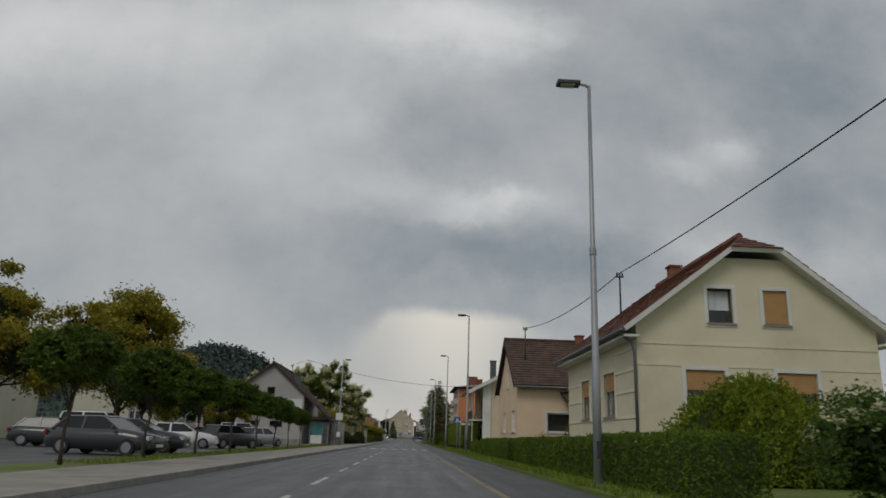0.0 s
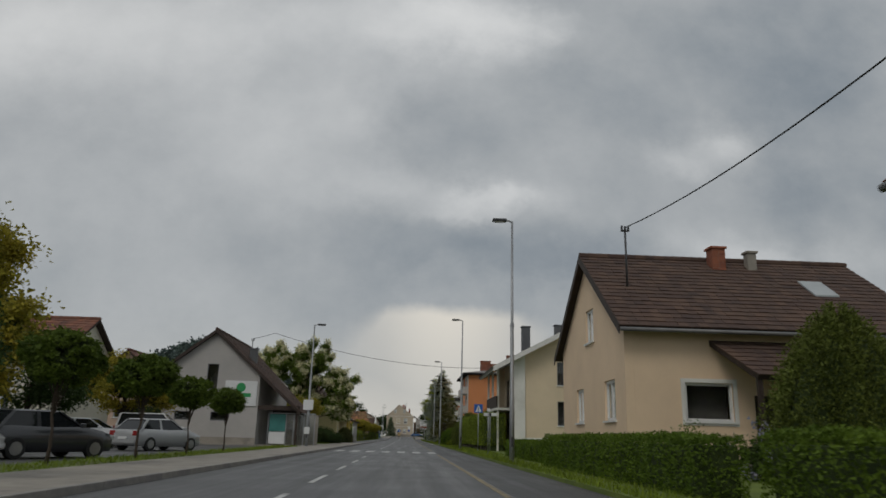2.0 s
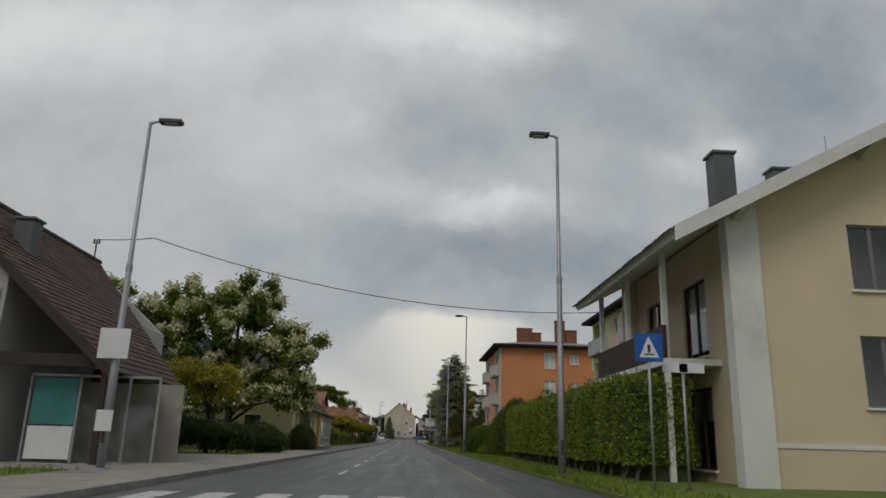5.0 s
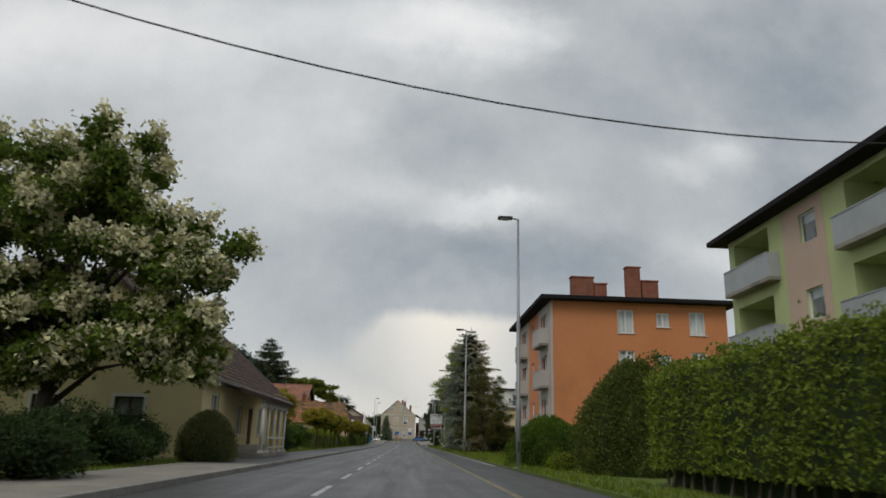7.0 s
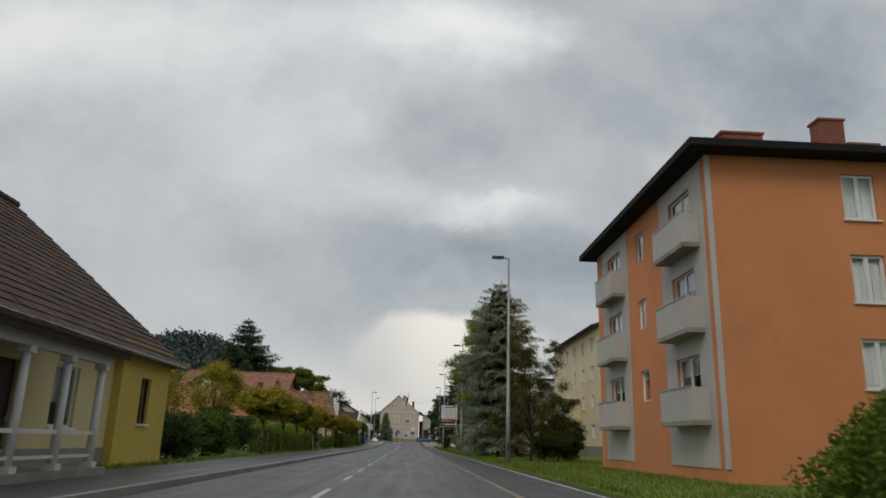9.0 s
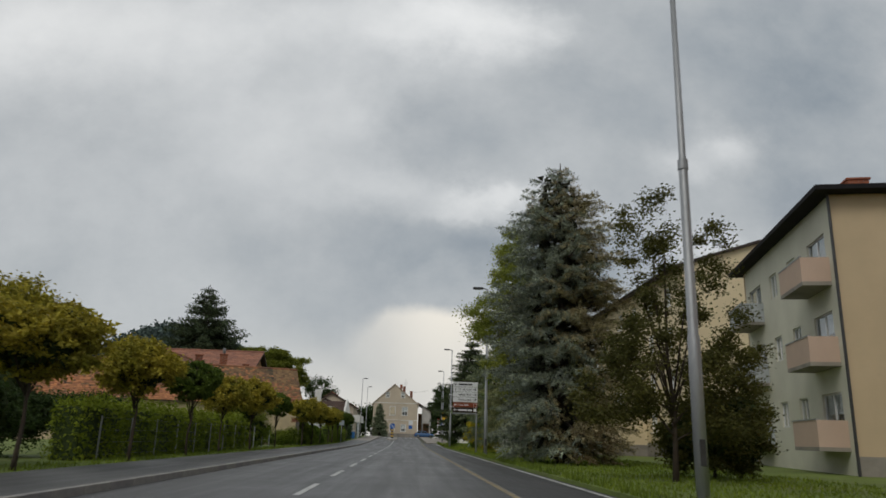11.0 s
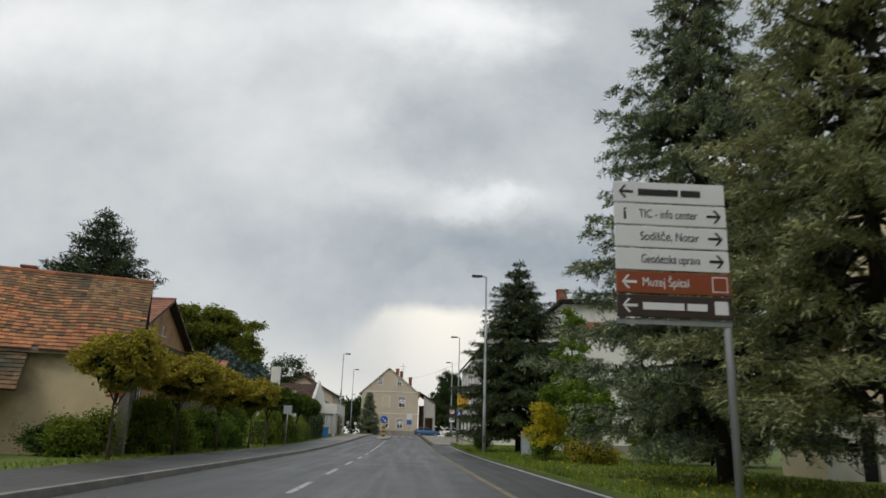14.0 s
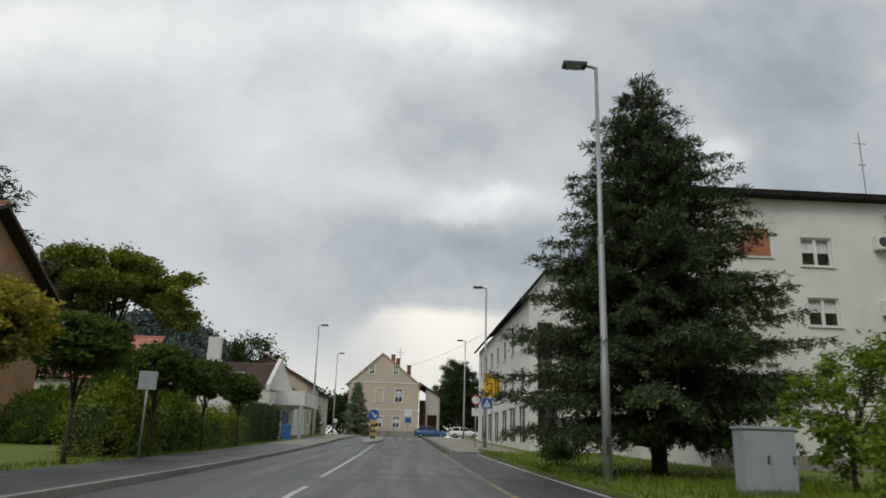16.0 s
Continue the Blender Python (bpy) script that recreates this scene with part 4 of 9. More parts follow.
def dome(name, label, at, rx, ry, h, mat, count=16000, leaf=0.06, seed=1, pointed=1.0, uneven=0.06, group=""):
    """A dense shrub grown to a rounded dome: a core coloured dark for the shade inside, and a thick coat of small
    leaves, with a slightly lumpy outline.
    """
    rng = np.random.default_rng(seed)
    ob = thing(name, label, "bush", at, group, local=True)

    def skin(t, a, grow):
        lump = 1 + uneven * (np.sin(a * 3 + seed) * np.cos(t * 4 + seed) + 0.7 * np.sin(a * 7 + t * 5) + 0.5 * np.sin(a * 13 - t * 9))
        ring = np.sqrt(np.clip(1 - t**2, 0, 1)) ** pointed * (0.86 + 0.14 * np.sin(np.clip(t, 0, 1) * np.pi))
        return np.stack([rx * ring * np.cos(a) * lump * grow, ry * ring * np.sin(a) * lump * grow, h * t * (1 + 0.4 * uneven * np.sin(a * 5 + seed)) * (0.5 + 0.5 * grow)], -1)

    rows, segs = 10, 22
    bm = bmesh.new()
    rings = [[bm.verts.new(skin(np.array(0.02 + 0.94 * i / rows), np.array(6.2832 * k / segs), 0.86)) for k in range(segs)] for i in range(rows + 1)]
    for low, up in zip(rings, rings[1:]):
        for k in range(segs):
            bm.faces.new((low[k], low[(k + 1) % segs], up[(k + 1) % segs], up[k]))
    bm.faces.new(rings[-1])
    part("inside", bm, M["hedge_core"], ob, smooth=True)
    t, a = rng.random(count) ** 0.85 * 0.995, rng.uniform(0, 6.2832, count)
    foot = skin(t, a, 0.88 + 0.2 * rng.random(count) ** 1.6)
    out = foot / np.array([rx * rx, ry * ry, h * h])
    out /= np.linalg.norm(out, axis=1, keepdims=True) + 1e-9
    along = ways(count, rng) * 0.8 + out * 0.6 + np.array([0, 0, 0.35])
    along /= np.linalg.norm(along, axis=1, keepdims=True)
    part("foliage", blades("foliage", foot, along, square_to(along, rng), leaf * rng.uniform(0.7, 1.5, count), leaf * 0.7), M[mat], ob)
    return ob


def grass(name, label, strips, per, tall=0.12, seed=1):
    rng = np.random.default_rng(seed)
    pts = []
    for x0, x1, y0, y1, z in strips:
        n = int(abs((x1 - x0) * (y1 - y0)) * per)
        y = rng.uniform(y0, y1, n)
        pts.append(np.stack([rng.uniform(x0, x1, n), y, np.array([gz(v) for v in y]) + z - 0.01], 1))
    p = np.concatenate(pts)
    n = len(p)
    along = rng.normal(size=(n, 3)) * 0.35 + np.array([0, 0, 1.0])
    along /= np.linalg.norm(along, axis=1, keepdims=True)
    me = blades(name, p, along, square_to(along, rng), tall * rng.uniform(0.5, 1.6, n), 0.03 * rng.uniform(0.7, 1.4, n))
    me.materials.append(M["grass"])
    return tagged(new(name, me), label, "grass", kind="stuff")


def writing(parent, text, at, size, mat, turn=0.0, face="-y", name="writing", width=None):
    """Flat raised letters, standing upright and read from the -y side (or as turned)."""
    cu = bpy.data.curves.new("letters", "FONT")
    cu.body, cu.size, cu.extrude, cu.align_x, cu.align_y = text, size, 0.002, "LEFT", "CENTER"
    tmp = bpy.data.objects.new("letters", cu)
    me = bpy.data.meshes.new_from_object(tmp)
    bpy.data.objects.remove(tmp)
    if width and me.vertices:
        xs = [v.co.x for v in me.vertices]
        me.transform(Matrix.Diagonal((width / (max(xs) - min(xs)), 1, 1, 1)))
    me.transform(pose(*at, 90, 0, turn))
    me.name = name
    return part(name, me, mat, parent)


# ---- ground, street, pavements ----
def strip(bm, x0, x1, y0, y1, z0, z1, step=6.0):
    """A long slab that follows the street's rise."""
    n = max(1, math.ceil((y1 - y0) / step))
    for i in range(n):
        a, b = y0 + (y1 - y0) * i / n, y0 + (y1 - y0) * (i + 1) / n
        ga, gb = gz(a), gz(b)
        hexa(bm, [(x0, a, ga + z0), (x1, a, ga + z0), (x1, b, gb + z0), (x0, b, gb + z0)], [(x0, a, ga + z1), (x1, a, ga + z1), (x1, b, gb + z1), (x0, b, gb + z1)])
    return bm


def structure(name, bm, mat, label, category):
    return solid(name, bm, M[mat], label, category, kind="structure")


def ground_sheet():
    bm = bmesh.new()
    xs = [-2500, -400, -120, -40, 0, 40, 120, 400, 2500]
    ys = [-1500, -200, -50, 50, 150, 205, 220, 235, 250, 265, 280, 295, 400, 700, 4000]
    grid = [[bm.verts.new((x, y, gz(y) - 0.06)) for x in xs] for y in ys]
    for r, s in zip(grid, grid[1:]):
        for i in range(len(xs) - 1):
            bm.faces.new((r[i], r[i + 1], s[i + 1], s[i]))
    return bm


structure("ground", ground_sheet(), "soil", "flat ground with rough grass and earth", "ground")
structure("road", strip(bmesh.new(), -5.1, 2.0, -60, 330, -0.05, 0.0), "asphalt", "damp grey asphalt street with worn wheel tracks", "road")
structure("cycle_lane", strip(bmesh.new(), 2.0, 3.9, -60, 234, -0.05, 0.004), "dark_asphalt", "dark asphalt cycle lane beside the street", "road")
structure("pavement_left", strip(strip(bmesh.new(), -7.8, -5.24, -60, 112, -0.05, 0.12), -7.8, -5.24, 238, 330, -0.05, 0.12), "concrete", "pale concrete pavement behind a kerb", "pavement")
structure("pavement_middle", strip(bmesh.new(), -7.8, -5.24, 112, 238, -0.05, 0.12), "asphalt", "grey asphalt pavement behind a kerb", "pavement")
structure("pavement_right", strip(bmesh.new(), 2.6, 6.4, 234, 330, -0.05, 0.12), "concrete", "pale concrete pavement at the street's far end", "pavement")
structure("parking_lot", strip(bmesh.new(), -30, -9.6, 14, 79, -0.05, 0.05), "asphalt", "asphalt car park behind the row of trees", "pavement")
structure("verge_right", strip(bmesh.new(), 3.9, 40, -60, 330, -0.05, 0.1), "lawn", "mown grass verge beside the cycle lane", "ground")
structure("verge_left", strip(strip(bmesh.new(), -9.6, -7.8, -60, 79, -0.05, 0.1), -45, -7.8, 96, 330, -0.05, 0.1), "lawn", "mown grass verge behind the pavement", "ground")
structure("forecourt", strip(bmesh.new(), -24, -7.8, 79, 96, -0.05, 0.1), "concrete", "paved forecourt of the grey building", "pavement")


def kerb(name, x, y0, y1, label):
    ob = thing(name, label, "kerb", (x, y0, 0), kind="structure")
    me = None
    y = y0
    while y < y1:
        if me is None:
            k = part("kerbstone", boxes((x - 0.07, x + 0.07, y0 + 0.005, y0 + 0.995, -0.06, 0.13), bevel=0.015), M["kerb"], ob)
            me = k.data
        else:
            k = new("kerbstone", me)
            k.parent = ob
            k.location = (0, y - y0, gz(y + 0.5))
        y += 1.0
    return ob


def lines():
    """Painted lines: dashed middle line, faded yellow lane edge, white edge of the cycle lane, zebra crossings."""
    bm = bmesh.new()
    y = -20.0
    while y < 214:
        if not 62 < y < 80:
            strip(bm, -2.06, -1.94, y, y + 3.0, 0.0, 0.004, 3.1)
        y += 6.0
    structure("centre_line", bm, "paint", "worn white dashed line along the street", "road marking")
    bm = strip(bmesh.new(), -2.1, -1.98, 214, 246, 0.0, 0.004)
    structure("solid_line", bm, "paint", "white line leading to the traffic island", "road marking")
    structure("lane_edge_line", strip(strip(bmesh.new(), 1.80, 1.93, -60, 68, 0.0, 0.005), 1.80, 1.93, 79, 234, 0.0, 0.005), "yellow_paint", "faded yellowish line at the lane's edge", "road marking")
    structure("cycle_edge_line", strip(bmesh.new(), 3.68, 3.78, 120, 234, 0.004, 0.008), "paint", "white line at the edge of the cycle lane", "road marking")
    for name, y0, y1 in (("zebra_crossing", 70.5, 74.5), ("far_zebra_crossing", 271.0, 275.0)):
        ob = thing(name, "worn white stripes of a zebra crossing", "road marking", (0, y0, gz(y0)), kind="structure")
        for i in range(7):
            x = -4.6 + i * 1.0
            part("stripe", strip(bmesh.new(), x, x + 0.5, y0, y1, 0.0, 0.005, 2.0), M["paint"], ob)


lines()

# ---- lamps, signs and other street furniture ----
def street_lamp(at, h=10.2, arm=0.62, side=-1):
    ob = thing("street_lamp", "tall galvanised steel street lamp with a flat head", "street lamp", at, "lamps along the street", local=True)
    bm = tube(bmesh.new(), [(0, 0, -0.1), (0, 0, 2.6), (0, 0, 2.65), (0, 0, h * 0.55), (0, 0, h * 0.55 + 0.04), (0, 0, h)], [0.105, 0.1, 0.085, 0.075, 0.062, 0.045], 12)
    part("pole", bm, M["steel"], ob, smooth=True)
    part("base_plate", boxes((-0.17, 0.17, -0.17, 0.17, -0.02, 0.03), bevel=0.01), M["steel"], ob)
    part("collar", tube(bmesh.new(), [(0, 0, h * 0.55 - 0.1), (0, 0, h * 0.55 + 0.08)], [0.09, 0.085], 12), M["steel"], ob)
    part("arm", tube(bmesh.new(), [(0, 0, h - 0.04), (side * 0.12, 0, h + 0.02), (side * 0.35, 0, h + 0.04)], [0.042, 0.038, 0.034], 8), M["steel"], ob)
    head = part("lamp_head", boxes((min(side * 0.25, side * (0.25 + arm)), max(side * 0.25, side * (0.25 + arm)), -0.14, 0.14, h - 0.02, h + 0.1), bevel=0.03), M["dark_metal"], ob)
    part("lamp_cover", boxes((min(side * 0.4, side * (0.15 + arm)), max(side * 0.4, side * (0.15 + arm)), -0.11, 0.11, h - 0.04, h - 0.022)), M["lamp_glass"], head)
    part("service_door", boxes((-0.045, 0.045, -0.108, -0.09, 0.6, 1.0)), M["dark_metal"], ob)
    return ob


lamp = street_lamp((4.44, 17.0, 0.1))
for x, y in ((4.3, 53.8), (4.2, 81.4), (4.06, 115.1), (4.42, 146.5), (4.4, 212.6), (5.0, 242.2), (6.2, 272.0)):
    copy_thing(lamp, pose(x, y, gz(y) + 0.1))
copy_thing(lamp, pose(4.3, 176.6, 0.1) @ Matrix.Diagonal((1, 1, 0.94, 1)))
low_lamp = street_lamp((-7.5, 79.3, 0.12), h=9.1, side=1)
for x, y in ((-8.3, 262.5), (-8.8, 288.0)):
    copy_thing(low_lamp, pose(x, y, gz(y) + 0.1) @ Matrix.Diagonal((1, 1, 1.1, 1)))


def info_sign():
    """The direction board beside the cycle lane, read by drivers."""
    y, x0, x1 = 180.3, 2.62, 4.16
    ob = thing("direction_sign", "stack of white and brown direction boards on two posts", "sign", (3.9, y, 0.1))
    for x in (4.12,):
        part("post", rod((x, y + 0.1, 0.05), (x, y + 0.1, 4.45), 0.055), M["steel"], ob, smooth=True)
    part("post", rod((2.72, y + 0.1, 2.5), (2.72, y + 0.1, 4.45), 0.04), M["steel"], ob, smooth=True)
    for z in (2.5, 4.3):
        part("cross_bar", boxes((2.62, 4.16, y + 0.04, y + 0.07, z, z + 0.07)), M["steel"], ob)
    rows = [("", "left", "sign_white"), ("TIC - info center", "right", "sign_white"), ("Sodišče, Notar", "right", "sign_white"), ("Geodetska uprava", "right", "sign_white"),
            ("Muzej Špital", "left", "sign_brown"), ("", "left", "sign_dark")]
    for i, (text, side, mat) in enumerate(rows):
        z1 = 4.46 - i * 0.315
        z0, zc = z1 - 0.295, z1 - 0.1475
        board = part("board", boxes((x0, x1, y, y + 0.035, z0, z1), bevel=0.012), M[mat], ob)
        ink = M["sign_black"] if mat == "sign_white" else M["sign_white"]
        if text:
            writing(board, text, (x0 + 0.34, y - 0.004, zc), 0.17, ink, width=0.62 if len(text) < 13 else 0.8)
        else:
            part("illegible_writing", boxes((x0 + 0.34, x0 + 0.34 + 0.55, y - 0.006, y, zc - 0.05, zc + 0.045), (x0 + 0.93, x0 + 1.2, y - 0.006, y, zc - 0.05, zc + 0.045)), ink, board)
        ax, s = (x0 + 0.07, 1) if side == "left" else (x1 - 0.07, -1)
        bm = boxes((min(ax + s * 0.03, ax + s * 0.2), max(ax + s * 0.03, ax + s * 0.2), y - 0.006, y, zc - 0.018, zc + 0.018))
        for k in (-1, 1):
            hexa(bm, [(ax, y, zc), (ax + s * 0.03, y, zc), (ax + s * 0.11, y, zc + k * 0.09), (ax + s * 0.075, y, zc + k * 0.09)],
                 [(ax, y - 0.006, zc), (ax + s * 0.03, y - 0.006, zc), (ax + s * 0.11, y - 0.006, zc + k * 0.09), (ax + s * 0.075, y - 0.006, zc + k * 0.09)])
        part("arrow", bm, ink, board)
        if i >= 4:
            part("symbol", boxes((x1 - 0.24, x1 - 0.06, y - 0.006, y, zc - 0.09, zc + 0.09)), M["sign_white" if i == 5 else "sign_brown"], board)
        if i == 4:
            part("symbol_frame", boxes((x1 - 0.255, x1 - 0.045, y - 0.003, y + 0.001, zc - 0.105, zc + 0.105)), M["sign_white"], board)
        if i == 1:
            part("symbol", boxes((x0 + 0.13, x0 + 0.16, y - 0.006, y, zc - 0.08, zc + 0.03), (x0 + 0.13, x0 + 0.16, y - 0.006, y, zc + 0.05, zc + 0.08)), ink, board)
    return ob


info_sign()


def square_sign(at, mat, size, z, label, symbol="", extra_plate=None, pole_h=None, tall=1.0):
    ob = thing("traffic_sign", label, "sign", at, local=True)
    part("post", rod((0, 0.04, -0.1), (0, 0.04, pole_h or z + size / 2), 0.03), M["steel"], ob, smooth=True)
    plate = part("plate", boxes((-size / 2, size / 2, -0.01, 0.01, z - size * tall / 2, z + size * tall / 2), bevel=0.006), M[mat], ob)
    if symbol == "crossing":
        bm = bmesh.new()
        s = size * 0.36
        hexa(bm, [(-s, -0.011, z - s), (s, -0.011, z - s), (0.01, -0.011, z + s), (-0.01, -0.011, z + s)], [(-s, -0.015, z - s), (s, -0.015, z - s), (0.01, -0.015, z + s), (-0.01, -0.015, z + s)])
        tri = part("white_triangle", bm, M["sign_white"], plate)
        part("walking_figure_shape", boxes((-0.03, 0.03, -0.02, -0.015, z - 0.12, z + 0.06), (-0.1, 0.1, -0.02, -0.015, z - 0.17, z - 0.14)), M["sign_black"], plate)
    if symbol == "lanes":
        part("lane_arrow", boxes((0.16, 0.22, -0.018, -0.01, z - 0.5, z + 0.35), (0.3, 0.36, -0.018, -0.01, z - 0.5, z + 0.35)), M["sign_black"], plate)
        part("lane_arrow", boxes((-0.06, 0.0, -0.018, -0.01, z - 0.5, z + 0.1), (-0.3, -0.0, -0.018, -0.01, z + 0.1, z + 0.16), (-0.36, -0.3, -0.018, -0.01, z - 0.05, z + 0.31)), M["sign_black"], plate)
    if extra_plate:
        w, h, dz, m = extra_plate
        part("small_plate", boxes((-w / 2, w / 2, -0.01, 0.01, z + dz - h / 2, z + dz + h / 2), bevel=0.005), M[m], ob)
    return ob


square_sign((5.1, 76.4, 0.1), "sign_blue", 0.62, 3.0, "blue square crossing sign on a steel post", "crossing")
square_sign((6.0, 76.8, 0.1), "sign_white", 0.2, 2.62, "narrow white street-name plate on a post, writing as bars", extra_plate=(0.95, 0.22, 0.0, "sign_white"))
square_sign((4.72, 66.4, 0.1), "sign_white", 0.16, 2.55, "thin grey steel post with a small cap at the hedge's end")
square_sign((5.45, 242.0, gz(242) + 0.1), "sign_yellow", 1.06, 3.85, "tall yellow lane-direction sign at the junction", "lanes", tall=1.36)
square_sign((5.08, 241.7, gz(242) + 0.1), "sign_blue", 0.62, 2.72, "blue square crossing sign below the yellow one", "crossing")
square_sign((4.45, 242.4, gz(242) + 0.1), "sign_white", 0.5, 2.2, "small white plate on a post by the junction")
no_turn = thing("round_sign", "round white traffic sign with a dark rim on a post", "sign", (4.45, 242.3, gz(242) + 0.1), local=True)
part("disc", rod((0, 0, 2.95), (0, 0.03, 2.95), 0.32, sides=24), M["tail"], no_turn)
part("face", rod((0, -0.006, 2.95), (0, 0.0, 2.95), 0.25, sides=24), M["sign_white"], no_turn)
part("bracket", rod((0, 0.06, 2.3), (0, 0.06, 3.2), 0.03), M["steel"], no_turn)
square_sign((0.55, 292.0, gz(292) + 0.1), "sign_white", 0.9, 3.0, "white square sign in front of the end house", "", (0.8, 0.7, -0.95, "sign_blue"))
square_sign((-7.5, 217.4, gz(217) + 0.1), "cabinet", 0.52, 2.2, "blank grey back of a small sign beside the hedge")
for x in (-7.2, -6.6):
    square_sign((x, 262.0 + (x + 7.2) * 8, gz(264) + 0.12), "sign_white", 0.35, 1.5, "small far sign by the pavement")

# plates on the lamp post by the grey building
plates = thing("notice_plate", "white notice plates strapped to the lamp post", "sign", (-7.45, 79.1, 2.5))
part("plate", boxes((-7.9, -7.15, 79.1, 79.13, 2.75, 3.5), bevel=0.01), M["sign_white"], plates)
for z in (3.0, 3.25):
    part("strap", boxes((-7.6, -7.4, 79.13, 79.2, z, z + 0.05)), M["steel"], plates)
small = thing("notice_board", "low white notice plate on the lamp post", "sign", (-7.45, 79.1, 1.0))
part("plate", boxes((-7.7, -7.3, 79.1, 79.13, 1.0, 1.5), bevel=0.01), M["sign_white"], small)


def island():
    y = 262.0
    g = gz(y)
    ob = thing("traffic_island", "kerbed concrete traffic island in the middle of the street", "traffic island", (-2.6, y, g), kind="structure")
    bm = bmesh.new()
    for i in range(10):
        a, b = -14 + i * 2.4, -14 + (i + 1) * 2.4
        w = lambda t: 0.12 + 0.75 * max(0.0, math.sin((t + 14) / 24 * math.pi)) ** 0.5
        ga, gb = gz(y + a), gz(y + b)
        hexa(bm, [(-2.6 - w(a), y + a, ga - 0.02), (-2.6 + w(a), y + a, ga - 0.02), (-2.6 + w(b), y + b, gb - 0.02), (-2.6 - w(b), y + b, gb - 0.02)],
             [(-2.6 - w(a) + 0.03, y + a, ga + 0.14), (-2.6 + w(a) - 0.03, y + a, ga + 0.14), (-2.6 + w(b) - 0.03, y + b, gb + 0.14), (-2.6 - w(b) + 0.03, y + b, gb + 0.14)])
    part("island_top", bm, M["kerb"], ob)
    s = thing("keep_right_sign", "round blue arrow sign above a yellow and black striped bollard", "sign", (-2.65, 259, gz(259) + 0.14), local=True)
    part("post", rod((0, 0.05, 0), (0, 0.05, 2.5), 0.035), M["steel"], s, smooth=True)
    disc = part("disc", rod((0, 0.0, 2.0), (0, 0.025, 2.0), 0.45, sides=24), M["sign_blue"], s)
    bm = bmesh.new()
    hexa(bm, [(-0.22, -0.004, 2.17), (-0.17, -0.004, 2.23), (0.2, -0.004, 1.86), (0.15, -0.004, 1.8)], [(-0.22, -0.012, 2.17), (-0.17, -0.012, 2.23), (0.2, -0.012, 1.86), (0.15, -0.012, 1.8)])
    box(bm, -0.02, 0.25, -0.012, -0.004, 1.76, 1.83)
    box(bm, 0.18, 0.25, -0.012, -0.004, 1.76, 2.03)
    part("white_arrow", bm, M["sign_white"], disc)
    for i in range(6):
        part("bollard_band", boxes((-0.2, 0.2, 0.08, 0.2, 0.02 + i * 0.24, 0.02 + (i + 1) * 0.24)), M["sign_yellow" if i % 2 else "sign_black"], s)


island()


def cabinet():
    x0, x1, y0, y1, z0, z1 = 6.1, 7.08, 209.6, 210.05, gz(210) + 0.1, 1.36
    ob = thing("utility_cabinet", "grey sheet-metal utility cabinet on a low plinth in the grass", "cabinet", (6.6, 209.8, z0))
    part("body", boxes((x0, x1, y0, y1, z0 + 0.1, z1 - 0.04), bevel=0.012), M["cabinet"], ob)
    part("plinth", boxes((x0 + 0.03, x1 - 0.03, y0 + 0.03, y1 - 0.03, z0 - 0.1, z0 + 0.098)), M["concrete"], ob)
    part("roof", boxes((x0 - 0.03, x1 + 0.03, y0 - 0.03, y1 + 0.03, z1 - 0.038, z1 + 0.02), bevel=0.012), M["cabinet"], ob)
    for a in (x0 + 0.02, (x0 + x1) / 2 + 0.01):
        leaf = part("door", boxes((a, a + 0.46, y0 - 0.015, y0 - 0.001, z0 + 0.14, z1 - 0.08), bevel=0.005), M["cabinet"], ob)
        part("handle", boxes((a + 0.4, a + 0.43, y0 - 0.035, y0 - 0.015, z0 + 0.6, z0 + 0.75)), M["dark_metal"], leaf)


cabinet()


def cable(points, sag, name="overhead_cable", r=0.022, label="black overhead cable sagging between roof masts"):
    bm = bmesh.new()
    for p, q in zip(points, points[1:]):
        p, q = Vector(p), Vector(q)
        n = 14
        tube(bm, [p.lerp(q, i / n) - Vector((0, 0, sag * 4 * (i / n) * (1 - i / n))) for i in range(n + 1)], r, 5)
    solid(name, bm, M["rubber"], label, "cable")


cable([(10.3, -8.0, 8.9), (9.3, 31.0, 8.6)], 0.5)
cable([(9.3, 31.0, 8.6), (7.9, 49.2, 8.8)], 0.5)
cable([(-15.6, 95.0, 10.0), (-14.1, 98.2, 11.05)], 0.05)
cable([(-14.1, 98.2, 11.05), (13.13, 102.9, 8.9)], 1.4)
cable([(7.2, 262.0, 10.6), (-1.0, 303.0, 11.0)], 0.6, r=0.012)


# ---- houses on the side of the cycle lane ----
def downpipe(parent, x, y, z0, z1, r=0.05):
    part("downpipe", tube(bmesh.new(), [(x, y, z0), (x, y, z1 - 0.5), (x, y, z1)], r, 8), M["zinc"], parent, smooth=True)


def gutter(parent, p, q, r=0.07):
    part("gutter", rod(p, q, r, sides=8), M["zinc"], parent, smooth=True)


def floor_slab(parent, x0, x1, y0, y1, z0):
    part("plinth", boxes((x0 - 0.02, x1 + 0.02, y0 - 0.02, y1 + 0.02, z0 - 0.2, z0 + 0.45)), M["concrete"], parent)


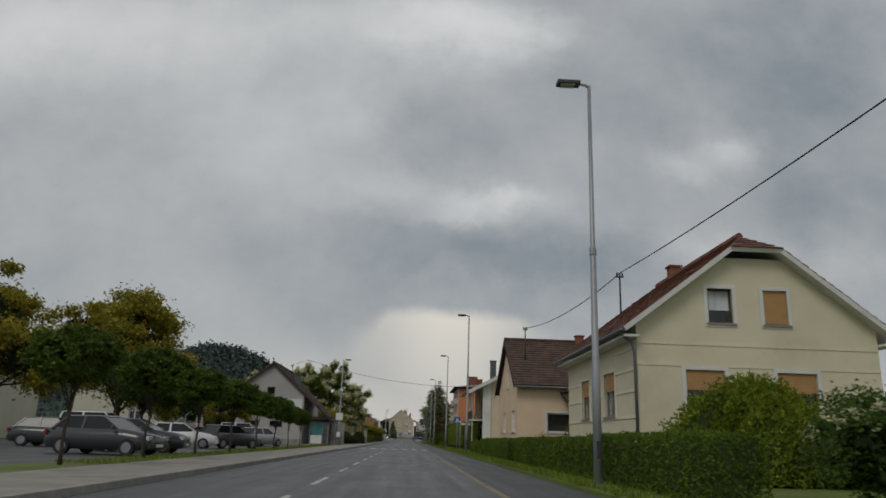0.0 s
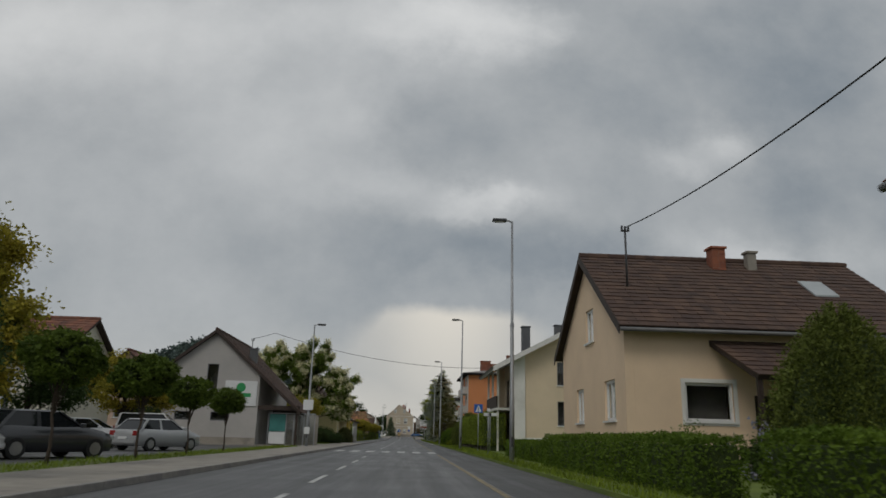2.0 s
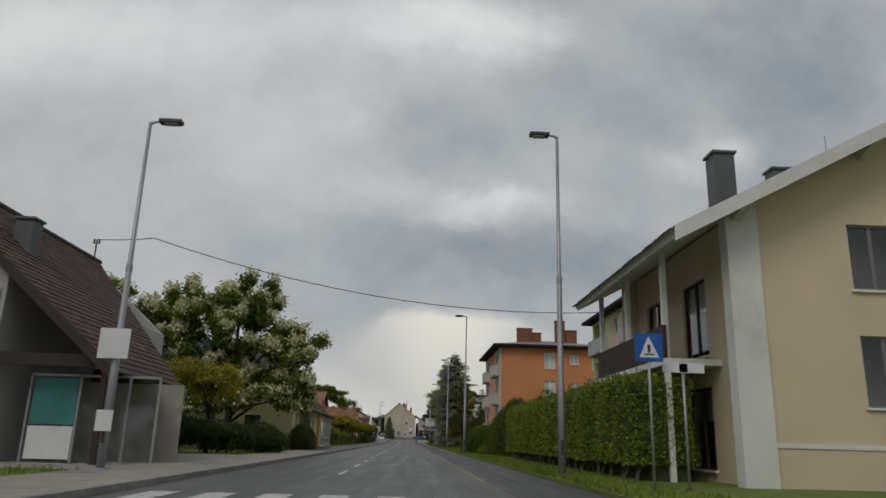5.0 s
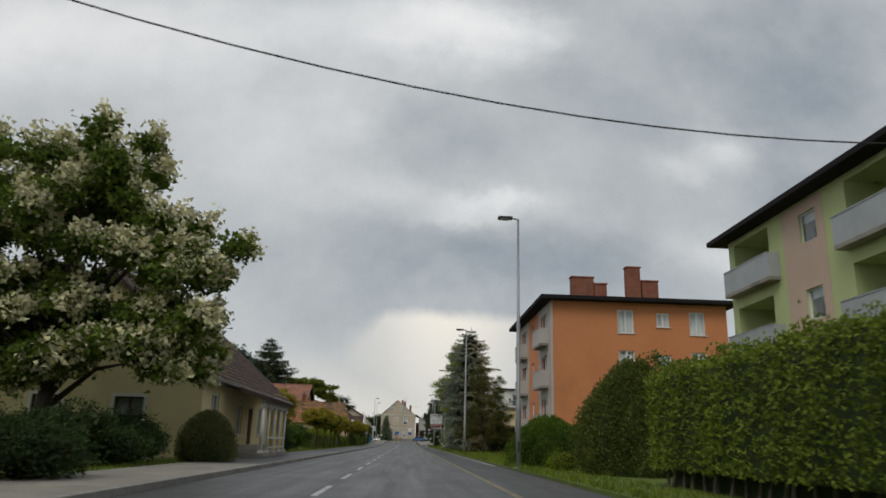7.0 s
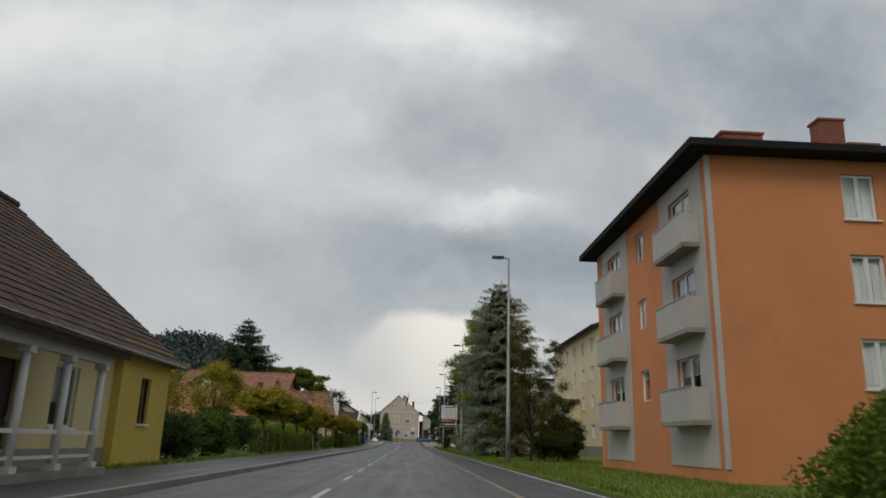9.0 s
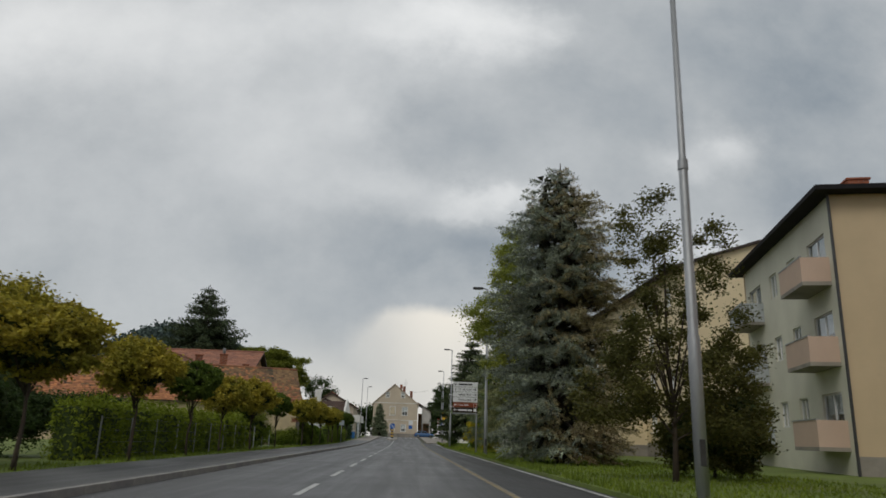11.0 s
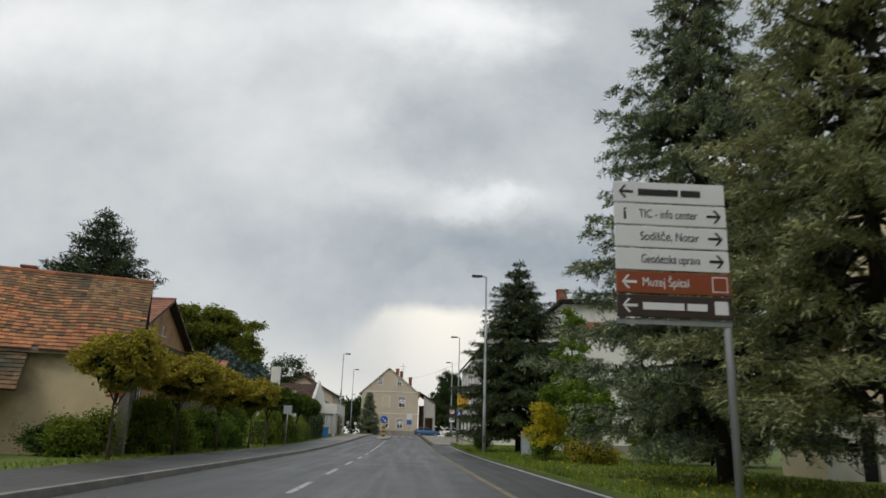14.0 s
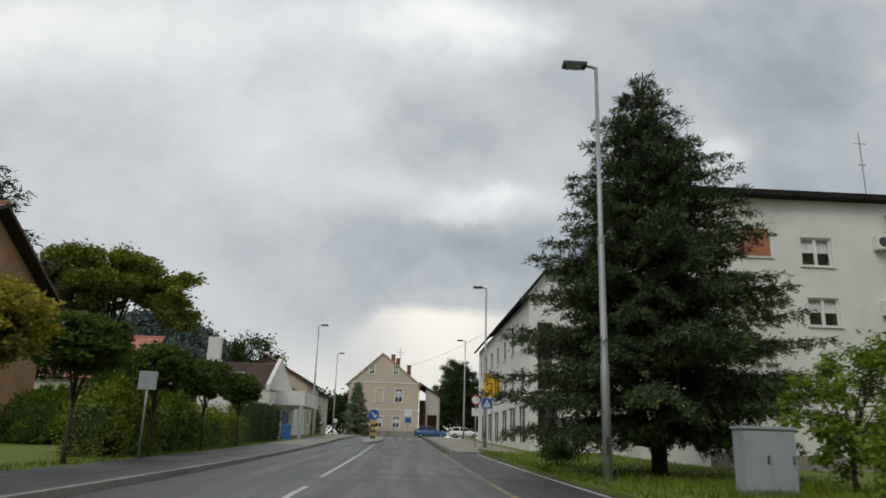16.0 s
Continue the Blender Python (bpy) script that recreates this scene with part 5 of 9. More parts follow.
def cream_house():
    x0, x1, y0, y1, z0 = 7.4, 15.6, 23.05, 33.3, 0.1
    ob = thing("cream_house", "cream rendered house with a half-hipped red-brown tile roof", "house", (11.75, 28, z0))
    k, ze = 0.765, 5.05
    xm, zr = 11.5, 5.05 + 0.765 * 4.1
    cuts = [(-k, 1, ze - k * x0 - 0.02), (k, 1, ze + k * x1 - 0.02), (0, 1, 7.35)]
    attic = [(9.88, 10.73, 5.08, 6.26), (11.8, 12.62, 5.08, 6.26)]
    low = [(12.07, 13.4, 2.05, 3.5), (9.0, 10.3, 2.05, 3.5)]
    part("wall", wall("y", y0, -1, x0, x1, z0, 9.0, attic + low, cuts), M["cream"], ob)
    part("wall", wall("y", y1, 1, x0, x1, z0, 9.0, (), cuts), M["cream"], ob)
    west = [(25.7, 27.1, 2.03, 3.6), (29.4, 30.7, 2.03, 3.6)]
    part("wall", wall("x", x0, -1, y0 + 0.302, y1 - 0.302, z0, ze, west), M["cream"], ob)
    part("wall", wall("x", x1, 1, y0 + 0.302, y1 - 0.302, z0, ze), M["cream"], ob)
    floor_slab(ob, x0, x1, y0, y1, z0)
    window(ob, "y", y0, -1, *attic[0], 1, "brown_frame", 0.6, surround="white", sill="concrete")
    window(ob, "y", y0, -1, *attic[1], 1, "brown_frame", shutter=0.97, surround="white", sill="concrete")
    for h in low:
        window(ob, "y", y0, -1, *h, 2, "brown_frame", 0.4, 0.45, surround="white", sill="concrete")
    for h in west:
        window(ob, "x", x0, -1, *h, 2, "grey_frame", 0.6, 0.42, surround="cream_band", sill="concrete")
    # raised bands on the street wall
    for z in (1.9, 2.75, 3.45, 4.15):
        bm = bmesh.new()
        for a, b in ((y0 + 0.02, west[0][0] - 0.14), (west[0][1] + 0.14, west[1][0] - 0.14), (west[1][1] + 0.14, y1)):
            box(bm, x0 - 0.025, x0, a, b, z, z + 0.09)
        part("band", bm, M["cream_band"], ob)
    bm = bmesh.new()
    for z in (3.6, 4.3):
        box(bm, x0, x1, y0 - 0.02, y0, z, z + 0.08)
    part("band", bm, M["cream"], ob)
    # half-hipped roof
    o = 0.55
    ya, yb, zh = y0 - 0.45, y1 + 0.15, 7.5
    xl, xr = xm - (zr - zh) / k, xm + (zr - zh) / k
    ea, za = x0 - o, ze - k * o + 0.14
    ea2 = x1 + o
    back = 1.15
    zt = zr + 0.14
    for sx, e, xh in ((1, ea, xl), (-1, ea2, xr)):
        slope(ob, (e, ya, za), (e, yb, za), (xh, yb, zh + 0.14), (xh, ya, zh + 0.14), "red_tile", under="white_wood", seed=3)
        slope(ob, (xh, ya, zh + 0.14), (xh, yb, zh + 0.14), (xm, yb - back, zt), (xm, ya + back, zt), "red_tile", under="white_wood", seed=4)
    slope(ob, (xr, ya - 0.05, zh + 0.12), (xl, ya - 0.05, zh + 0.12), (xm - 0.01, ya + back, zt), (xm + 0.01, ya + back, zt), "red_tile", under="white_wood", seed=5)
    slope(ob, (xl, yb + 0.05, zh + 0.12), (xr, yb + 0.05, zh + 0.12), (xm + 0.01, yb - back, zt), (xm - 0.01, yb - back, zt), "red_tile", under="white_wood", seed=6)
    ridge_caps(ob, (xm, ya + back, zt + 0.04), (xm, yb - back, zt + 0.04), "red_tile")
    bm = bmesh.new()
    for a, b in ((x0 - o + 0.05, x0), (x1, x1 + o - 0.05)):
        box(bm, a, b, ya + 0.1, yb - 0.1, za - 0.3, za - 0.22)
    part("soffit", bm, M["white"], ob)
    gutter(ob, (ea - 0.06, ya, za - 0.1), (ea - 0.06, yb, za - 0.1))
    part("downpipe", tube(bmesh.new(), [(ea - 0.04, y0 - 0.1, za - 0.15), (x0 - 0.2, y0 - 0.08, za - 0.45), (x0 - 0.09, y0 - 0.06, za - 0.75), (x0 - 0.09, y0 - 0.06, z0)], 0.055, 8), M["zinc"], ob, smooth=True)
    chimney(ob, 11.9, 31.2, 0.5, 7.6, 9.0, cap=True)
    mast(ob, 9.3, 31.0, 6.5, 8.6)
    return ob


def mast(parent, x, y, z0, z1):
    m = part("service_mast", rod((x, y, z0), (x, y, z1), 0.04), M["dark_metal"], parent, smooth=True)
    part("insulators", boxes((x - 0.16, x + 0.16, y - 0.04, y + 0.04, z1 - 0.2, z1 - 0.14), (x - 0.15, x - 0.09, y - 0.04, y + 0.04, z1 - 0.14, z1 + 0.02), (x + 0.09, x + 0.15, y - 0.04, y + 0.04, z1 - 0.14, z1 + 0.02)), M["dark_metal"], m)


def tan_house():
    x0, x1, y0, y1, z0 = 7.05, 17.4, 47.1, 56.5, 0.1
    ob = thing("tan_house", "tan rendered house with a steep brown tile roof and porch", "house", (12, 51.8, z0))
    ym, ze, zr = 51.8, 4.93, 8.15
    k = (zr - ze) / (ym - y0)
    cuts = [(-k, 1, ze - k * y0 - 0.02), (k, 1, ze + k * y1 - 0.02)]
    gable = [(48.3, 49.65, 1.72, 3.1), (52.75, 53.95, 1.72, 3.05), (50.95, 52.15, 4.75, 6.05)]
    part("wall", wall("x", x0, -1, y0, y1, z0, 9, gable, cuts), M["tan"], ob)
    part("wall", wall("x", x1, 1, y0, y1, z0, 9, (), cuts), M["tan"], ob)
    south = [(9.0, 10.6, 1.72, 2.95), (11.3, 12.25, 0.3, 2.6), (13.4, 14.6, 1.6, 2.9)]
    part("wall", wall("y", y0, -1, x0 + 0.302, x1 - 0.302, z0, ze, south), M["tan"], ob)
    part("wall", wall("y", y1, 1, x0 + 0.302, x1 - 0.302, z0, ze), M["tan"], ob)
    floor_slab(ob, x0, x1, y0, y1, z0)
    for h in gable:
        window(ob, "x", x0, -1, *h, 2, "white_frame", 0.9, sill="white_frame", bar=0.1)
    window(ob, "y", y0, -1, *south[0], 1, "white_frame", surround="white", bar=0.09)
    window(ob, "y", y0, -1, *south[2], 1, "brown_frame", 0.3)
    door(ob, "y", y0, -1, *south[1])
    o, k2 = 0.55, k
    xa, xb = x0 - 0.28, x1 + 0.5
    slope(ob, (xa, y0 - o, ze - k * o + 0.14), (xb, y0 - o, ze - k * o + 0.14), (xb, ym, zr + 0.14), (xa, ym, zr + 0.14), "brown_tile", seed=7)
    slope(ob, (xa, y1 + o, ze - k * o + 0.14), (xb, y1 + o, ze - k * o + 0.14), (xb, ym, zr + 0.14), (xa, ym, zr + 0.14), "brown_tile", seed=8)
    ridge_caps(ob, (xa, ym, zr + 0.17), (xb, ym, zr + 0.17), "brown_tile")
    bm = bmesh.new()
    for s, ya in ((1, y0 - o), (-1, y1 + o)):
        za = ze - k * o
        hexa(bm, [(xa - 0.03, ya, za - 0.16), (xa - 0.03, ym, zr - 0.16), (xa, ym, zr - 0.16), (xa, ya, za - 0.16)], [(xa - 0.03, ya, za + 0.16), (xa - 0.03, ym, zr + 0.17), (xa, ym, zr + 0.17), (xa, ya, za + 0.16)])
    part("barge_board", bm, M["dark_wood"], ob)
    gutter(ob, (xa, y0 - o - 0.06, ze - k * o - 0.0), (xb, y0 - o - 0.06, ze - k * o - 0.0))
    # porch: lean-to roof on dark posts with a low wall
    slope(ob, (10.4, 44.9, 3.05), (17.0, 44.9, 3.05), (17.0, y0 + 0.02, 4.35), (9.9, y0 + 0.02, 4.35), "brown_tile", seed=9)
    for x in (10.5, 13.5, 16.8):
        part("porch_post", boxes((x - 0.07, x + 0.07, 45.0, 45.14, z0, 3.0)), M["dark_wood"], ob)
    part("porch_wall", boxes((10.9, 16.9, 44.98, 45.16, z0, 1.05), bevel=0.02), M["tan"], ob)
    part("porch_rail", boxes((10.85, 16.95, 44.93, 45.21, 1.05, 1.13), bevel=0.01), M["white"], ob)
    chimney(ob, 12.2, 51.2, 0.55, 7.3, 8.62)
    chimney(ob, 13.6, 51.2, 0.36, 7.3, 8.5, mat="concrete", bricks=False)
    mast(ob, 7.9, 49.2, 6.2, 8.85)
    # roof window
    zc = ze + k * (49.6 - y0) + 0.2
    a, b = 48.9, 50.0
    f = lambda y: ze + k * (y - y0) + 0.2
    part("roof_window", hexa(bmesh.new(), [(14.8, a, f(a)), (15.7, a, f(a)), (15.7, b, f(b)), (14.8, b, f(b))], [(14.8, a, f(a) + 0.06), (15.7, a, f(a) + 0.06), (15.7, b, f(b) + 0.06), (14.8, b, f(b) + 0.06)]), M["grey_panel"], ob)
    box_ob = thing("mailbox", "yellow mailbox on the porch wall", "mailbox", (11.05, 44.9, 1.2))
    part("body", boxes((10.9, 11.2, 44.8, 44.97, 1.15, 1.62), bevel=0.03), M["sign_yellow"], box_ob)
    part("flap", boxes((10.93, 11.17, 44.785, 44.8, 1.48, 1.54)), M["dark_metal"], box_ob)


def beige_house():
    x0, x1, y0, y1, z0 = 8.0, 19.8, 78.6, 87.8, 0.1
    ob = thing("beige_house", "beige and white two-storey house with a broad white verge", "house", (14, 84, z0))
    xm, zr, k = 15.65, 11.0, 0.53
    ze = zr - k * (xm - x0)
    ze2 = zr - k * (x1 - xm)
    cuts = [(-k, 1, zr - k * xm - 0.02), (k, 1, zr + k * xm - 0.02)]
    cuts = [(-k, 1, zr - k * xm - 0.02), (k, 1, zr + k * xm - 0.02)]
    big = [(11.35, 13.92, 5.08, 6.87), (11.35, 13.92, 2.08, 3.88)]
    slit = [(15.5, 15.95, 3.3, 7.1)]
    entry = [(15.0, 17.4, 0.3, 2.55)]
    part("wall", wall("y", y0, -1, 8.85, 16.4, z0, 12, big + slit + [(15.0, 16.4, 0.3, 2.55)], cuts), M["beige"], ob)
    part("wall", wall("y", y0 - 0.12, -1, 16.403, x1, z0, 12, [(16.403, 17.4, 0.3, 2.55)], cuts, 0.42), M["white"], ob)
    part("pilaster", wall("y", y0 - 0.15, -1, x0, 8.847, z0, 12, (), cuts, 0.45), M["white"], ob)
    part("wall", wall("y", y1, 1, x0, x1, z0, 12, (), cuts), M["beige"], ob)
    side = [(81.2, 83.0, 0.4, 2.7), (84.6, 86.4, 0.4, 2.7), (81.2, 83.0, 3.6, 5.9), (84.6, 86.4, 3.6, 5.9)]
    part("wall", wall("x", x0 + 0.5, -1, y0 + 0.32, y1 - 0.32, z0, ze + 0.2, side), M["beige"], ob)
    part("wall", wall("x", x1, 1, y0 + 0.32, y1 - 0.32, z0, ze2), M["white"], ob)
    for h in side:
        window(ob, "x", x0 + 0.5, -1, *h, 2, "brown_frame", 0.4)
    for h in big:
        window(ob, "y", y0, -1, *h, 4, "grey_frame", 0.0, sill="white_frame")
    window(ob, "y", y0, -1, *slit[0], 1, "grey_frame", sill=None)
    door(ob, "y", y0 + 0.15, -1, 15.3, 16.35, 0.3, 2.5)
    part("entry_back", boxes((14.9, 17.5, y0 + 0.6, y0 + 0.65, 0.2, 2.6)), M["dark_wood"], ob)
    part("entry_canopy", boxes((14.35, 18.0, y0 - 1.3, y0 - 0.16, 2.6, 2.85), bevel=0.02), M["white"], ob)
    part("canopy_post", rod((15.2, y0 - 1.15, z0), (15.2, y0 - 1.15, 2.6), 0.1, sides=12), M["white"], ob, smooth=True)
    part("canopy_side_wall", boxes((17.5, 17.7, y0 - 1.3, y0 - 0.16, z0, 2.6)), M["white"], ob)
    for i in range(4):
        part("vent_hole", rod((13.7 + i * 0.7, y0 - 0.02, 8.62), (13.7 + i * 0.7, y0 + 0.02, 8.62), 0.17, sides=14), M["dark_wood"], ob)
    bm = bmesh.new()
    box(bm, 8.85, 14.9, y0 - 0.03, y0, 1.05, 1.16)
    part("band", bm, M["white"], ob)
    xa, xb = 6.3, 21.4
    for e in (xa, xb):
        ze_ = zr - k * abs(xm - e) + 0.22
        slope(ob, (e, y0 - 1.0, ze_), (e, y1 + 0.6, ze_), (xm, y1 + 0.6, zr + 0.22), (xm, y0 - 1.0, zr + 0.22), "grey_roof", thick=0.2, under="white_wood", seed=11, tile=0.4)
    bm = bmesh.new()
    for e in (xa, xb):
        za = zr - k * abs(xm - e) + 0.22
        hexa(bm, [(e, y0 - 1.05, za - 0.34), (xm, y0 - 1.05, zr - 0.12), (xm, y0 - 1.0, zr - 0.12), (e, y0 - 1.0, za - 0.34)], [(e, y0 - 1.05, za + 0.06), (xm, y0 - 1.05, zr + 0.28), (xm, y0 - 1.0, zr + 0.28), (e, y0 - 1.0, za + 0.06)])
    part("verge_board", bm, M["white_wood"], ob)
    for e, s in ((8.3, 1), (12.0, 1), (19.3, -1)):
        bm = bmesh.new()
        z = zr - k * abs(xm - e)
        hexa(bm, [(e - 0.1, y0 - 0.95, z - 0.1), (e + 0.1, y0 - 0.95, z - 0.1), (e + 0.1, y0, z - 0.35), (e - 0.1, y0, z - 0.35)], [(e - 0.1, y0 - 0.95, z + 0.0), (e + 0.1, y0 - 0.95, z + 0.0), (e + 0.1, y0, z + 0.0), (e - 0.1, y0, z + 0.0)])
        part("rafter_end", bm, M["white_wood"], ob)
    chimney(ob, 9.4, 81.5, 0.65, 6.2, 9.9, mat="dark_panel", bricks=False)
    chimney(ob, 12.6, 84.0, 0.6, 9.0, 10.5, mat="dark_panel", bricks=False)
    for z in (3.2, 6.0):
        if z < 5:
            b = part("balcony", boxes((6.9, x0 + 0.5, 80.4, 87.4, z, z + 0.18)), M["white"], ob)
            part("railing", boxes((6.9, 6.98, 80.4, 87.4, z + 0.18, z + 1.1)), M["dark_wood"], b)
    for y in (80.6, 84.0, 87.2):
        part("balcony_post", boxes((6.95, 7.1, y - 0.07, y + 0.07, z0, ze + 0.1 - 0.55)), M["white"], ob)
    lights = thing("antenna_mast", "thin steel aerial on the roof ridge", "aerial", (14.5, 84, 11.2))
    part("mast", rod((14.5, 84, 10.2), (14.5, 84, 12.0), 0.02), M["steel"], lights)


def balcony(parent, axis_x, y0, y1, z, mat="grey_panel", depth=1.1):
    """A balcony on a wall that looks towards -x."""
    b = part("balcony", boxes((axis_x - depth, axis_x, y0, y1, z - 0.15, z)), M["concrete"], parent)
    part("front_panel", boxes((axis_x - depth, axis_x - depth + 0.05, y0, y1, z, z + 1.0)), M[mat], b)
    part("side_panel", boxes((axis_x - depth + 0.05, axis_x, y0, y0 + 0.05, z, z + 1.0)), M[mat], b)
    part("side_panel", boxes((axis_x - depth + 0.05, axis_x, y1 - 0.05, y1, z, z + 1.0)), M[mat], b)
    part("handrail", boxes((axis_x - depth - 0.02, axis_x - depth + 0.07, y0, y1, z + 1.0, z + 1.05)), M["steel"], b)
    return b


def hip_roof(ob, x0, x1, y0, y1, z, rise, mat, o=0.8, edge=0.22, axis="x"):
    xa, xb, ya, yb = x0 - o, x1 + o, y0 - o, y1 + o
    part("eave_board", boxes((xa, xb, ya, yb, z, z + edge), bevel=0.02), M["black_roof"], ob)
    w = min(xb - xa, yb - ya) / 2
    zt, zb = z + edge + rise, z + edge + 0.004
    if xb - xa > yb - ya:
        r0, r1 = (xa + w, (ya + yb) / 2, zt), (xb - w, (ya + yb) / 2, zt)
        quads = [((xa, ya), (xb, ya), r1, r0), ((xb, yb), (xa, yb), r0, r1), ((xa, yb), (xa, ya), r0, r0), ((xb, ya), (xb, yb), r1, r1)]
    else:
        r0, r1 = ((xa + xb) / 2, ya + w, zt), ((xa + xb) / 2, yb - w, zt)
        quads = [((xa, yb), (xa, ya), r0, r1), ((xb, ya), (xb, yb), r1, r0), ((xa, ya), (xb, ya), r0, r0), ((xb, yb), (xa, yb), r1, r1)]
    bm = bmesh.new()
    for a, b, c, d in quads:
        pts = [(*a, zb), (*b, zb), c] + ([d] if d != c else [])
        bm.faces.new([bm.verts.new(p) for p in pts])
    part("roof", bm, M[mat], ob)


def green_block():
    x0, x1, y0, y1, z0 = 14.75, 26.6, 104.65, 118.45, 0.1
    ob = thing("green_apartment_block", "pale green three-storey apartment block with pink strips and balconies", "apartment block", (20, 111, z0))
    top = 10.55
    rows = (1.95, 4.95, 7.95)
    part("wall", wall("y", y0, -1, x0, x1, z0, top), M["green_wall"], ob)
    part("wall", wall("y", y1, 1, x0, x1, z0, top), M["green_wall"], ob)
    part("wall", wall("x", x1, 1, y0 + 0.302, y1 - 0.302, z0, top), M["green_wall"], ob)
    sides = ((106.3, 109.2), (114.7, 117.9))
    windows = [(111.1, 112.25, z + 0.85, z + 2.05) for z in rows]
    loggias = [(a, b, z + 0.02, z + 2.35) for z in rows for a, b in sides]
    part("wall", wall("x", x0, -1, y0 + 0.302, y1 - 0.302, z0, top, windows + loggias), M["green_wall"], ob)
    for h in windows:
        window(ob, "x", x0, -1, *h, 1, "white_frame", 0.3, sill=None)
    part("pink_strip", wall("x", x0 - 0.02, -1, 110.6, 113.5, z0 + 0.3, top - 0.1, windows, (), 0.019), M["pink"], ob)
    back = x0 + 1.7
    for a, b, lo, hi in loggias:
        door = [(a + 0.25, b - 0.25, lo + 0.05, lo + 2.15)]
        room = part("loggia", boxes((x0 + 0.304, back, a - 0.12, a - 0.02, lo - 0.1, hi + 0.1), (x0 + 0.304, back, b + 0.02, b + 0.12, lo - 0.1, hi + 0.1),
                                    (x0 + 0.304, back, a - 0.018, b + 0.018, hi, hi + 0.1), (x0 + 0.304, back, a - 0.018, b + 0.018, lo - 0.12, lo - 0.02)), M["green_wall"], ob)
        part("back_wall", wall("x", back, -1, a - 0.12, b + 0.12, lo - 0.1, hi + 0.1, door), M["green_wall"], room)
        window(ob, "x", back, -1, *door[0], 2, "white_frame", 0.0, sill=None)
        balcony(ob, x0, a - 0.75, b + 0.2, lo - 0.02, depth=0.5)
    hip_roof(ob, x0, x1, y0, y1, top, 0.9, "grey_roof", 0.75)
    chimney(ob, 20.6, 109.5, 0.9, 10.5, 12.6)


def orange_block():
    x0, x1, y0, y1, z0 = 8.85, 20.7, 132.2, 145.8, 0.1
    ob = thing("orange_apartment_block", "orange rendered three-storey apartment block with brick chimneys", "apartment block", (15, 139, z0))
    top = 10.3
    holes = []
    for r, (lo, hi, slo, shi) in enumerate(((2.93, 4.45, 3.52, 4.2), (5.58, 7.12, 6.1, 6.9), (8.28, 9.82, 8.75, 9.68))):
        holes += [(13.3, 14.4, lo, hi), (15.93, 16.8, slo, shi), (18.15, 19.2, lo, hi)]
    part("wall", wall("y", y0, -1, x0, x1, z0, top, holes), M["orange"], ob)
    for h in holes:
        window(ob, "y", y0, -1, *h, 2, "white_frame", 0.92, bar=0.09)
    part("wall", wall("y", y1, 1, x0, x1, z0, top), M["orange"], ob)
    part("wall", wall("x", x1, 1, y0 + 0.302, y1 - 0.302, z0, top), M["orange"], ob)
    rows = (1.9, 4.75, 7.55)
    west = [(a, b, z + lo, z + 2.1) for z in rows for a, b, lo in ((133.6, 135.6, 0.05), (138.6, 139.6, 0.9), (141.8, 143.8, 0.05))]
    part("wall", wall("x", x0, -1, y0 + 0.302, y1 - 0.302, z0, top, west), M["orange"], ob)
    for h in west:
        window(ob, "x", x0, -1, *h, 2 if h[1] - h[0] > 1.3 else 1, "white_frame", 0.3, sill=None)
    for a, b in ((132.6, 136.6), (140.8, 144.8)):
        part("grey_bay_strip", wall("x", x0 - 0.03, -1, a, b, z0 + 0.4, top - 0.05, west, (), 0.029), M["pale_strip"], ob)
        for z in rows:
            balcony(ob, x0, a + 0.4, b - 0.8, z, "pale_strip", 0.6)
    part("corner_strip", boxes((x0 - 0.05, x0 + 0.12, y0 - 0.05, y0 - 0.001, z0 + 0.4, top - 0.05)), M["pale_strip"], ob)
    hip_roof(ob, x0, x1, y0, y1, top, 1.3, "grey_roof", 0.75, 0.25)
    chimney(ob, 11.9, 136.0, 1.6, 10.5, 12.75, depth=0.7)
    chimney(ob, 13.2, 136.0, 0.9, 10.5, 12.3, depth=0.7)
    chimney(ob, 15.8, 136.5, 1.0, 10.5, 13.75, depth=0.7)
    chimney(ob, 17.0, 136.5, 1.2, 10.5, 12.75, depth=0.7)


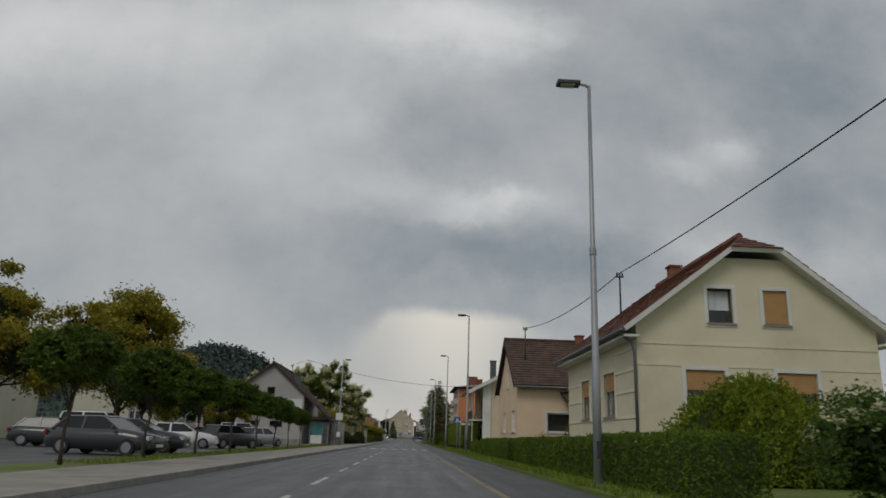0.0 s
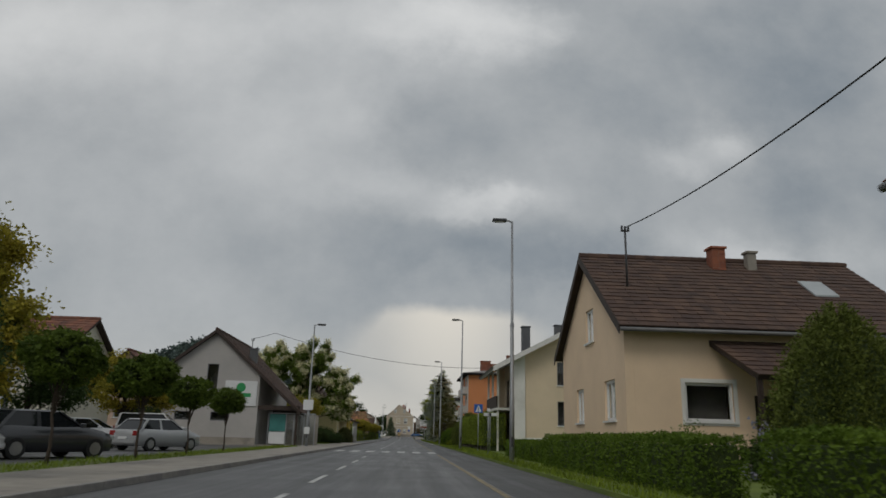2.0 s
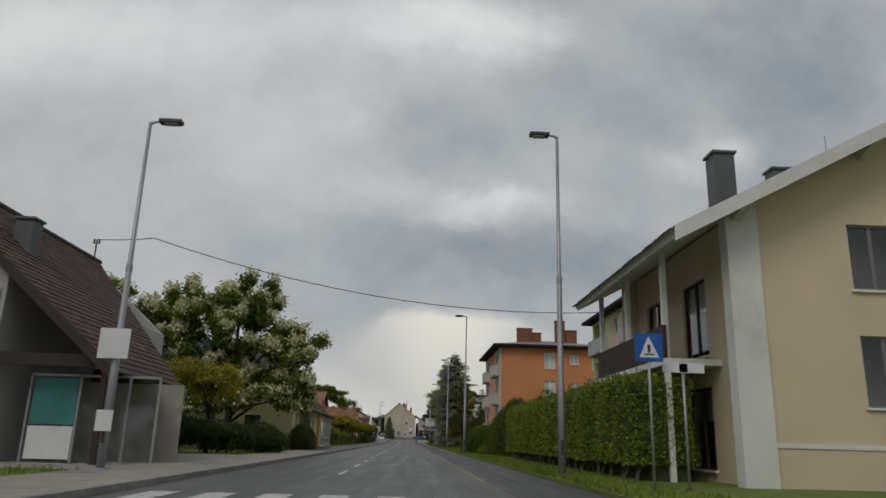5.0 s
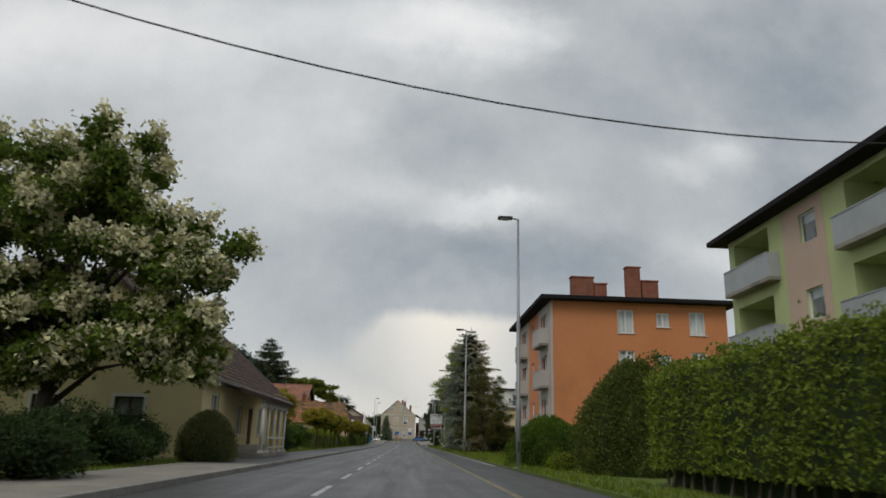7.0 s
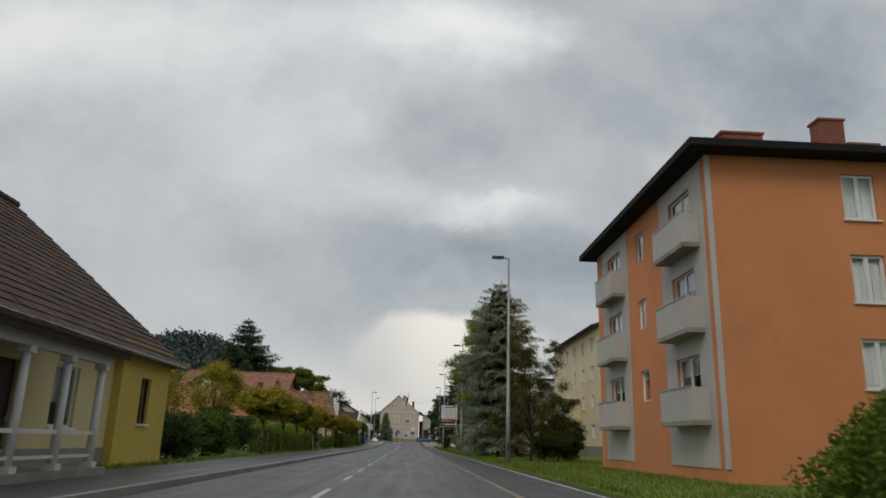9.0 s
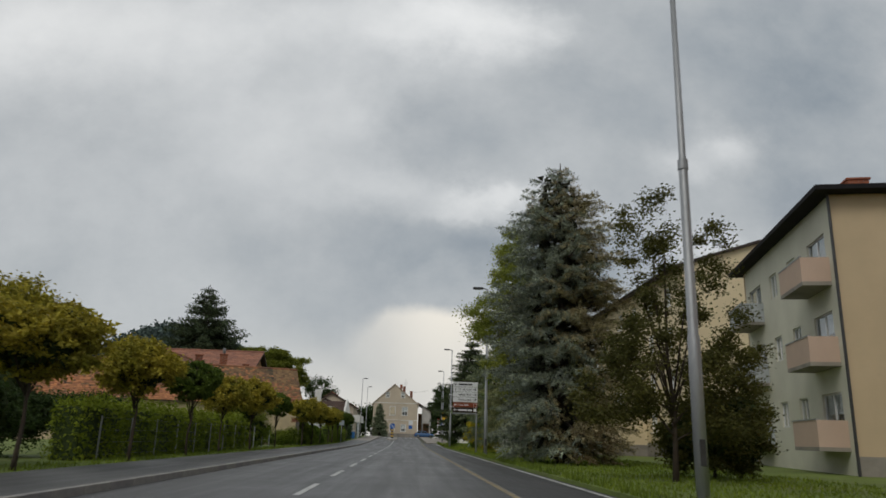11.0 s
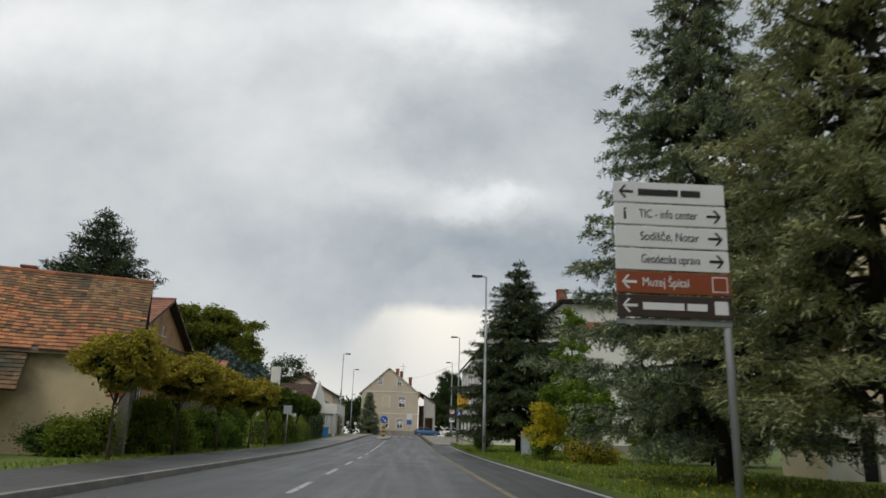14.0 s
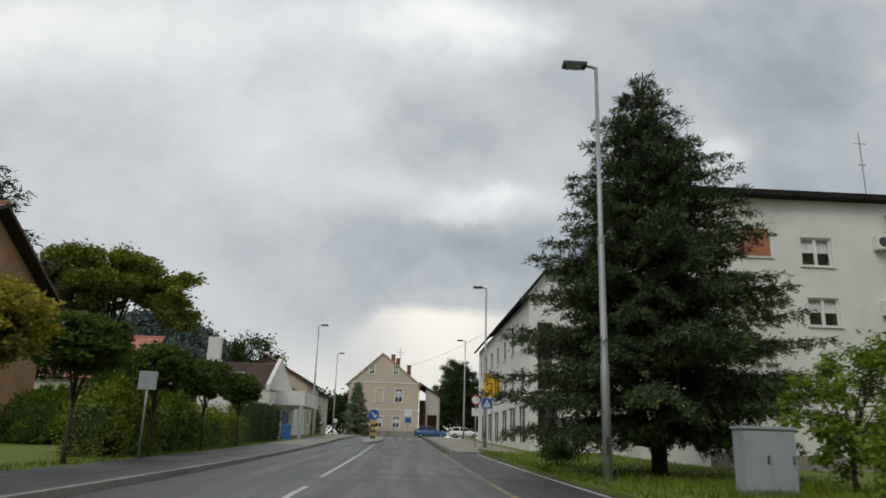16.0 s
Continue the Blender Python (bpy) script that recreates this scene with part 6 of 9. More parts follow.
def sand_block():
    """Stands at a slight angle to the street."""
    ob = thing("sand_apartment_block", "sand-coloured apartment block with a dark eaves and balconies", "apartment block", (16.35, 161.35, 0.1), turn=-12.4, local=True)
    w, d, top = 12.0, 14.4, 10.8
    rows = (1.0, 4.2, 7.4)
    part("wall", wall("y", 0, -1, 0, w, 0, top), M["sand"], ob)
    part("wall", wall("y", d, 1, 0, w, 0, top), M["sand"], ob)
    part("wall", wall("x", w, 1, 0.302, d - 0.302, 0, top), M["sand"], ob)
    holes = [(a, b, z + lo, z + 2.1) for z in rows for a, b, lo in ((1.0, 3.2, 0.05), (5.0, 6.2, 0.9), (8.0, 9.2, 0.9), (11.0, 13.4, 0.05))]
    part("wall", wall("x", 0, -1, 0.302, d - 0.302, 0, top, holes), M["pale"], ob)
    for h in holes:
        window(ob, "x", 0, -1, *h, 2, "white_frame", 0.4, sill=None)
    for z in rows:
        balcony(ob, 0, 0.7, 3.7, z, "pink")
        balcony(ob, 0, 10.7, 13.8, z, "grey_panel")
    part("wall_vents", boxes((2.2, 2.5, -0.02, 0.02, 7.7, 8.2), (3.0, 3.3, -0.02, 0.02, 7.7, 8.2)), M["dark_wood"], ob)
    part("plinth", boxes((0.01, w, -0.03, -0.001, 0, 0.7)), M["concrete"], ob)
    part("downpipe", rod((-0.08, -0.08, 0), (-0.08, -0.08, top), 0.06), M["dark_metal"], ob)
    hip_roof(ob, 0, w, 0, d, top, 1.4, "red_tile", 0.7, 0.2)
    chimney(ob, 2.6, 4.0, 0.9, 10.9, 12.7)


def far_block():
    """The second sand-coloured block, half hidden behind the firs."""
    x0, x1, y0, y1, z0 = 18.75, 31.0, 183.0, 206.0, 0.1
    ob = thing("sand_apartment_block", "sand-coloured gabled apartment block half hidden behind firs", "apartment block", (24, 190, z0))
    top, k, xm = 13.3, 0.33, 24.6
    zr = top + k * (xm - x0)
    cuts = [(-k, 1, top - k * x0 - 0.02), (k, 1, top + k * x1 - 0.02)]
    rows = (1.2, 4.2, 7.2, 10.2)
    part("wall", wall("y", y0, -1, x0, x1, z0, 17, (), cuts), M["cream_sand"], ob)
    west = [(a, a + 1.3, z + 0.7, z + 2.1) for z in rows for a in (185.5, 189.5, 193.5, 197.5, 201.5)]
    part("wall", wall("x", x0, -1, y0 + 0.302, y1 - 0.302, z0, top, west), M["cream_sand"], ob)
    part("wall", wall("x", x1, 1, y0 + 0.302, y1 - 0.302, z0, top), M["cream_sand"], ob)
    part("wall", wall("y", y1, 1, x0, x1, z0, 17, (), cuts), M["cream_sand"], ob)
    for h in west:
        window(ob, "x", x0, -1, *h, 2, "white_frame", 0.5)
    part("plinth", boxes((x0 - 0.03, x0 - 0.001, y0, y1, z0, 1.1), (x0, x1, y0 - 0.03, y0 - 0.001, z0, 1.1)), M["concrete"], ob)
    for e in (x0 - 0.8, x1 + 0.8):
        slope(ob, (e, y0 - 0.3, top - k * 0.8 + 0.15), (e, y1 + 0.3, top - k * 0.8 + 0.15), (xm, y1 + 0.3, zr + 0.15), (xm, y0 - 0.3, zr + 0.15), "grey_roof", seed=61)
    # lower wing towards the street, and the pale entrance porch in front of it
    wing = [(16.2, 17.3, 3.6, 4.9)]
    part("wing_wall", wall("y", 192.0, -1, 14.6, x0 - 0.01, z0, 6.0, wing), M["cream_sand"], ob)
    window(ob, "y", 192.0, -1, *wing[0], 2, "white_frame", 0.5)
    part("wing_wall", wall("x", 14.6, -1, 192.302, 199.0, z0, 6.0), M["cream_sand"], ob)
    part("wing_roof", boxes((14.2, x0 - 0.03, 191.6, 199.4, 6.0, 6.2), bevel=0.02), M["grey_roof"], ob)
    part("wing_plinth", boxes((14.57, x0 - 0.035, 191.96, 191.998, z0, 0.95)), M["concrete"], ob)
    door = [(13.25, 13.75, z0, 1.6)]
    part("porch_wall", wall("y", 192.1, -1, 12.35, 14.56, z0, 1.85, door), M["white"], ob)
    part("porch_door", boxes((13.26, 13.74, 192.2, 192.25, z0, 1.59)), M["black_roof"], ob)
    part("porch_wall", wall("x", 12.35, -1, 192.402, 195.0, z0, 1.85), M["cream_sand"], ob)
    part("porch_roof", boxes((12.2, 14.56, 191.95, 195.1, 1.85, 1.95), bevel=0.01), M["concrete"], ob)


def white_block():
    x0, x1, y0, y1, z0 = 11.4, 23.2, 223.4, 236.0, 0.2
    ob = thing("white_apartment_block", "white four-storey apartment block with a flat dark eaves", "apartment block", (17, 229, z0))
    top = 10.95
    win = [(13.15, 14.45, 8.45, 9.65), (15.7, 17.0, 8.15, 9.35), (13.15, 14.45, 5.75, 6.95), (15.75, 17.05, 5.7, 6.85), (13.15, 14.45, 3.0, 4.2), (15.75, 17.05, 3.0, 4.2),
           (15.9, 16.5, 0.9, 1.6), (13.3, 13.9, 0.9, 1.6), (18.2, 18.8, 0.9, 1.6), (21.4, 22.0, 0.9, 1.6)]
    bal = [(19.7, 22.0, z, z + 2.2) for z in (2.6, 5.3, 8.0)]
    part("wall", wall("y", y0, -1, x0, x1, z0, top, win + bal), M["white"], ob)
    part("wall", wall("y", y1, 1, x0, x1, z0, top), M["white"], ob)
    part("wall", wall("x", x0, -1, y0 + 0.302, y1 - 0.302, z0, top), M["white"], ob)
    part("wall", wall("x", x1, 1, y0 + 0.302, y1 - 0.302, z0, top), M["white"], ob)
    for i, h in enumerate(win):
        small = h[3] - h[2] < 1.0
        window(ob, "y", y0, -1, *h, 1 if small else 2, "grey_frame" if small else "white_frame", 0.0 if small else 0.5, 0.95 if i == 0 else 0.0, "rust_shutter", bar=0.07)
    for i, h in enumerate(bal):
        part("balcony_recess", boxes((19.6, 22.1, y0 + 1.2, y0 + 1.25, h[2], h[3] + 0.1)), M["white"], ob)
        window(ob, "y", y0 + 1.2, -1, 20.0, 21.7, h[2] + 0.9, h[3] - 0.1, 3, "grey_frame", 0.4)
        b = part("balcony", boxes((19.6, 22.1, y0 - 0.75, y0 + 1.2, h[2] - 0.18, h[2] - 0.002)), M["white"], ob)
        part("front_panel", boxes((19.65, 22.05, y0 - 0.75, y0 - 0.70, h[2], h[2] + 1.0)), M["dark_panel" if i != 1 else "grey_panel"], b)
        part("handrail", boxes((19.6, 22.1, y0 - 0.77, y0 - 0.68, h[2] + 1.0, h[2] + 1.05)), M["steel"], b)
        part("side_panel", boxes((19.6, 19.65, y0 - 0.75, y0, h[2], h[2] + 1.0)), M["dark_panel"], b)
        ac = part("air_conditioner", boxes((18.75, 19.4, y0 - 0.35, y0 - 0.02, h[2] + 0.9, h[2] + 1.5), bevel=0.02), M["white_frame"], ob)
        part("fan_grille", rod((19.0, y0 - 0.37, h[2] + 1.2), (19.0, y0 - 0.35, h[2] + 1.2), 0.2, sides=16), M["dark_metal"], ac)
    part("awning", hexa(bmesh.new(), [(19.4, y0 - 1.1, 10.05), (22.2, y0 - 1.1, 10.05), (22.2, y0, 10.4), (19.4, y0, 10.4)], [(19.4, y0 - 1.1, 10.1), (22.2, y0 - 1.1, 10.1), (22.2, y0, 10.46), (19.4, y0, 10.46)]), M["grey_panel"], ob)
    part("plinth", boxes((x0 - 0.02, x1 + 0.02, y0 - 0.04, y0 - 0.001, z0, 0.75)), M["concrete"], ob)
    downpipe(ob, x1 - 0.35, y0 - 0.09, z0, top, 0.06)
    part("eave_board", boxes((x0 - 0.35, x1 + 0.45, y0 - 0.5, y1 + 0.4, top, top + 0.24), bevel=0.02), M["black_roof"], ob)
    part("roof", boxes((x0, x1, y0, y1, top + 0.24, top + 0.32)), M["grey_roof"], ob)
    part("roof_lantern", boxes((12.2, 15.0, 226, 229.5, top + 0.32, top + 0.85)), M["dark_wood"], ob)
    bm = bmesh.new()
    for q in ([(12.0, 225.8), (15.2, 225.8)], [(15.2, 225.8), (15.2, 229.7)], [(15.2, 229.7), (12.0, 229.7)], [(12.0, 229.7), (12.0, 225.8)]):
        bm.faces.new([bm.verts.new((*p, top + 0.87)) for p in q] + [bm.verts.new((13.6, 227.7, top + 1.35))])
    part("lantern_roof", bm, M["grey_roof"], ob)
    chimney(ob, 11.9, 226.2, 0.7, top + 0.3, 12.5)
    chimney(ob, 14.9, 230.0, 0.7, top + 0.3, 12.2)
    a = part("aerial", rod((21.3, 227, top + 0.3), (21.3, 227, 15.9), 0.03), M["steel"], ob)
    part("aerial_rods", boxes((21.0, 21.6, 226.98, 227.02, 15.3, 15.33), (21.1, 21.5, 226.98, 227.02, 14.2, 14.23)), M["steel"], a)


def street_block():
    """White three-storey building along the pavement at the far end."""
    x0, x1, y0, y1 = 7.3, 16.0, 239.0, 268.0
    z0 = gz(245)
    ob = thing("white_street_building", "white three-storey building with dark attic along the pavement", "building", (11, 253, z0))
    top = 9.5
    holes = [(y, y + 1.4, z0 + z, z0 + z + 1.5) for z in (3.6, 6.3) for y in (241, 245, 249, 253, 257, 261, 265)]
    shop = [(y, y + 2.6, z0 + 0.5, z0 + 2.7) for y in (240.5, 244.5, 248.5, 253, 257.5, 262.5)]
    part("wall", wall("x", x0, -1, y0, y1, z0 - 0.2, top, holes + shop), M["white"], ob)
    end = [(x0 + 0.5, x0 + 1.7, z0 + 0.4, z0 + 2.7), (x0 + 0.5, x0 + 1.4, z0 + 3.6, z0 + 7.6)]
    part("wall", wall("y", y0, -1, x0 + 0.302, x1, z0 - 0.2, top, end), M["white"], ob)
    for h in end:
        window(ob, "y", y0, -1, *h, 1, "dark_metal", 0.0, sill=None)
    part("wall", wall("x", x1, 1, y0 + 0.302, y1, z0 - 0.2, top), M["white"], ob)
    part("wall", wall("y", y1, 1, x0 + 0.302, x1 - 0.302, z0 - 0.2, top), M["white"], ob)
    for h in holes:
        window(ob, "x", x0, -1, *h, 2, "grey_frame", 0.4)
    for h in shop:
        window(ob, "x", x0, -1, *h, 2, "dark_metal", 0.0, sill=None)
    ya, yb, xm, zk, zt = y0 - 0.4, y1 + 0.4, (x0 + x1) / 2, top + 1.7, top + 2.5
    for e, kx in ((x0 - 0.5, x0 + 0.9), (x1 + 0.5, x1 - 0.9)):
        slope(ob, (e, ya, top - 0.05), (e, yb, top - 0.05), (kx, yb, zk), (kx, ya, zk), "black_roof", tiles=False)
        slope(ob, (kx, ya, zk), (kx, yb, zk), (xm, yb, zt), (xm, ya, zt), "black_roof", tiles=False)
    k = 1.75 / 1.4
    part("gable", wall("y", y0, -1, x0, x1, top + 0.001, zk - 0.2, (), [(-k, 1, top - 0.1 + k * 0.5 - k * x0), (k, 1, top - 0.1 + k * 0.5 + k * x1)]), M["white"], ob)


# ---- houses on the other side ----
def grey_house():
    x0, x1, y0, y1, z0 = -19.2, -11.8, 81.6, 95.0, 0.1
    ob = thing("grey_gabled_house", "grey rendered gabled building with a dark roof and glazed side porch", "house", (-15, 88, z0))
    xm, zr = -15.5, 8.7
    kl, kr = 0.80, 0.88
    cuts = [(-kl, 1, zr - kl * xm - 0.02), (kr, 1, zr + kr * xm - 0.02)]
    holes = [(-16.0, -15.1, 4.2, 6.2), (-15.4, -14.0, 1.82, 2.5), (-18.2, -16.9, 1.82, 2.5)]
    part("wall", wall("y", y0, -1, x0, x1, z0, 10, holes, cuts), M["grey_wall"], ob)
    part("wall", wall("y", y1, 1, x0, x1, z0, 10, (), cuts), M["grey_wall"], ob)
    part("wall", wall("x", x0, -1, y0 + 0.302, y1 - 0.302, z0, zr - kl * (xm - x0)), M["grey_wall"], ob)
    part("wall", wall("x", x1, 1, y0 + 0.302, y1 - 0.302, z0, zr - kr * (x1 - xm)), M["grey_wall"], ob)
    for h in holes:
        window(ob, "y", y0, -1, *h, 1, "grey_frame", sill=None)
    part("plinth", boxes((x0 - 0.02, x1 + 0.02, y0 - 0.03, y0 - 0.001, z0, 0.6)), M["concrete"], ob)
    xl, xr = -20.2, -8.4
    ya, yb = y0 - 0.35, y1 + 0.4
    slope(ob, (xl, ya, zr - kl * (xm - xl) + 0.2), (xl, yb, zr - kl * (xm - xl) + 0.2), (xm, yb, zr + 0.2), (xm, ya, zr + 0.2), "brown_tile", seed=31)
    slope(ob, (xr, ya + 0.3, zr - kr * (xr - xm) + 0.2), (xr, 87.5, zr - kr * (xr - xm) + 0.2), (xm, yb, zr + 0.2), (xm, ya, zr + 0.2), "brown_tile", seed=32)
    ridge_caps(ob, (xm, ya, zr + 0.24), (xm, yb, zr + 0.24), "brown_tile")
    bm = bmesh.new()
    for e, kk in ((xl, kl), (xr, kr)):
        za = zr - kk * abs(e - xm) + 0.2
        hexa(bm, [(e, ya - 0.03, za - 0.25), (xm, ya - 0.03, zr - 0.05), (xm, ya, zr - 0.05), (e, ya, za - 0.25)], [(e, ya - 0.03, za + 0.04), (xm, ya - 0.03, zr + 0.24), (xm, ya, zr + 0.24), (e, ya, za + 0.04)])
    part("barge_board", bm, M["dark_wood"], ob)
    chimney(ob, -13.1, 84.5, 0.6, 6.2, 7.75, mat="dark_panel", bricks=False)
    mast(ob, -15.6, 95.0, 8.0, 10.0)
    # side porch below the long slope
    for x, y in ((-8.7, 81.7), (-8.7, 86.0)):
        part("porch_post", boxes((x - 0.08, x + 0.08, y - 0.08, y + 0.08, z0, 2.75)), M["dark_wood"], ob)
    part("porch_back", boxes((x1 + 0.02, -8.9, 88.0, 88.1, z0, 3.2)), M["dark_wood"], ob)
    part("porch_beam", boxes((x1, -8.5, y0 + 0.1, y0 + 0.25, 2.75, 3.1)), M["dark_wood"], ob)
    booth = thing("glass_booth", "glazed booth with a teal poster under the porch roof", "booth", (-9.5, 82.3, z0))
    part("frame", boxes(*[(x - 0.03, x + 0.03, 82.3, 82.36, z0, 2.55) for x in (-11.0, -9.6, -9.0, -8.2, -7.35)], (-11.0, -7.35, 82.3, 82.36, 2.5, 2.57)), M["steel"], booth)
    part("teal_poster", boxes((-10.9, -9.65, 82.31, 82.35, 1.15, 2.45)), M["teal"], booth)
    part("low_panel", boxes((-10.9, -9.65, 82.31, 82.35, 0.2, 1.1)), M["sign_white"], booth)
    g = part("glass_pane", boxes((-9.55, -9.03, 82.325, 82.335, 0.2, 2.5), (-8.97, -8.23, 82.325, 82.335, 0.2, 2.5), (-8.17, -7.38, 82.325, 82.335, 0.2, 2.5)), M["glass"], booth)
    g.visible_shadow = False
    part("back_panel", boxes((-11.0, -7.35, 84.6, 84.65, z0, 2.5)), M["concrete"], booth)
    # large board with a green mark
    sign = thing("shop_sign", "white gable board with a green round mark and bar", "sign", (-13.2, y0, 3.0))
    board = part("board", boxes((-14.46, -11.95, y0 - 0.09, y0 - 0.02, 3.0, 4.93), bevel=0.01), M["sign_white"], sign)
    bm = rod((-13.2, y0 - 0.1, 4.42), (-13.2, y0 - 0.09, 4.42), 0.36, sides=24)
    box(bm, -13.27, -13.13, y0 - 0.1, y0 - 0.09, 3.9, 4.1)
    part("green_mark", bm, M["sign_green"], board)
    part("green_bar", boxes((-14.0, -12.4, y0 - 0.1, y0 - 0.09, 3.68, 3.98), bevel=0.0), M["sign_green"], board)
    part("grey_bars", boxes((-13.9, -12.5, y0 - 0.1, y0 - 0.09, 3.4, 3.46), (-13.9, -12.5, y0 - 0.1, y0 - 0.09, 3.26, 3.31)), M["grey_panel"], board)


def plain_house(label, x0, x1, y0, y1, z0, ze, zr, wall_mat, roof_mat, ridge="x", name="house", holes=None, seed=40, over=0.45):
    """A simple gabled house farther off; ridge along x or y. holes: windows in the wall that faces the camera's way in."""
    ob = thing(name, label, "house", ((x0 + x1) / 2, (y0 + y1) / 2, z0))
    holes = holes or {}
    if ridge == "x":
        m, a0, a1, k = (y0 + y1) / 2, y0, y1, (zr - ze) / ((y1 - y0) / 2)
        gables, sides = (("x", x0, -1), ("x", x1, 1)), (("y", y0, -1, x0, x1), ("y", y1, 1, x0, x1))
    else:
        m, a0, a1, k = (x0 + x1) / 2, x0, x1, (zr - ze) / ((x1 - x0) / 2)
        gables, sides = (("y", y0, -1), ("y", y1, 1)), (("x", x0, -1, y0, y1), ("x", x1, 1, y0, y1))
    cuts = [(-k, 1, ze - k * a0 - 0.02), (k, 1, ze + k * a1 - 0.02)]
    for ax, at, out in gables:
        hs = holes.get((ax, out), [])
        part("wall", wall(ax, at, out, a0, a1, z0 - 0.2, zr + 0.5, hs, cuts), M[wall_mat], ob)
        for h in hs:
            window(ob, ax, at, out, *h, 2, "white_frame", 0.4)
    for ax, at, out, b0, b1 in sides:
        hs = holes.get((ax, out), [])
        part("wall", wall(ax, at, out, b0 + 0.302, b1 - 0.302, z0 - 0.2, ze, hs), M[wall_mat], ob)
        for h in hs:
            window(ob, ax, at, out, *h, 2, "white_frame", 0.4)
    e = ze - k * over + 0.16
    if ridge == "x":
        for yy in (y0 - over, y1 + over):
            slope(ob, (x0 - over, yy, e), (x1 + over, yy, e), (x1 + over, m, zr + 0.16), (x0 - over, m, zr + 0.16), roof_mat, tile=0.5, course=0.46, seed=seed)
        ridge_caps(ob, (x0 - over, m, zr + 0.2), (x1 + over, m, zr + 0.2), roof_mat)
    else:
        for xx in (x0 - over, x1 + over):
            slope(ob, (xx, y0 - over, e), (xx, y1 + over, e), (m, y1 + over, zr + 0.16), (m, y0 - over, zr + 0.16), roof_mat, tile=0.5, course=0.46, seed=seed)
        ridge_caps(ob, (m, y0 - over, zr + 0.2), (m, y1 + over, zr + 0.2), roof_mat)
    return ob


def yellow_house():
    x0, x1, y0, y1, z0 = -18.0, -9.0, 117.2, 136.5, 0.1
    ob = thing("yellow_house", "low pale yellow house, brown roof, white columned porch", "house", (-13.5, 127, z0))
    xm, ze, zr = -13.5, 3.7, 7.9
    k = (zr - ze) / 4.5
    cuts = [(-k, 1, ze - k * x0 - 0.02), (k, 1, ze + k * x1 - 0.02)]
    south = [(-12.6, -11.4, 1.0, 2.5), (-16.0, -14.8, 1.0, 2.5)]
    part("wall", wall("y", y0, -1, x0, x1, z0, 9, south, cuts), M["yellow_wall"], ob)
    part("wall", wall("y", y1, 1, x0, x1, z0, ze), M["yellow_wall"], ob)
    east = [(118.7, 120.0, 1.35, 2.85), (123.6, 124.9, 1.1, 2.6), (126.4, 127.4, 0.2, 2.5), (129.0, 130.3, 1.1, 2.6), (134.0, 134.8, 1.3, 2.7)]
    part("wall", wall("x", x1, 1, y0 + 0.302, 132.4, z0, ze, east[:4]), M["yellow_wall"], ob)
    part("wall", wall("x", x1 + 0.25, 1, 132.4, y1, z0, ze, east[4:], (), 0.5), M["ochre"], ob)
    part("wall", wall("x", x0, -1, y0 + 0.302, y1 - 0.302, z0, ze), M["yellow_wall"], ob)
    for h in south:
        window(ob, "y", y0, -1, *h, 2, "brown_frame", 0.5, surround="white")
    for i, h in enumerate(east):
        if i == 2:
            door(ob, "x", x1, 1, *h)
        else:
            window(ob, "x", x1 + (0.25 if i == 4 else 0), 1, *h, 2, "brown_frame" if i == 4 else "white_frame", 0.6 if i != 4 else 0.0)
    part("plinth", boxes((x1 + 0.001, x1 + 0.03, y0, 132.4, z0, 0.6)), M["concrete"], ob)
    o = 0.55
    e, hip = ze - k * o + 0.16, 3.2
    for xx in (x0 - o, x1 + o):
        slope(ob, (xx, y0 - 0.5, e), (xx, y1 + 0.5, e), (xm, y1 + 0.5 - hip, zr + 0.16), (xm, y0 - 0.5, zr + 0.16), "brown_tile", seed=33)
    slope(ob, (x0 - o, y1 + 0.55, e), (x1 + o, y1 + 0.55, e), (xm + 0.01, y1 + 0.5 - hip, zr + 0.16), (xm - 0.01, y1 + 0.5 - hip, zr + 0.16), "brown_tile", seed=34)
    ridge_caps(ob, (xm, y0 - 0.5, zr + 0.2), (xm, y1 + 0.5 - hip, zr + 0.2), "brown_tile")
    gutter(ob, (x1 + o + 0.06, y0 - 0.5, e - 0.08), (x1 + o + 0.06, y1 + 0.5, e - 0.08))
    chimney(ob, -13.2, 129.0, 0.6, 7.4, 8.75)
    mast(ob, -13.5, 118.2, 7.5, 9.0)
    # porch
    slope(ob, (-6.8, 120.8, 2.75), (-6.8, 127.9, 2.75), (x1 + 0.02, 127.9, 3.45), (x1 + 0.02, 120.8, 3.45), "brown_tile", seed=35)
    part("porch_beam", boxes((-7.25, -7.1, 121.0, 127.6, 2.45, 2.66)), M["white_wood"], ob)
    part("porch_floor", boxes((x1 + 0.04, -7.0, 120.9, 127.8, z0 - 0.1, 0.28)), M["concrete"], ob)
    for y in (121.2, 122.6, 124.1, 125.7, 127.3):
        c = part("porch_column", tube(bmesh.new(), [(-7.18, y, 0.28), (-7.18, y, 2.45)], [0.085, 0.075], 12), M["white_wood"], ob, smooth=True)
        part("column_base", boxes((-7.3, -7.06, y - 0.12, y + 0.12, 0.28, 0.4)), M["white_wood"], c)
        part("capital", boxes((-7.3, -7.06, y - 0.12, y + 0.12, 2.33, 2.45)), M["white_wood"], c)
    part("porch_rail", boxes((-7.21, -7.15, 122.6, 127.3, 0.95, 1.03), (-7.21, -7.15, 122.6, 127.3, 0.5, 0.56)), M["white_wood"], ob)


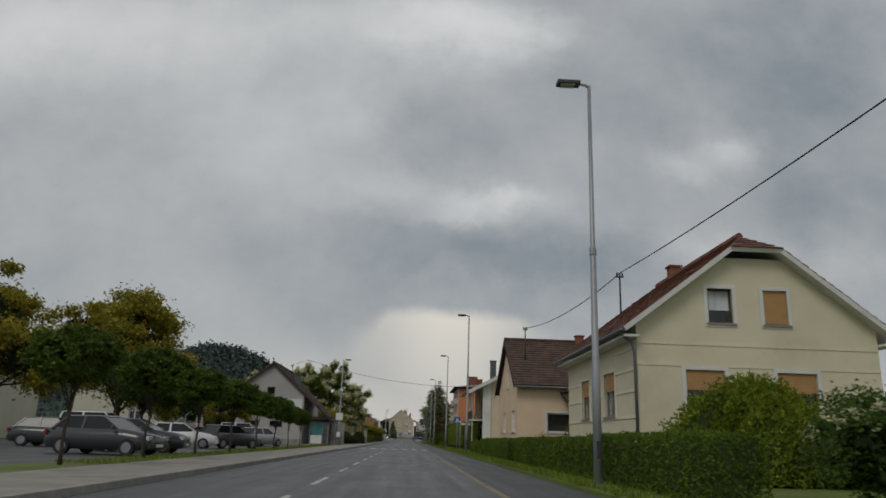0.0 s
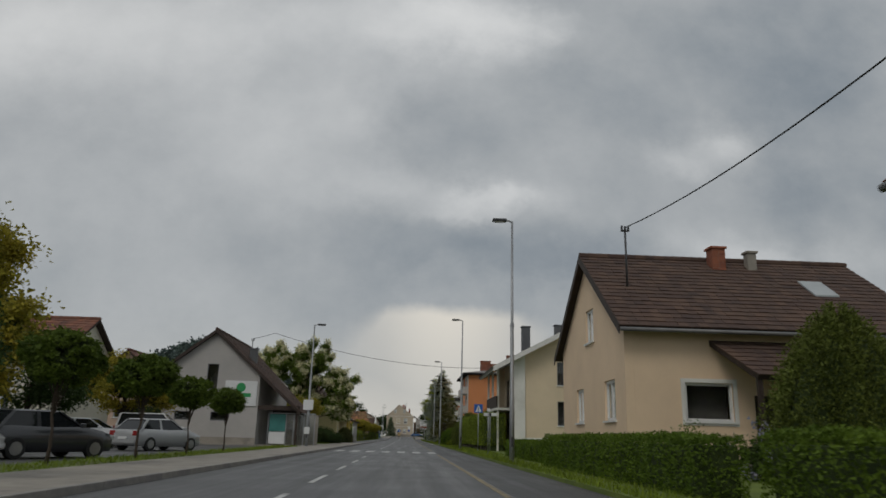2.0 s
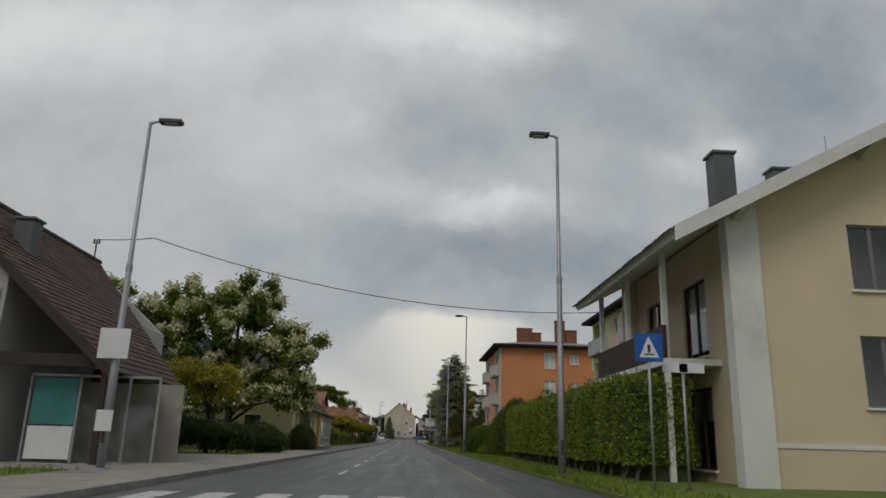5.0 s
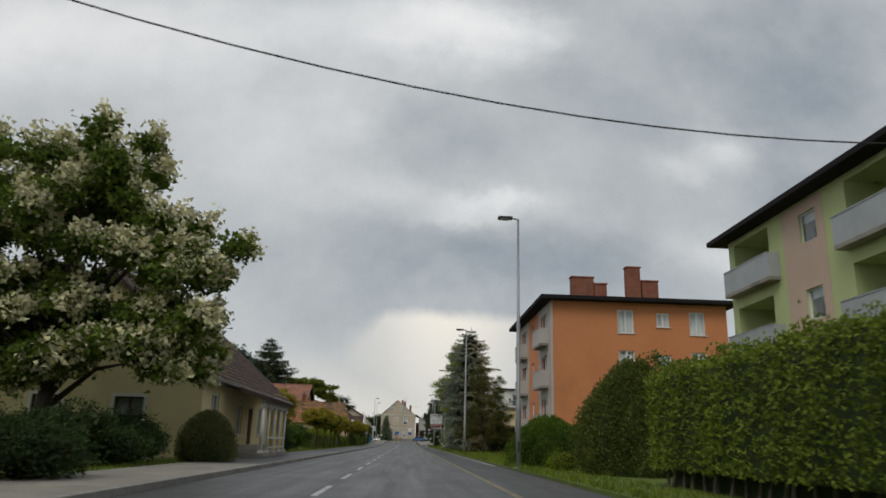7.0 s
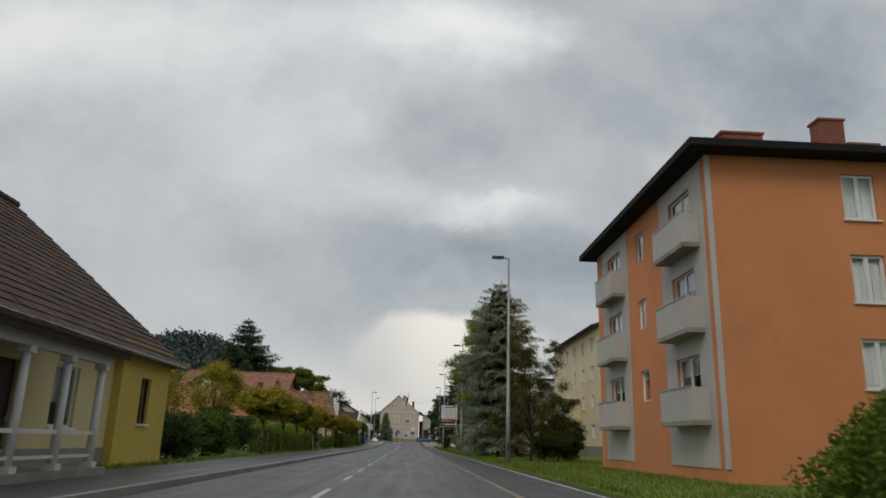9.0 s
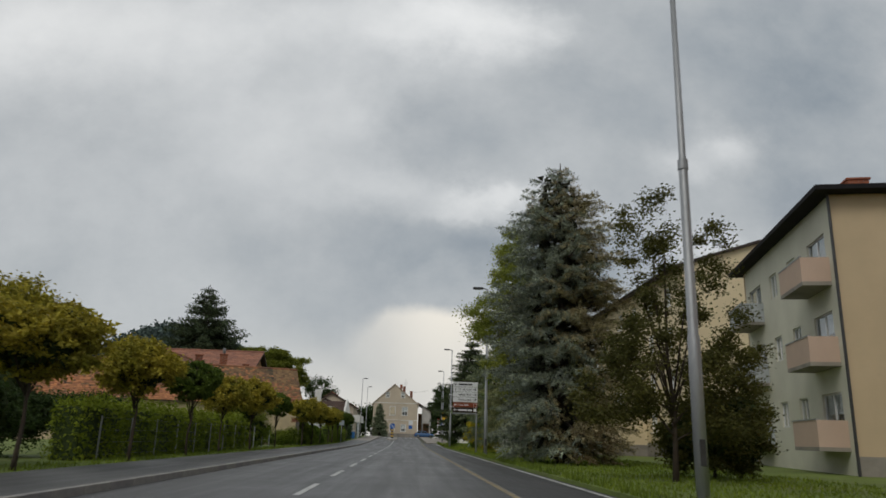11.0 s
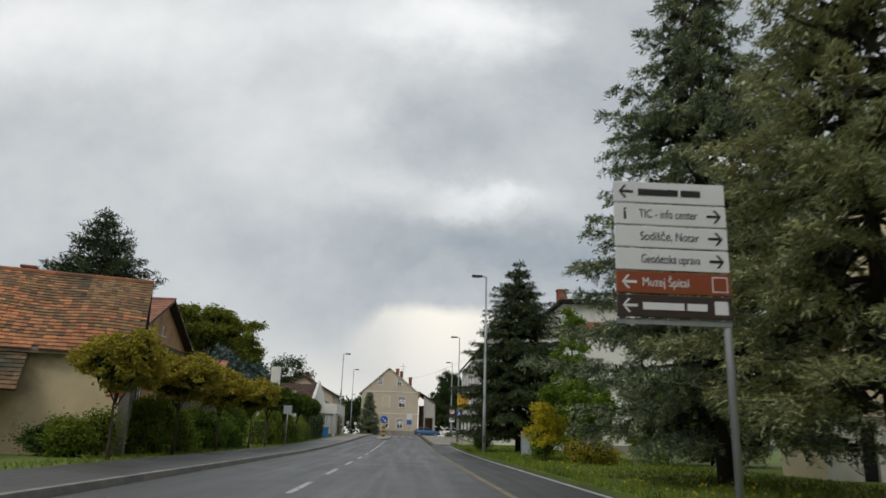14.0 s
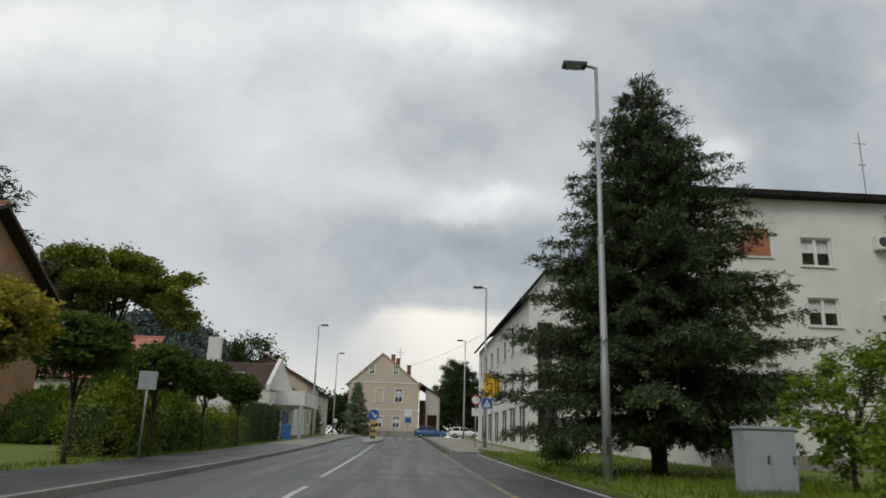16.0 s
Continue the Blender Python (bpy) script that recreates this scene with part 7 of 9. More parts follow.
def ruin():
    """Derelict house with an old clay roof that slopes towards the oncoming street, its gable to the pavement."""
    x0, x1, y0, y1, z0 = -33.0, -10.2, 194.6, 200.6, 0.1
    ym, ze, zr = 198.7, 3.35, 6.25
    ob = thing("derelict_house", "derelict plastered house with a sagging old clay tile roof", "house", (-10.2, 198.7, z0), turn=18.5)
    k, kn = (zr - ze) / (ym - y0), (zr - 4.2) / (y1 - ym)
    cuts = [(-k, 1, ze - k * y0 - 0.05), (kn, 1, zr + kn * ym - 0.05)]
    part("gable_wall", wall("x", x1, 1, y0, y1, z0, 7, (), cuts), M["grey_plaster"], ob)
    part("wall", wall("x", x0, -1, y0, y1, z0, 7, (), cuts), M["old_plaster"], ob)
    holes = [(-14.95, -13.8, z0, 2.35), (-18.2, -17.3, 1.0, 2.2)]
    part("wall", wall("y", y0, -1, x0 + 0.302, x1 - 0.302, z0, ze, holes), M["old_plaster"], ob)
    part("wall", wall("y", y1, 1, x0 + 0.302, x1 - 0.302, z0, 4.2), M["old_plaster"], ob)
    # dark slab painted as the shade within the open doorway
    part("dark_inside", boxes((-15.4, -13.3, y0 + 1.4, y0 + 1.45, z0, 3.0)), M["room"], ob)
    window(ob, "y", y0, -1, *holes[1], 2, "brown_frame")
    # brick pillar and bare patches of brick
    rnd = random.Random(5)
    pillar = thing("brick_pillar", "crumbling red brick pillar under the eaves", "pillar", (-13.44, 192.55, z0), turn=18.5)
    me = None
    z = z0
    while z < 2.7:
        for i in range(2):
            if me is None:
                b = part("brick", boxes((-0.118, 0.118, -0.11, 0.11, 0, 0.066), bevel=0.006), M["brick"], None)
                b.parent, me = pillar, b.data
            else:
                b = new("brick", me)
                b.parent = pillar
            b.location = (-0.12 + 0.24 * i + rnd.uniform(-0.012, 0.012), rnd.uniform(-0.015, 0.015), z - z0)
            b.rotation_euler = (0, 0, rnd.uniform(-0.04, 0.04))
        z += 0.077
    patch = part("bare_brick_patch", boxes(*[(x, x + 0.22, y0 - 0.02, y0 + 0.01, 1.9 + r * 0.075, 1.9 + r * 0.075 + 0.065) for r in range(5) for x in (-10.9 + 0.12 * (r % 2), -10.66 + 0.12 * (r % 2))]), M["brick"], ob)
    part("boards", boxes(*[(x1 + 0.01, x1 + 0.05, 199.2 + i * 0.24, 199.2 + i * 0.24 + 0.2, 0.2, 4.2 - 0.1 * (i % 3)) for i in range(6)]), M["grey_wood"], ob)
    # roof boards
    ea = y0 - 0.35
    za = ze - k * 0.35 + 0.1
    part("roof", hexa(bmesh.new(), [(x0 - 0.2, ea, za - 0.1), (x1 + 0.15, ea, za - 0.1), (x1 + 0.15, ym, zr), (x0 - 0.2, ym, zr)], [(x0 - 0.2, ea, za), (x1 + 0.15, ea, za), (x1 + 0.15, ym, zr + 0.1), (x0 - 0.2, ym, zr + 0.1)]), M["grey_wood"], ob)
    part("roof", hexa(bmesh.new(), [(x0 - 0.2, y1 + 0.2, 4.0), (x1 + 0.15, y1 + 0.2, 4.0), (x1 + 0.15, ym, zr), (x0 - 0.2, ym, zr)], [(x0 - 0.2, y1 + 0.2, 4.1), (x1 + 0.15, y1 + 0.2, 4.1), (x1 + 0.15, ym, zr + 0.1), (x0 - 0.2, ym, zr + 0.1)]), M["grey_wood"], ob)
    # tiles: the ones over the pavement end are single pieces, the rest one sheet of pieces
    up = Vector((0, -(zr + 0.1 - za), ym - ea)).normalized()
    rows, cols = 25, 120
    run = Vector((0, ym - ea, zr + 0.1 - za))
    ang = math.atan2(zr + 0.1 - za, ym - ea)
    rest, mossy, me, made = bmesh.new(), bmesh.new(), {}, 0
    tw, tl = (x1 + 0.15 - (x0 - 0.2)) / cols, run.length / rows
    for c in range(cols - 1, -1, -1):
        for r in range(rows):
            sag = 0.05 * (1 + math.sin(c * 0.35)) * math.sin(r / rows * 3.1)
            p = Vector((x0 - 0.2 + (c + 0.5) * tw, ea, za)) + run * ((r - 0.15) / rows) + up * (0.02 + sag)
            tilt, yaw = rnd.uniform(-0.03, 0.05), rnd.uniform(-0.06, 0.06)
            if rnd.random() < 0.004:
                continue
            moss = 1.1 * (r / rows - 0.55) + max(0, (c - 100) / 26) + 0.2 * math.sin(r * 0.9 + c * 0.23) + rnd.uniform(-0.6, 0.6) > 0.15
            if made < 280:
                if moss not in me:
                    t = part("roof_tile", boxes((-tw * 0.48, tw * 0.48, 0, tl * 1.25, 0, 0.05), bevel=0.006), M["mossy_tile" if moss else "old_tile"], None)
                    me[moss] = t.data
                else:
                    t = new("roof_tile", me[moss])
                t.parent = ob
                t.matrix_local = Matrix.Translation(p - Vector((-10.2, 198.7, z0))) @ Matrix.Rotation(ang - 0.15 + tilt, 4, "X") @ Matrix.Rotation(yaw, 4, "Z")
                made += 1
            else:
                m = Matrix.Translation(p) @ Matrix.Rotation(ang - 0.15 + tilt, 4, "X") @ Matrix.Rotation(yaw, 4, "Z")
                q = [m @ Vector(v) for v in ((-tw * 0.48, 0, 0), (tw * 0.48, 0, 0), (tw * 0.48, tl * 1.25, 0), (-tw * 0.48, tl * 1.25, 0))]
                hexa(mossy if moss else rest, q, [v + up * 0.05 for v in q])
    part("roof_tiles", rest, M["old_tile"], ob, kind="stuff")
    part("roof_tiles", mossy, M["mossy_tile"], ob, kind="stuff")
    ridge_caps(ob, (x0 - 0.2, ym, zr + 0.16), (x1 + 0.15, ym, zr + 0.16), "old_tile", 0.11, 0.34)
    # lean-to tiles over the doorway
    slope(ob, (-15.2, 193.35, 1.95), (-13.2, 193.35, 1.95), (-13.2, 194.5, 3.25), (-15.2, 194.5, 3.25), "mossy_tile", 0.08, 0.19, 0.17, "grey_wood", seed=44)
    chimney(ob, -16.3, 199.2, 0.6, 5.4, 7.35)
    flue = part("flue_pipe", tube(bmesh.new(), [(-16.3, 199.2, 7.35), (-16.3, 199.2, 7.95)], 0.12, 10), M["zinc"], ob, smooth=True)
    chimney(ob, -14.4, 199.2, 0.45, 5.6, 6.6)
    chimney(ob, -18.3, 199.4, 0.6, 5.4, 7.2)


def brown_house():
    x0, x1, y0, y1 = -36.0, -20.0, 222.9, 236.2
    z0 = gz(229) + 0.05
    ob = plain_house("brown rendered old house with a light red tile roof", x0, x1, y0, y1, z0, 7.5, 11.0, "brown_wall", "light_tile", "x", "brown_house",
                     {("x", 1): [(226.3, 227.1, 8.2, 9.0), (229.4, 230.2, 8.2, 9.0), (225.5, 226.6, 2.5, 4.0), (230.5, 231.6, 2.5, 4.0)]}, 50, 0.7)
    part("timber_band", boxes((x1 + 0.001, x1 + 0.12, y0 - 0.3, y1 + 0.3, 7.2, 7.5)), M["dark_wood"], ob)
    part("balcony_boards", boxes(*[(x1 + 0.9, x1 + 0.94, y0 + 3 + i * 0.3, y0 + 3.24 + i * 0.3, 5.2, 6.3) for i in range(26)], (x1, x1 + 0.95, y0 + 3, y0 + 10.8, 5.05, 5.2)), M["dark_wood"], ob)


def board_fence(x, y0, y1, z0, h, label, mat="grey_wood"):
    ob = thing("board_fence", label, "fence", (x, y0, z0))
    y = y0
    rnd = random.Random(int(y0))
    while y < y1:
        part("board", boxes((x - 0.012, x + 0.012, y, y + 0.13, z0, z0 + h * rnd.uniform(0.94, 1.03))), M[mat], ob)
        y += 0.15
    part("rail", boxes((x - 0.06, x - 0.013, y0, y1, z0 + 0.35, z0 + 0.43), (x - 0.06, x - 0.013, y0, y1, z0 + h - 0.4, z0 + h - 0.32)), M[mat], ob)


def wire_fence(x, y0, y1, z0, label):
    ob = thing("wire_fence", label, "fence", (x, y0, z0))
    y = y0
    while y <= y1:
        part("post", rod((x, y, z0 - 0.1), (x, y, z0 + 1.25), 0.03), M["steel"], ob)
        y += 2.4
    for z in (0.15, 0.5, 0.85, 1.2):
        part("wire", rod((x, y0, z0 + z), (x, y1, z0 + z), 0.005, sides=4), M["steel"], ob)


def blue_house():
    """White and pale blue house with a sloping parapet, past the hedges."""
    g = gz(252)
    ob = thing("white_parapet_house", "white house with a sloping white parapet and dark roof", "house", (-12, 256, g))
    x0, x1, y0, y1 = -15.2, -10.0, 250.0, 262.0
    zl, zr = 4.6 + g * 0.2, 6.4
    holes = [(-12.9, -12.0, g + 0.9, g + 2.1)]
    part("wall", wall("y", y0, -1, x0, x1, g - 0.2, 9, holes, [(0, 1, 4.1)]), M["white"], ob)
    window(ob, "y", y0, -1, *holes[0], 1, "grey_frame")
    part("wall", wall("x", x1, 1, y0 + 0.302, y1, g - 0.2, 4.1, [(252.5, 254.0, g + 0.9, g + 2.3)]), M["white"], ob)
    window(ob, "x", x1, 1, 252.5, 254.0, g + 0.9, g + 2.3, 2, "grey_frame")
    part("wall", wall("y", y1, 1, x0, x1 - 0.302, g - 0.2, 4.1), M["white"], ob)
    part("wall", wall("x", x0, -1, y0 + 0.302, y1 - 0.302, g - 0.2, 4.1), M["white"], ob)
    # roof rises away from the gable towards the back, between white parapets
    slope(ob, (x0 + 0.3, y0, 4.1), (x1 - 0.3, y0, 4.1), (x1 - 0.3, y0 + 4.2, 6.35), (x0 + 0.3, y0 + 4.2, 6.35), "brown_tile", seed=61)
    slope(ob, (x0 + 0.3, y1, 4.1), (x1 - 0.3, y1, 4.1), (x1 - 0.3, y0 + 4.2, 6.35), (x0 + 0.3, y0 + 4.2, 6.35), "brown_tile", seed=62)
    for x in (x0, x1 - 0.3):
        bm = bmesh.new()
        hexa(bm, [(x, y0 - 0.1, 4.0), (x + 0.3, y0 - 0.1, 4.0), (x + 0.3, y0 + 4.2, 4.0), (x, y0 + 4.2, 4.0)], [(x, y0 - 0.1, 4.45), (x + 0.3, y0 - 0.1, 4.45), (x + 0.3, y0 + 4.2, 6.75), (x, y0 + 4.2, 6.75)])
        hexa(bm, [(x, y0 + 4.2, 4.0), (x + 0.3, y0 + 4.2, 4.0), (x + 0.3, y1, 4.0), (x, y1, 4.0)], [(x, y0 + 4.2, 6.75), (x + 0.3, y0 + 4.2, 6.75), (x + 0.3, y1, 4.3), (x, y1, 4.3)])
        part("parapet", bm, M["white"], ob)
    part("chimney_slab", boxes((-14.95, -14.0, y0 + 0.4, y0 + 1.0, 4.3, 7.85), bevel=0.02), M["white"], ob)
    part("roof_light", boxes((-13.0, -12.3, y0 + 1.6, y0 + 1.9, 5.0, 5.4)), M["sign_white"], ob)
    part("balcony_block", boxes((x1 + 0.003, -7.8, y0 + 3.0, y1, g + 2.6, g + 3.7)), M["white"], ob)
    part("balcony_column", boxes((-8.2, -7.9, y0 + 3.05, y0 + 3.35, g, g + 2.6)), M["grey_panel"], ob)
    part("garage_door", boxes((x1 + 0.001, x1 + 0.06, 256.5, 259.5, g, g + 2.2)), M["blue_bin"], ob)
    b = thing("blue_bin", "blue wheeled waste bin by the pavement", "bin", (-8.6, 250.3, g))
    part("body", boxes((-8.9, -8.3, 250, 250.6, g, g + 1.0), bevel=0.03), M["blue_bin"], b)
    part("lid", boxes((-8.93, -8.27, 249.97, 250.63, g + 1.0, g + 1.1), bevel=0.02), M["blue_bin"], b)


def end_house():
    x0, x1, y0, y1 = -8.0, 2.05, 300.0, 316.0
    z0 = gz(300)
    ob = thing("end_house", "stone-coloured two-storey gabled house closing the street", "house", (-3, 308, z0))
    xm, ze, zr = -3.35, 8.3, 12.55
    k = (zr - ze) / (xm - x0)
    k2 = (zr - 8.3) / (x1 - xm)
    cuts = [(-k, 1, ze - k * x0), (k2, 1, 8.3 + k2 * x1)]
    win = [(-5.2, -4.5, 9.65, 10.8), (-1.75, -1.05, 9.65, 10.8), (-4.15, -3.05, 5.75, 7.55), (-1.4, -0.3, 5.75, 7.55), (-4.05, -3.1, 2.2, 3.7), (-1.55, -0.6, 2.2, 3.7), (-6.9, -5.9, 2.2, 3.7)]
    part("wall", wall("y", y0, -1, x0, x1, z0 - 0.2, 13, win, cuts), M["end_wall"], ob)
    for h in win:
        window(ob, "y", y0, -1, *h, 2, "white_frame", 0.6, 0.95 if h[0] == -4.15 else 0.0, "cream_shutter", surround="white")
    part("wall", wall("y", y1, 1, x0, x1, z0 - 0.2, 13, (), cuts), M["end_wall"], ob)
    for x, o in ((x0, -1), (x1, 1)):
        part("wall", wall("x", x, o, y0 + 0.302, y1 - 0.302, z0 - 0.2, 8.3), M["end_wall"], ob)
    part("string_course", boxes((x0, x1, y0 - 0.06, y0, 8.35, 8.5), (x0, x1, y0 - 0.05, y0, 4.6, 4.72)), M["white"], ob)
    part("plinth", boxes((x0 - 0.03, x1 + 0.03, y0 - 0.06, y0 - 0.001, z0 - 0.2, z0 + 0.8)), M["concrete"], ob)
    for e, kk, zz in ((x0 - 0.45, k, ze), (x1 + 0.3, k2, 8.3)):
        slope(ob, (e, y0 - 0.2, zz - kk * abs(e - (x0 if e < xm else x1)) + 0.12), (e, y1 + 0.4, zz - kk * abs(e - (x0 if e < xm else x1)) + 0.12), (xm, y1 + 0.4, zr + 0.12), (xm, y0 - 0.2, zr + 0.12), "light_tile", thick=0.1, under="end_wall", seed=71)
    for x, y, z in ((-1.9, 303, 12.7), (-1.2, 306, 12.5), (0.5, 304, 11.3)):
        chimney(ob, x, y, 0.6, z - 2.6, z)
    a = part("aerial", rod((-0.9, 305, 10.4), (-0.9, 305, 14.0), 0.03), M["steel"], ob)
    part("aerial_rods", boxes((-1.5, -0.3, 304.98, 305.02, 13.4, 13.44), (-1.3, -0.5, 304.98, 305.02, 13.0, 13.04)), M["steel"], a)
    # annex
    an = thing("annex", "white and dark lean-to building beside the end house", "building", (3.7, 306, z0))
    part("wall", wall("y", 302.0, -1, 3.1, 5.0, z0 - 0.2, 8.6, [(3.4, 4.8, z0, z0 + 3.2)], [(0.62, 1, 8.6 + 0.62 * 2.2)]), M["pale_strip"], an)
    part("dark_passage", boxes((2.3, 5.0, 306, 306.1, z0 - 0.2, 6.4)), M["brown_wall"], an)
    part("roof", hexa(bmesh.new(), [(2.1, 301.6, 8.7), (5.3, 301.6, 6.72), (5.3, 314, 6.72), (2.1, 314, 8.7)], [(2.1, 301.6, 8.82), (5.3, 301.6, 6.84), (5.3, 314, 6.84), (2.1, 314, 8.82)]), M["brown_tile"], an)
    part("side_wall", boxes((5.0, 5.2, 302.3, 314, z0 - 0.2, 6.7)), M["pale_strip"], an)
    part("gate_post", boxes((3.0, 3.12, 301.7, 301.82, z0 - 0.2, 5.2)), M["dark_wood"], an)


cream_house()
tan_house()
beige_house()
green_block()
orange_block()
sand_block()
far_block()
white_block()
street_block()
grey_house()
yellow_house()
ruin()
brown_house()
blue_house()
end_house()
plain_house("pale distant house with a red-brown roof behind the car park", -34, -24.2, 74, 84, 0.1, 5.8, 8.9, "pale", "red_tile", "x", "pale_house", {("y", -1): [(-28, -26.8, 2, 3.4)]}, 81)
plain_house("long pale house behind the car park", -52, -36, 62, 72, 0.1, 4.2, 7.0, "pale", "red_tile", "x", "pale_house", {("y", -1): [(-46, -44.5, 1.5, 3), (-41, -39.5, 1.5, 3)]}, 82)
plain_house("pale pink house behind the clipped trees", -30, -22.5, 92, 101, 0.1, 5.0, 8.0, "pink", "red_tile", "y", "pink_house", {("y", -1): [(-27, -25.8, 2, 3.4)]}, 83)
plain_house("yellow gabled house with an old brown tile roof", -31.2, -21.0, 205.0, 221.0, 0.1, 6.0, 9.0, "yellow_wall", "old_tile", "y", "yellow_gabled_house", {("y", -1): [(-26.6, -25.8, 6.6, 7.5)]}, 84)
plain_house("pale house with a salmon tile roof behind the spreading tree", -40.0, -24.5, 262.0, 274.0, gz(266), 5.4, 9.6, "pale", "salmon_tile", "x", "pale_house", {("y", -1): [(-31, -29.6, 2.2, 3.8), (-27.5, -26.1, 2.2, 3.8)]}, 86)
for i, (y, h, m, r) in enumerate(((264, 4.0, "white", "brown_tile"), (275, 5.6, "end_wall", "light_tile"), (287, 5.0, "pale", "brown_tile"))):
    g = gz(y)
    plain_house("terraced town house by the far pavement", -19, -10.6, y, y + 10.5, g, g + h, g + h + 2.3, m, r, "y", "town_house",
                {("x", 1): [(y + 1.5, y + 2.6, g + 1.2, g + 2.6), (y + 5, y + 6.1, g + 1.2, g + 2.6), (y + 8, y + 9.1, g + 1.2, g + 2.6)]}, 90 + i)
board_fence(-10.7, 205.5, 212.5, 0.1, 2.4, "grey weathered board fence beside the derelict house")
wire_fence(-9.1, 157.0, 184.0, 0.1, "low wire fence on steel posts in front of the garden")


# ---- parked cars ----
def car(at, turn, paint, label, kind="hatch", category="car"):
    """A parked car: lower body and cabin lofted from sections (distance, half width, low and high edge), glass, wheels and lamps. Its nose points to local -y."""
    ob = thing("parked_car", label, category, at, "cars in the car park", turn=turn, local=True)
    van = kind == "van"
    L, hood, belt, top = (4.6, 1.25, 1.2, 1.95) if van else (4.3, 0.98, 0.95, 1.47)
    secs = [(-L / 2, 0.62, 0.32, 0.62), (-L / 2 + 0.12, 0.78, 0.22, 0.74), (-L / 2 + 0.55, 0.86, 0.2, hood - 0.12), (-L / 2 + 1.25, 0.88, 0.2, hood), (0.2, 0.89, 0.2, belt), (L / 2 - 0.6, 0.88, 0.2, belt + 0.03), (L / 2 - 0.1, 0.82, 0.24, belt - 0.02), (L / 2, 0.72, 0.34, belt - 0.2)]

    def loft(bm, rows, inset=0.06):
        rings = []
        for y, w, lo, hi in rows:
            m = (lo + hi) / 2
            rings.append([bm.verts.new(p) for p in ((-w + inset, y, lo), (-w, y, m - 0.08), (-w, y, m + 0.1), (-w + inset, y, hi), (w - inset, y, hi), (w, y, m + 0.1), (w, y, m - 0.08), (w - inset, y, lo))])
        for a, b in zip(rings, rings[1:]):
            for i in range(8):
                bm.faces.new((a[i], a[(i + 1) % 8], b[(i + 1) % 8], b[i]))
        bm.faces.new(rings[0])
        bm.faces.new(rings[-1][::-1])
        bmesh.ops.recalc_face_normals(bm, faces=bm.faces)
        return bm

    body = part("body", loft(bmesh.new(), secs), PAINT[paint], ob, smooth=True)
    f0, f1, r0, r1 = (-L / 2 + 1.0, -L / 2 + 1.75, L / 2 - 0.3, L / 2 - 0.12) if van else (-L / 2 + 1.15, -L / 2 + 2.0, L / 2 - 0.75, L / 2 - 0.22)
    bm = bmesh.new()
    low = [(-0.78, f0, belt - 0.03), (0.78, f0, belt - 0.03), (0.8, r1, belt - 0.02), (-0.8, r1, belt - 0.02)]
    high = [(-0.6, f1, top - 0.05), (0.6, f1, top - 0.05), (0.62, r0, top - 0.06), (-0.62, r0, top - 0.06)]
    hexa(bm, low, high)
    part("cabin_glass", bm, M["car_glass"], ob)
    bm = bmesh.new()
    hexa(bm, [(-0.62, f1 - 0.03, top - 0.052), (0.62, f1 - 0.03, top - 0.052), (0.64, r0 + 0.05, top - 0.062), (-0.64, r0 + 0.05, top - 0.062)], [(-0.52, f1 + 0.12, top), (0.52, f1 + 0.12, top), (0.54, r0 - 0.05, top - 0.02), (-0.54, r0 - 0.05, top - 0.02)])
    part("roof", bm, PAINT[paint], ob, smooth=False)
    mid = (f1 + r0) / 2
    for s in (-1, 1):
        bm = bmesh.new()
        for ya, yb, yl, yh in ((f0, f0 + 0.07, f1 - 0.02, f1 + 0.06), (mid - 0.06, mid + 0.06, mid - 0.05, mid + 0.05), (r1 - 0.12, r1, r0 - 0.08, r0 + 0.02)):
            hexa(bm, [(s * 0.77, ya, belt - 0.03), (s * 0.82, ya, belt - 0.03), (s * 0.82, yb, belt - 0.03), (s * 0.77, yb, belt - 0.03)], [(s * 0.59, yl, top - 0.05), (s * 0.64, yl, top - 0.05), (s * 0.64, yh, top - 0.05), (s * 0.59, yh, top - 0.05)])
        part("pillars", bm, PAINT[paint], ob)
        part("wing_mirror", boxes((min(s * 0.88, s * 1.05), max(s * 0.88, s * 1.05), f0 + 0.2, f0 + 0.32, belt, belt + 0.14), bevel=0.03), PAINT[paint], ob)
        part("tail_lamp", boxes((min(s * 0.55, s * 0.84), max(s * 0.55, s * 0.84), L / 2 - 0.1, L / 2 + 0.005, belt - 0.28, belt - 0.06), bevel=0.02), M["tail"], ob)
        part("headlamp", boxes((min(s * 0.45, s * 0.76), max(s * 0.45, s * 0.76), -L / 2 + 0.02, -L / 2 + 0.2, 0.58, 0.74), bevel=0.03), M["headlamp"], ob)
        for y in (-L / 2 + 0.82, L / 2 - 0.82):
            t = part("tyre", rod((s * 0.70, y, 0.31), (s * 0.905, y, 0.31), 0.31, sides=20), M["tyre"], ob, smooth=False)
            part("rim", rod((s * 0.9, y, 0.31), (s * 0.915, y, 0.31), 0.2, sides=14), M["rim"], t)
    part("bumper", boxes((-0.74, 0.74, -L / 2 - 0.03, -L / 2 + 0.06, 0.3, 0.46), (-0.74, 0.74, L / 2 - 0.06, L / 2 + 0.03, 0.34, 0.5), bevel=0.02), M["dark_metal"] if van else PAINT[paint], ob)
    part("number_plate", boxes((-0.26, 0.26, L / 2 + 0.03, L / 2 + 0.04, 0.52, 0.63), (-0.26, 0.26, -L / 2 - 0.04, -L / 2 - 0.03, 0.34, 0.45)), M["sign_white"], ob)
    return ob


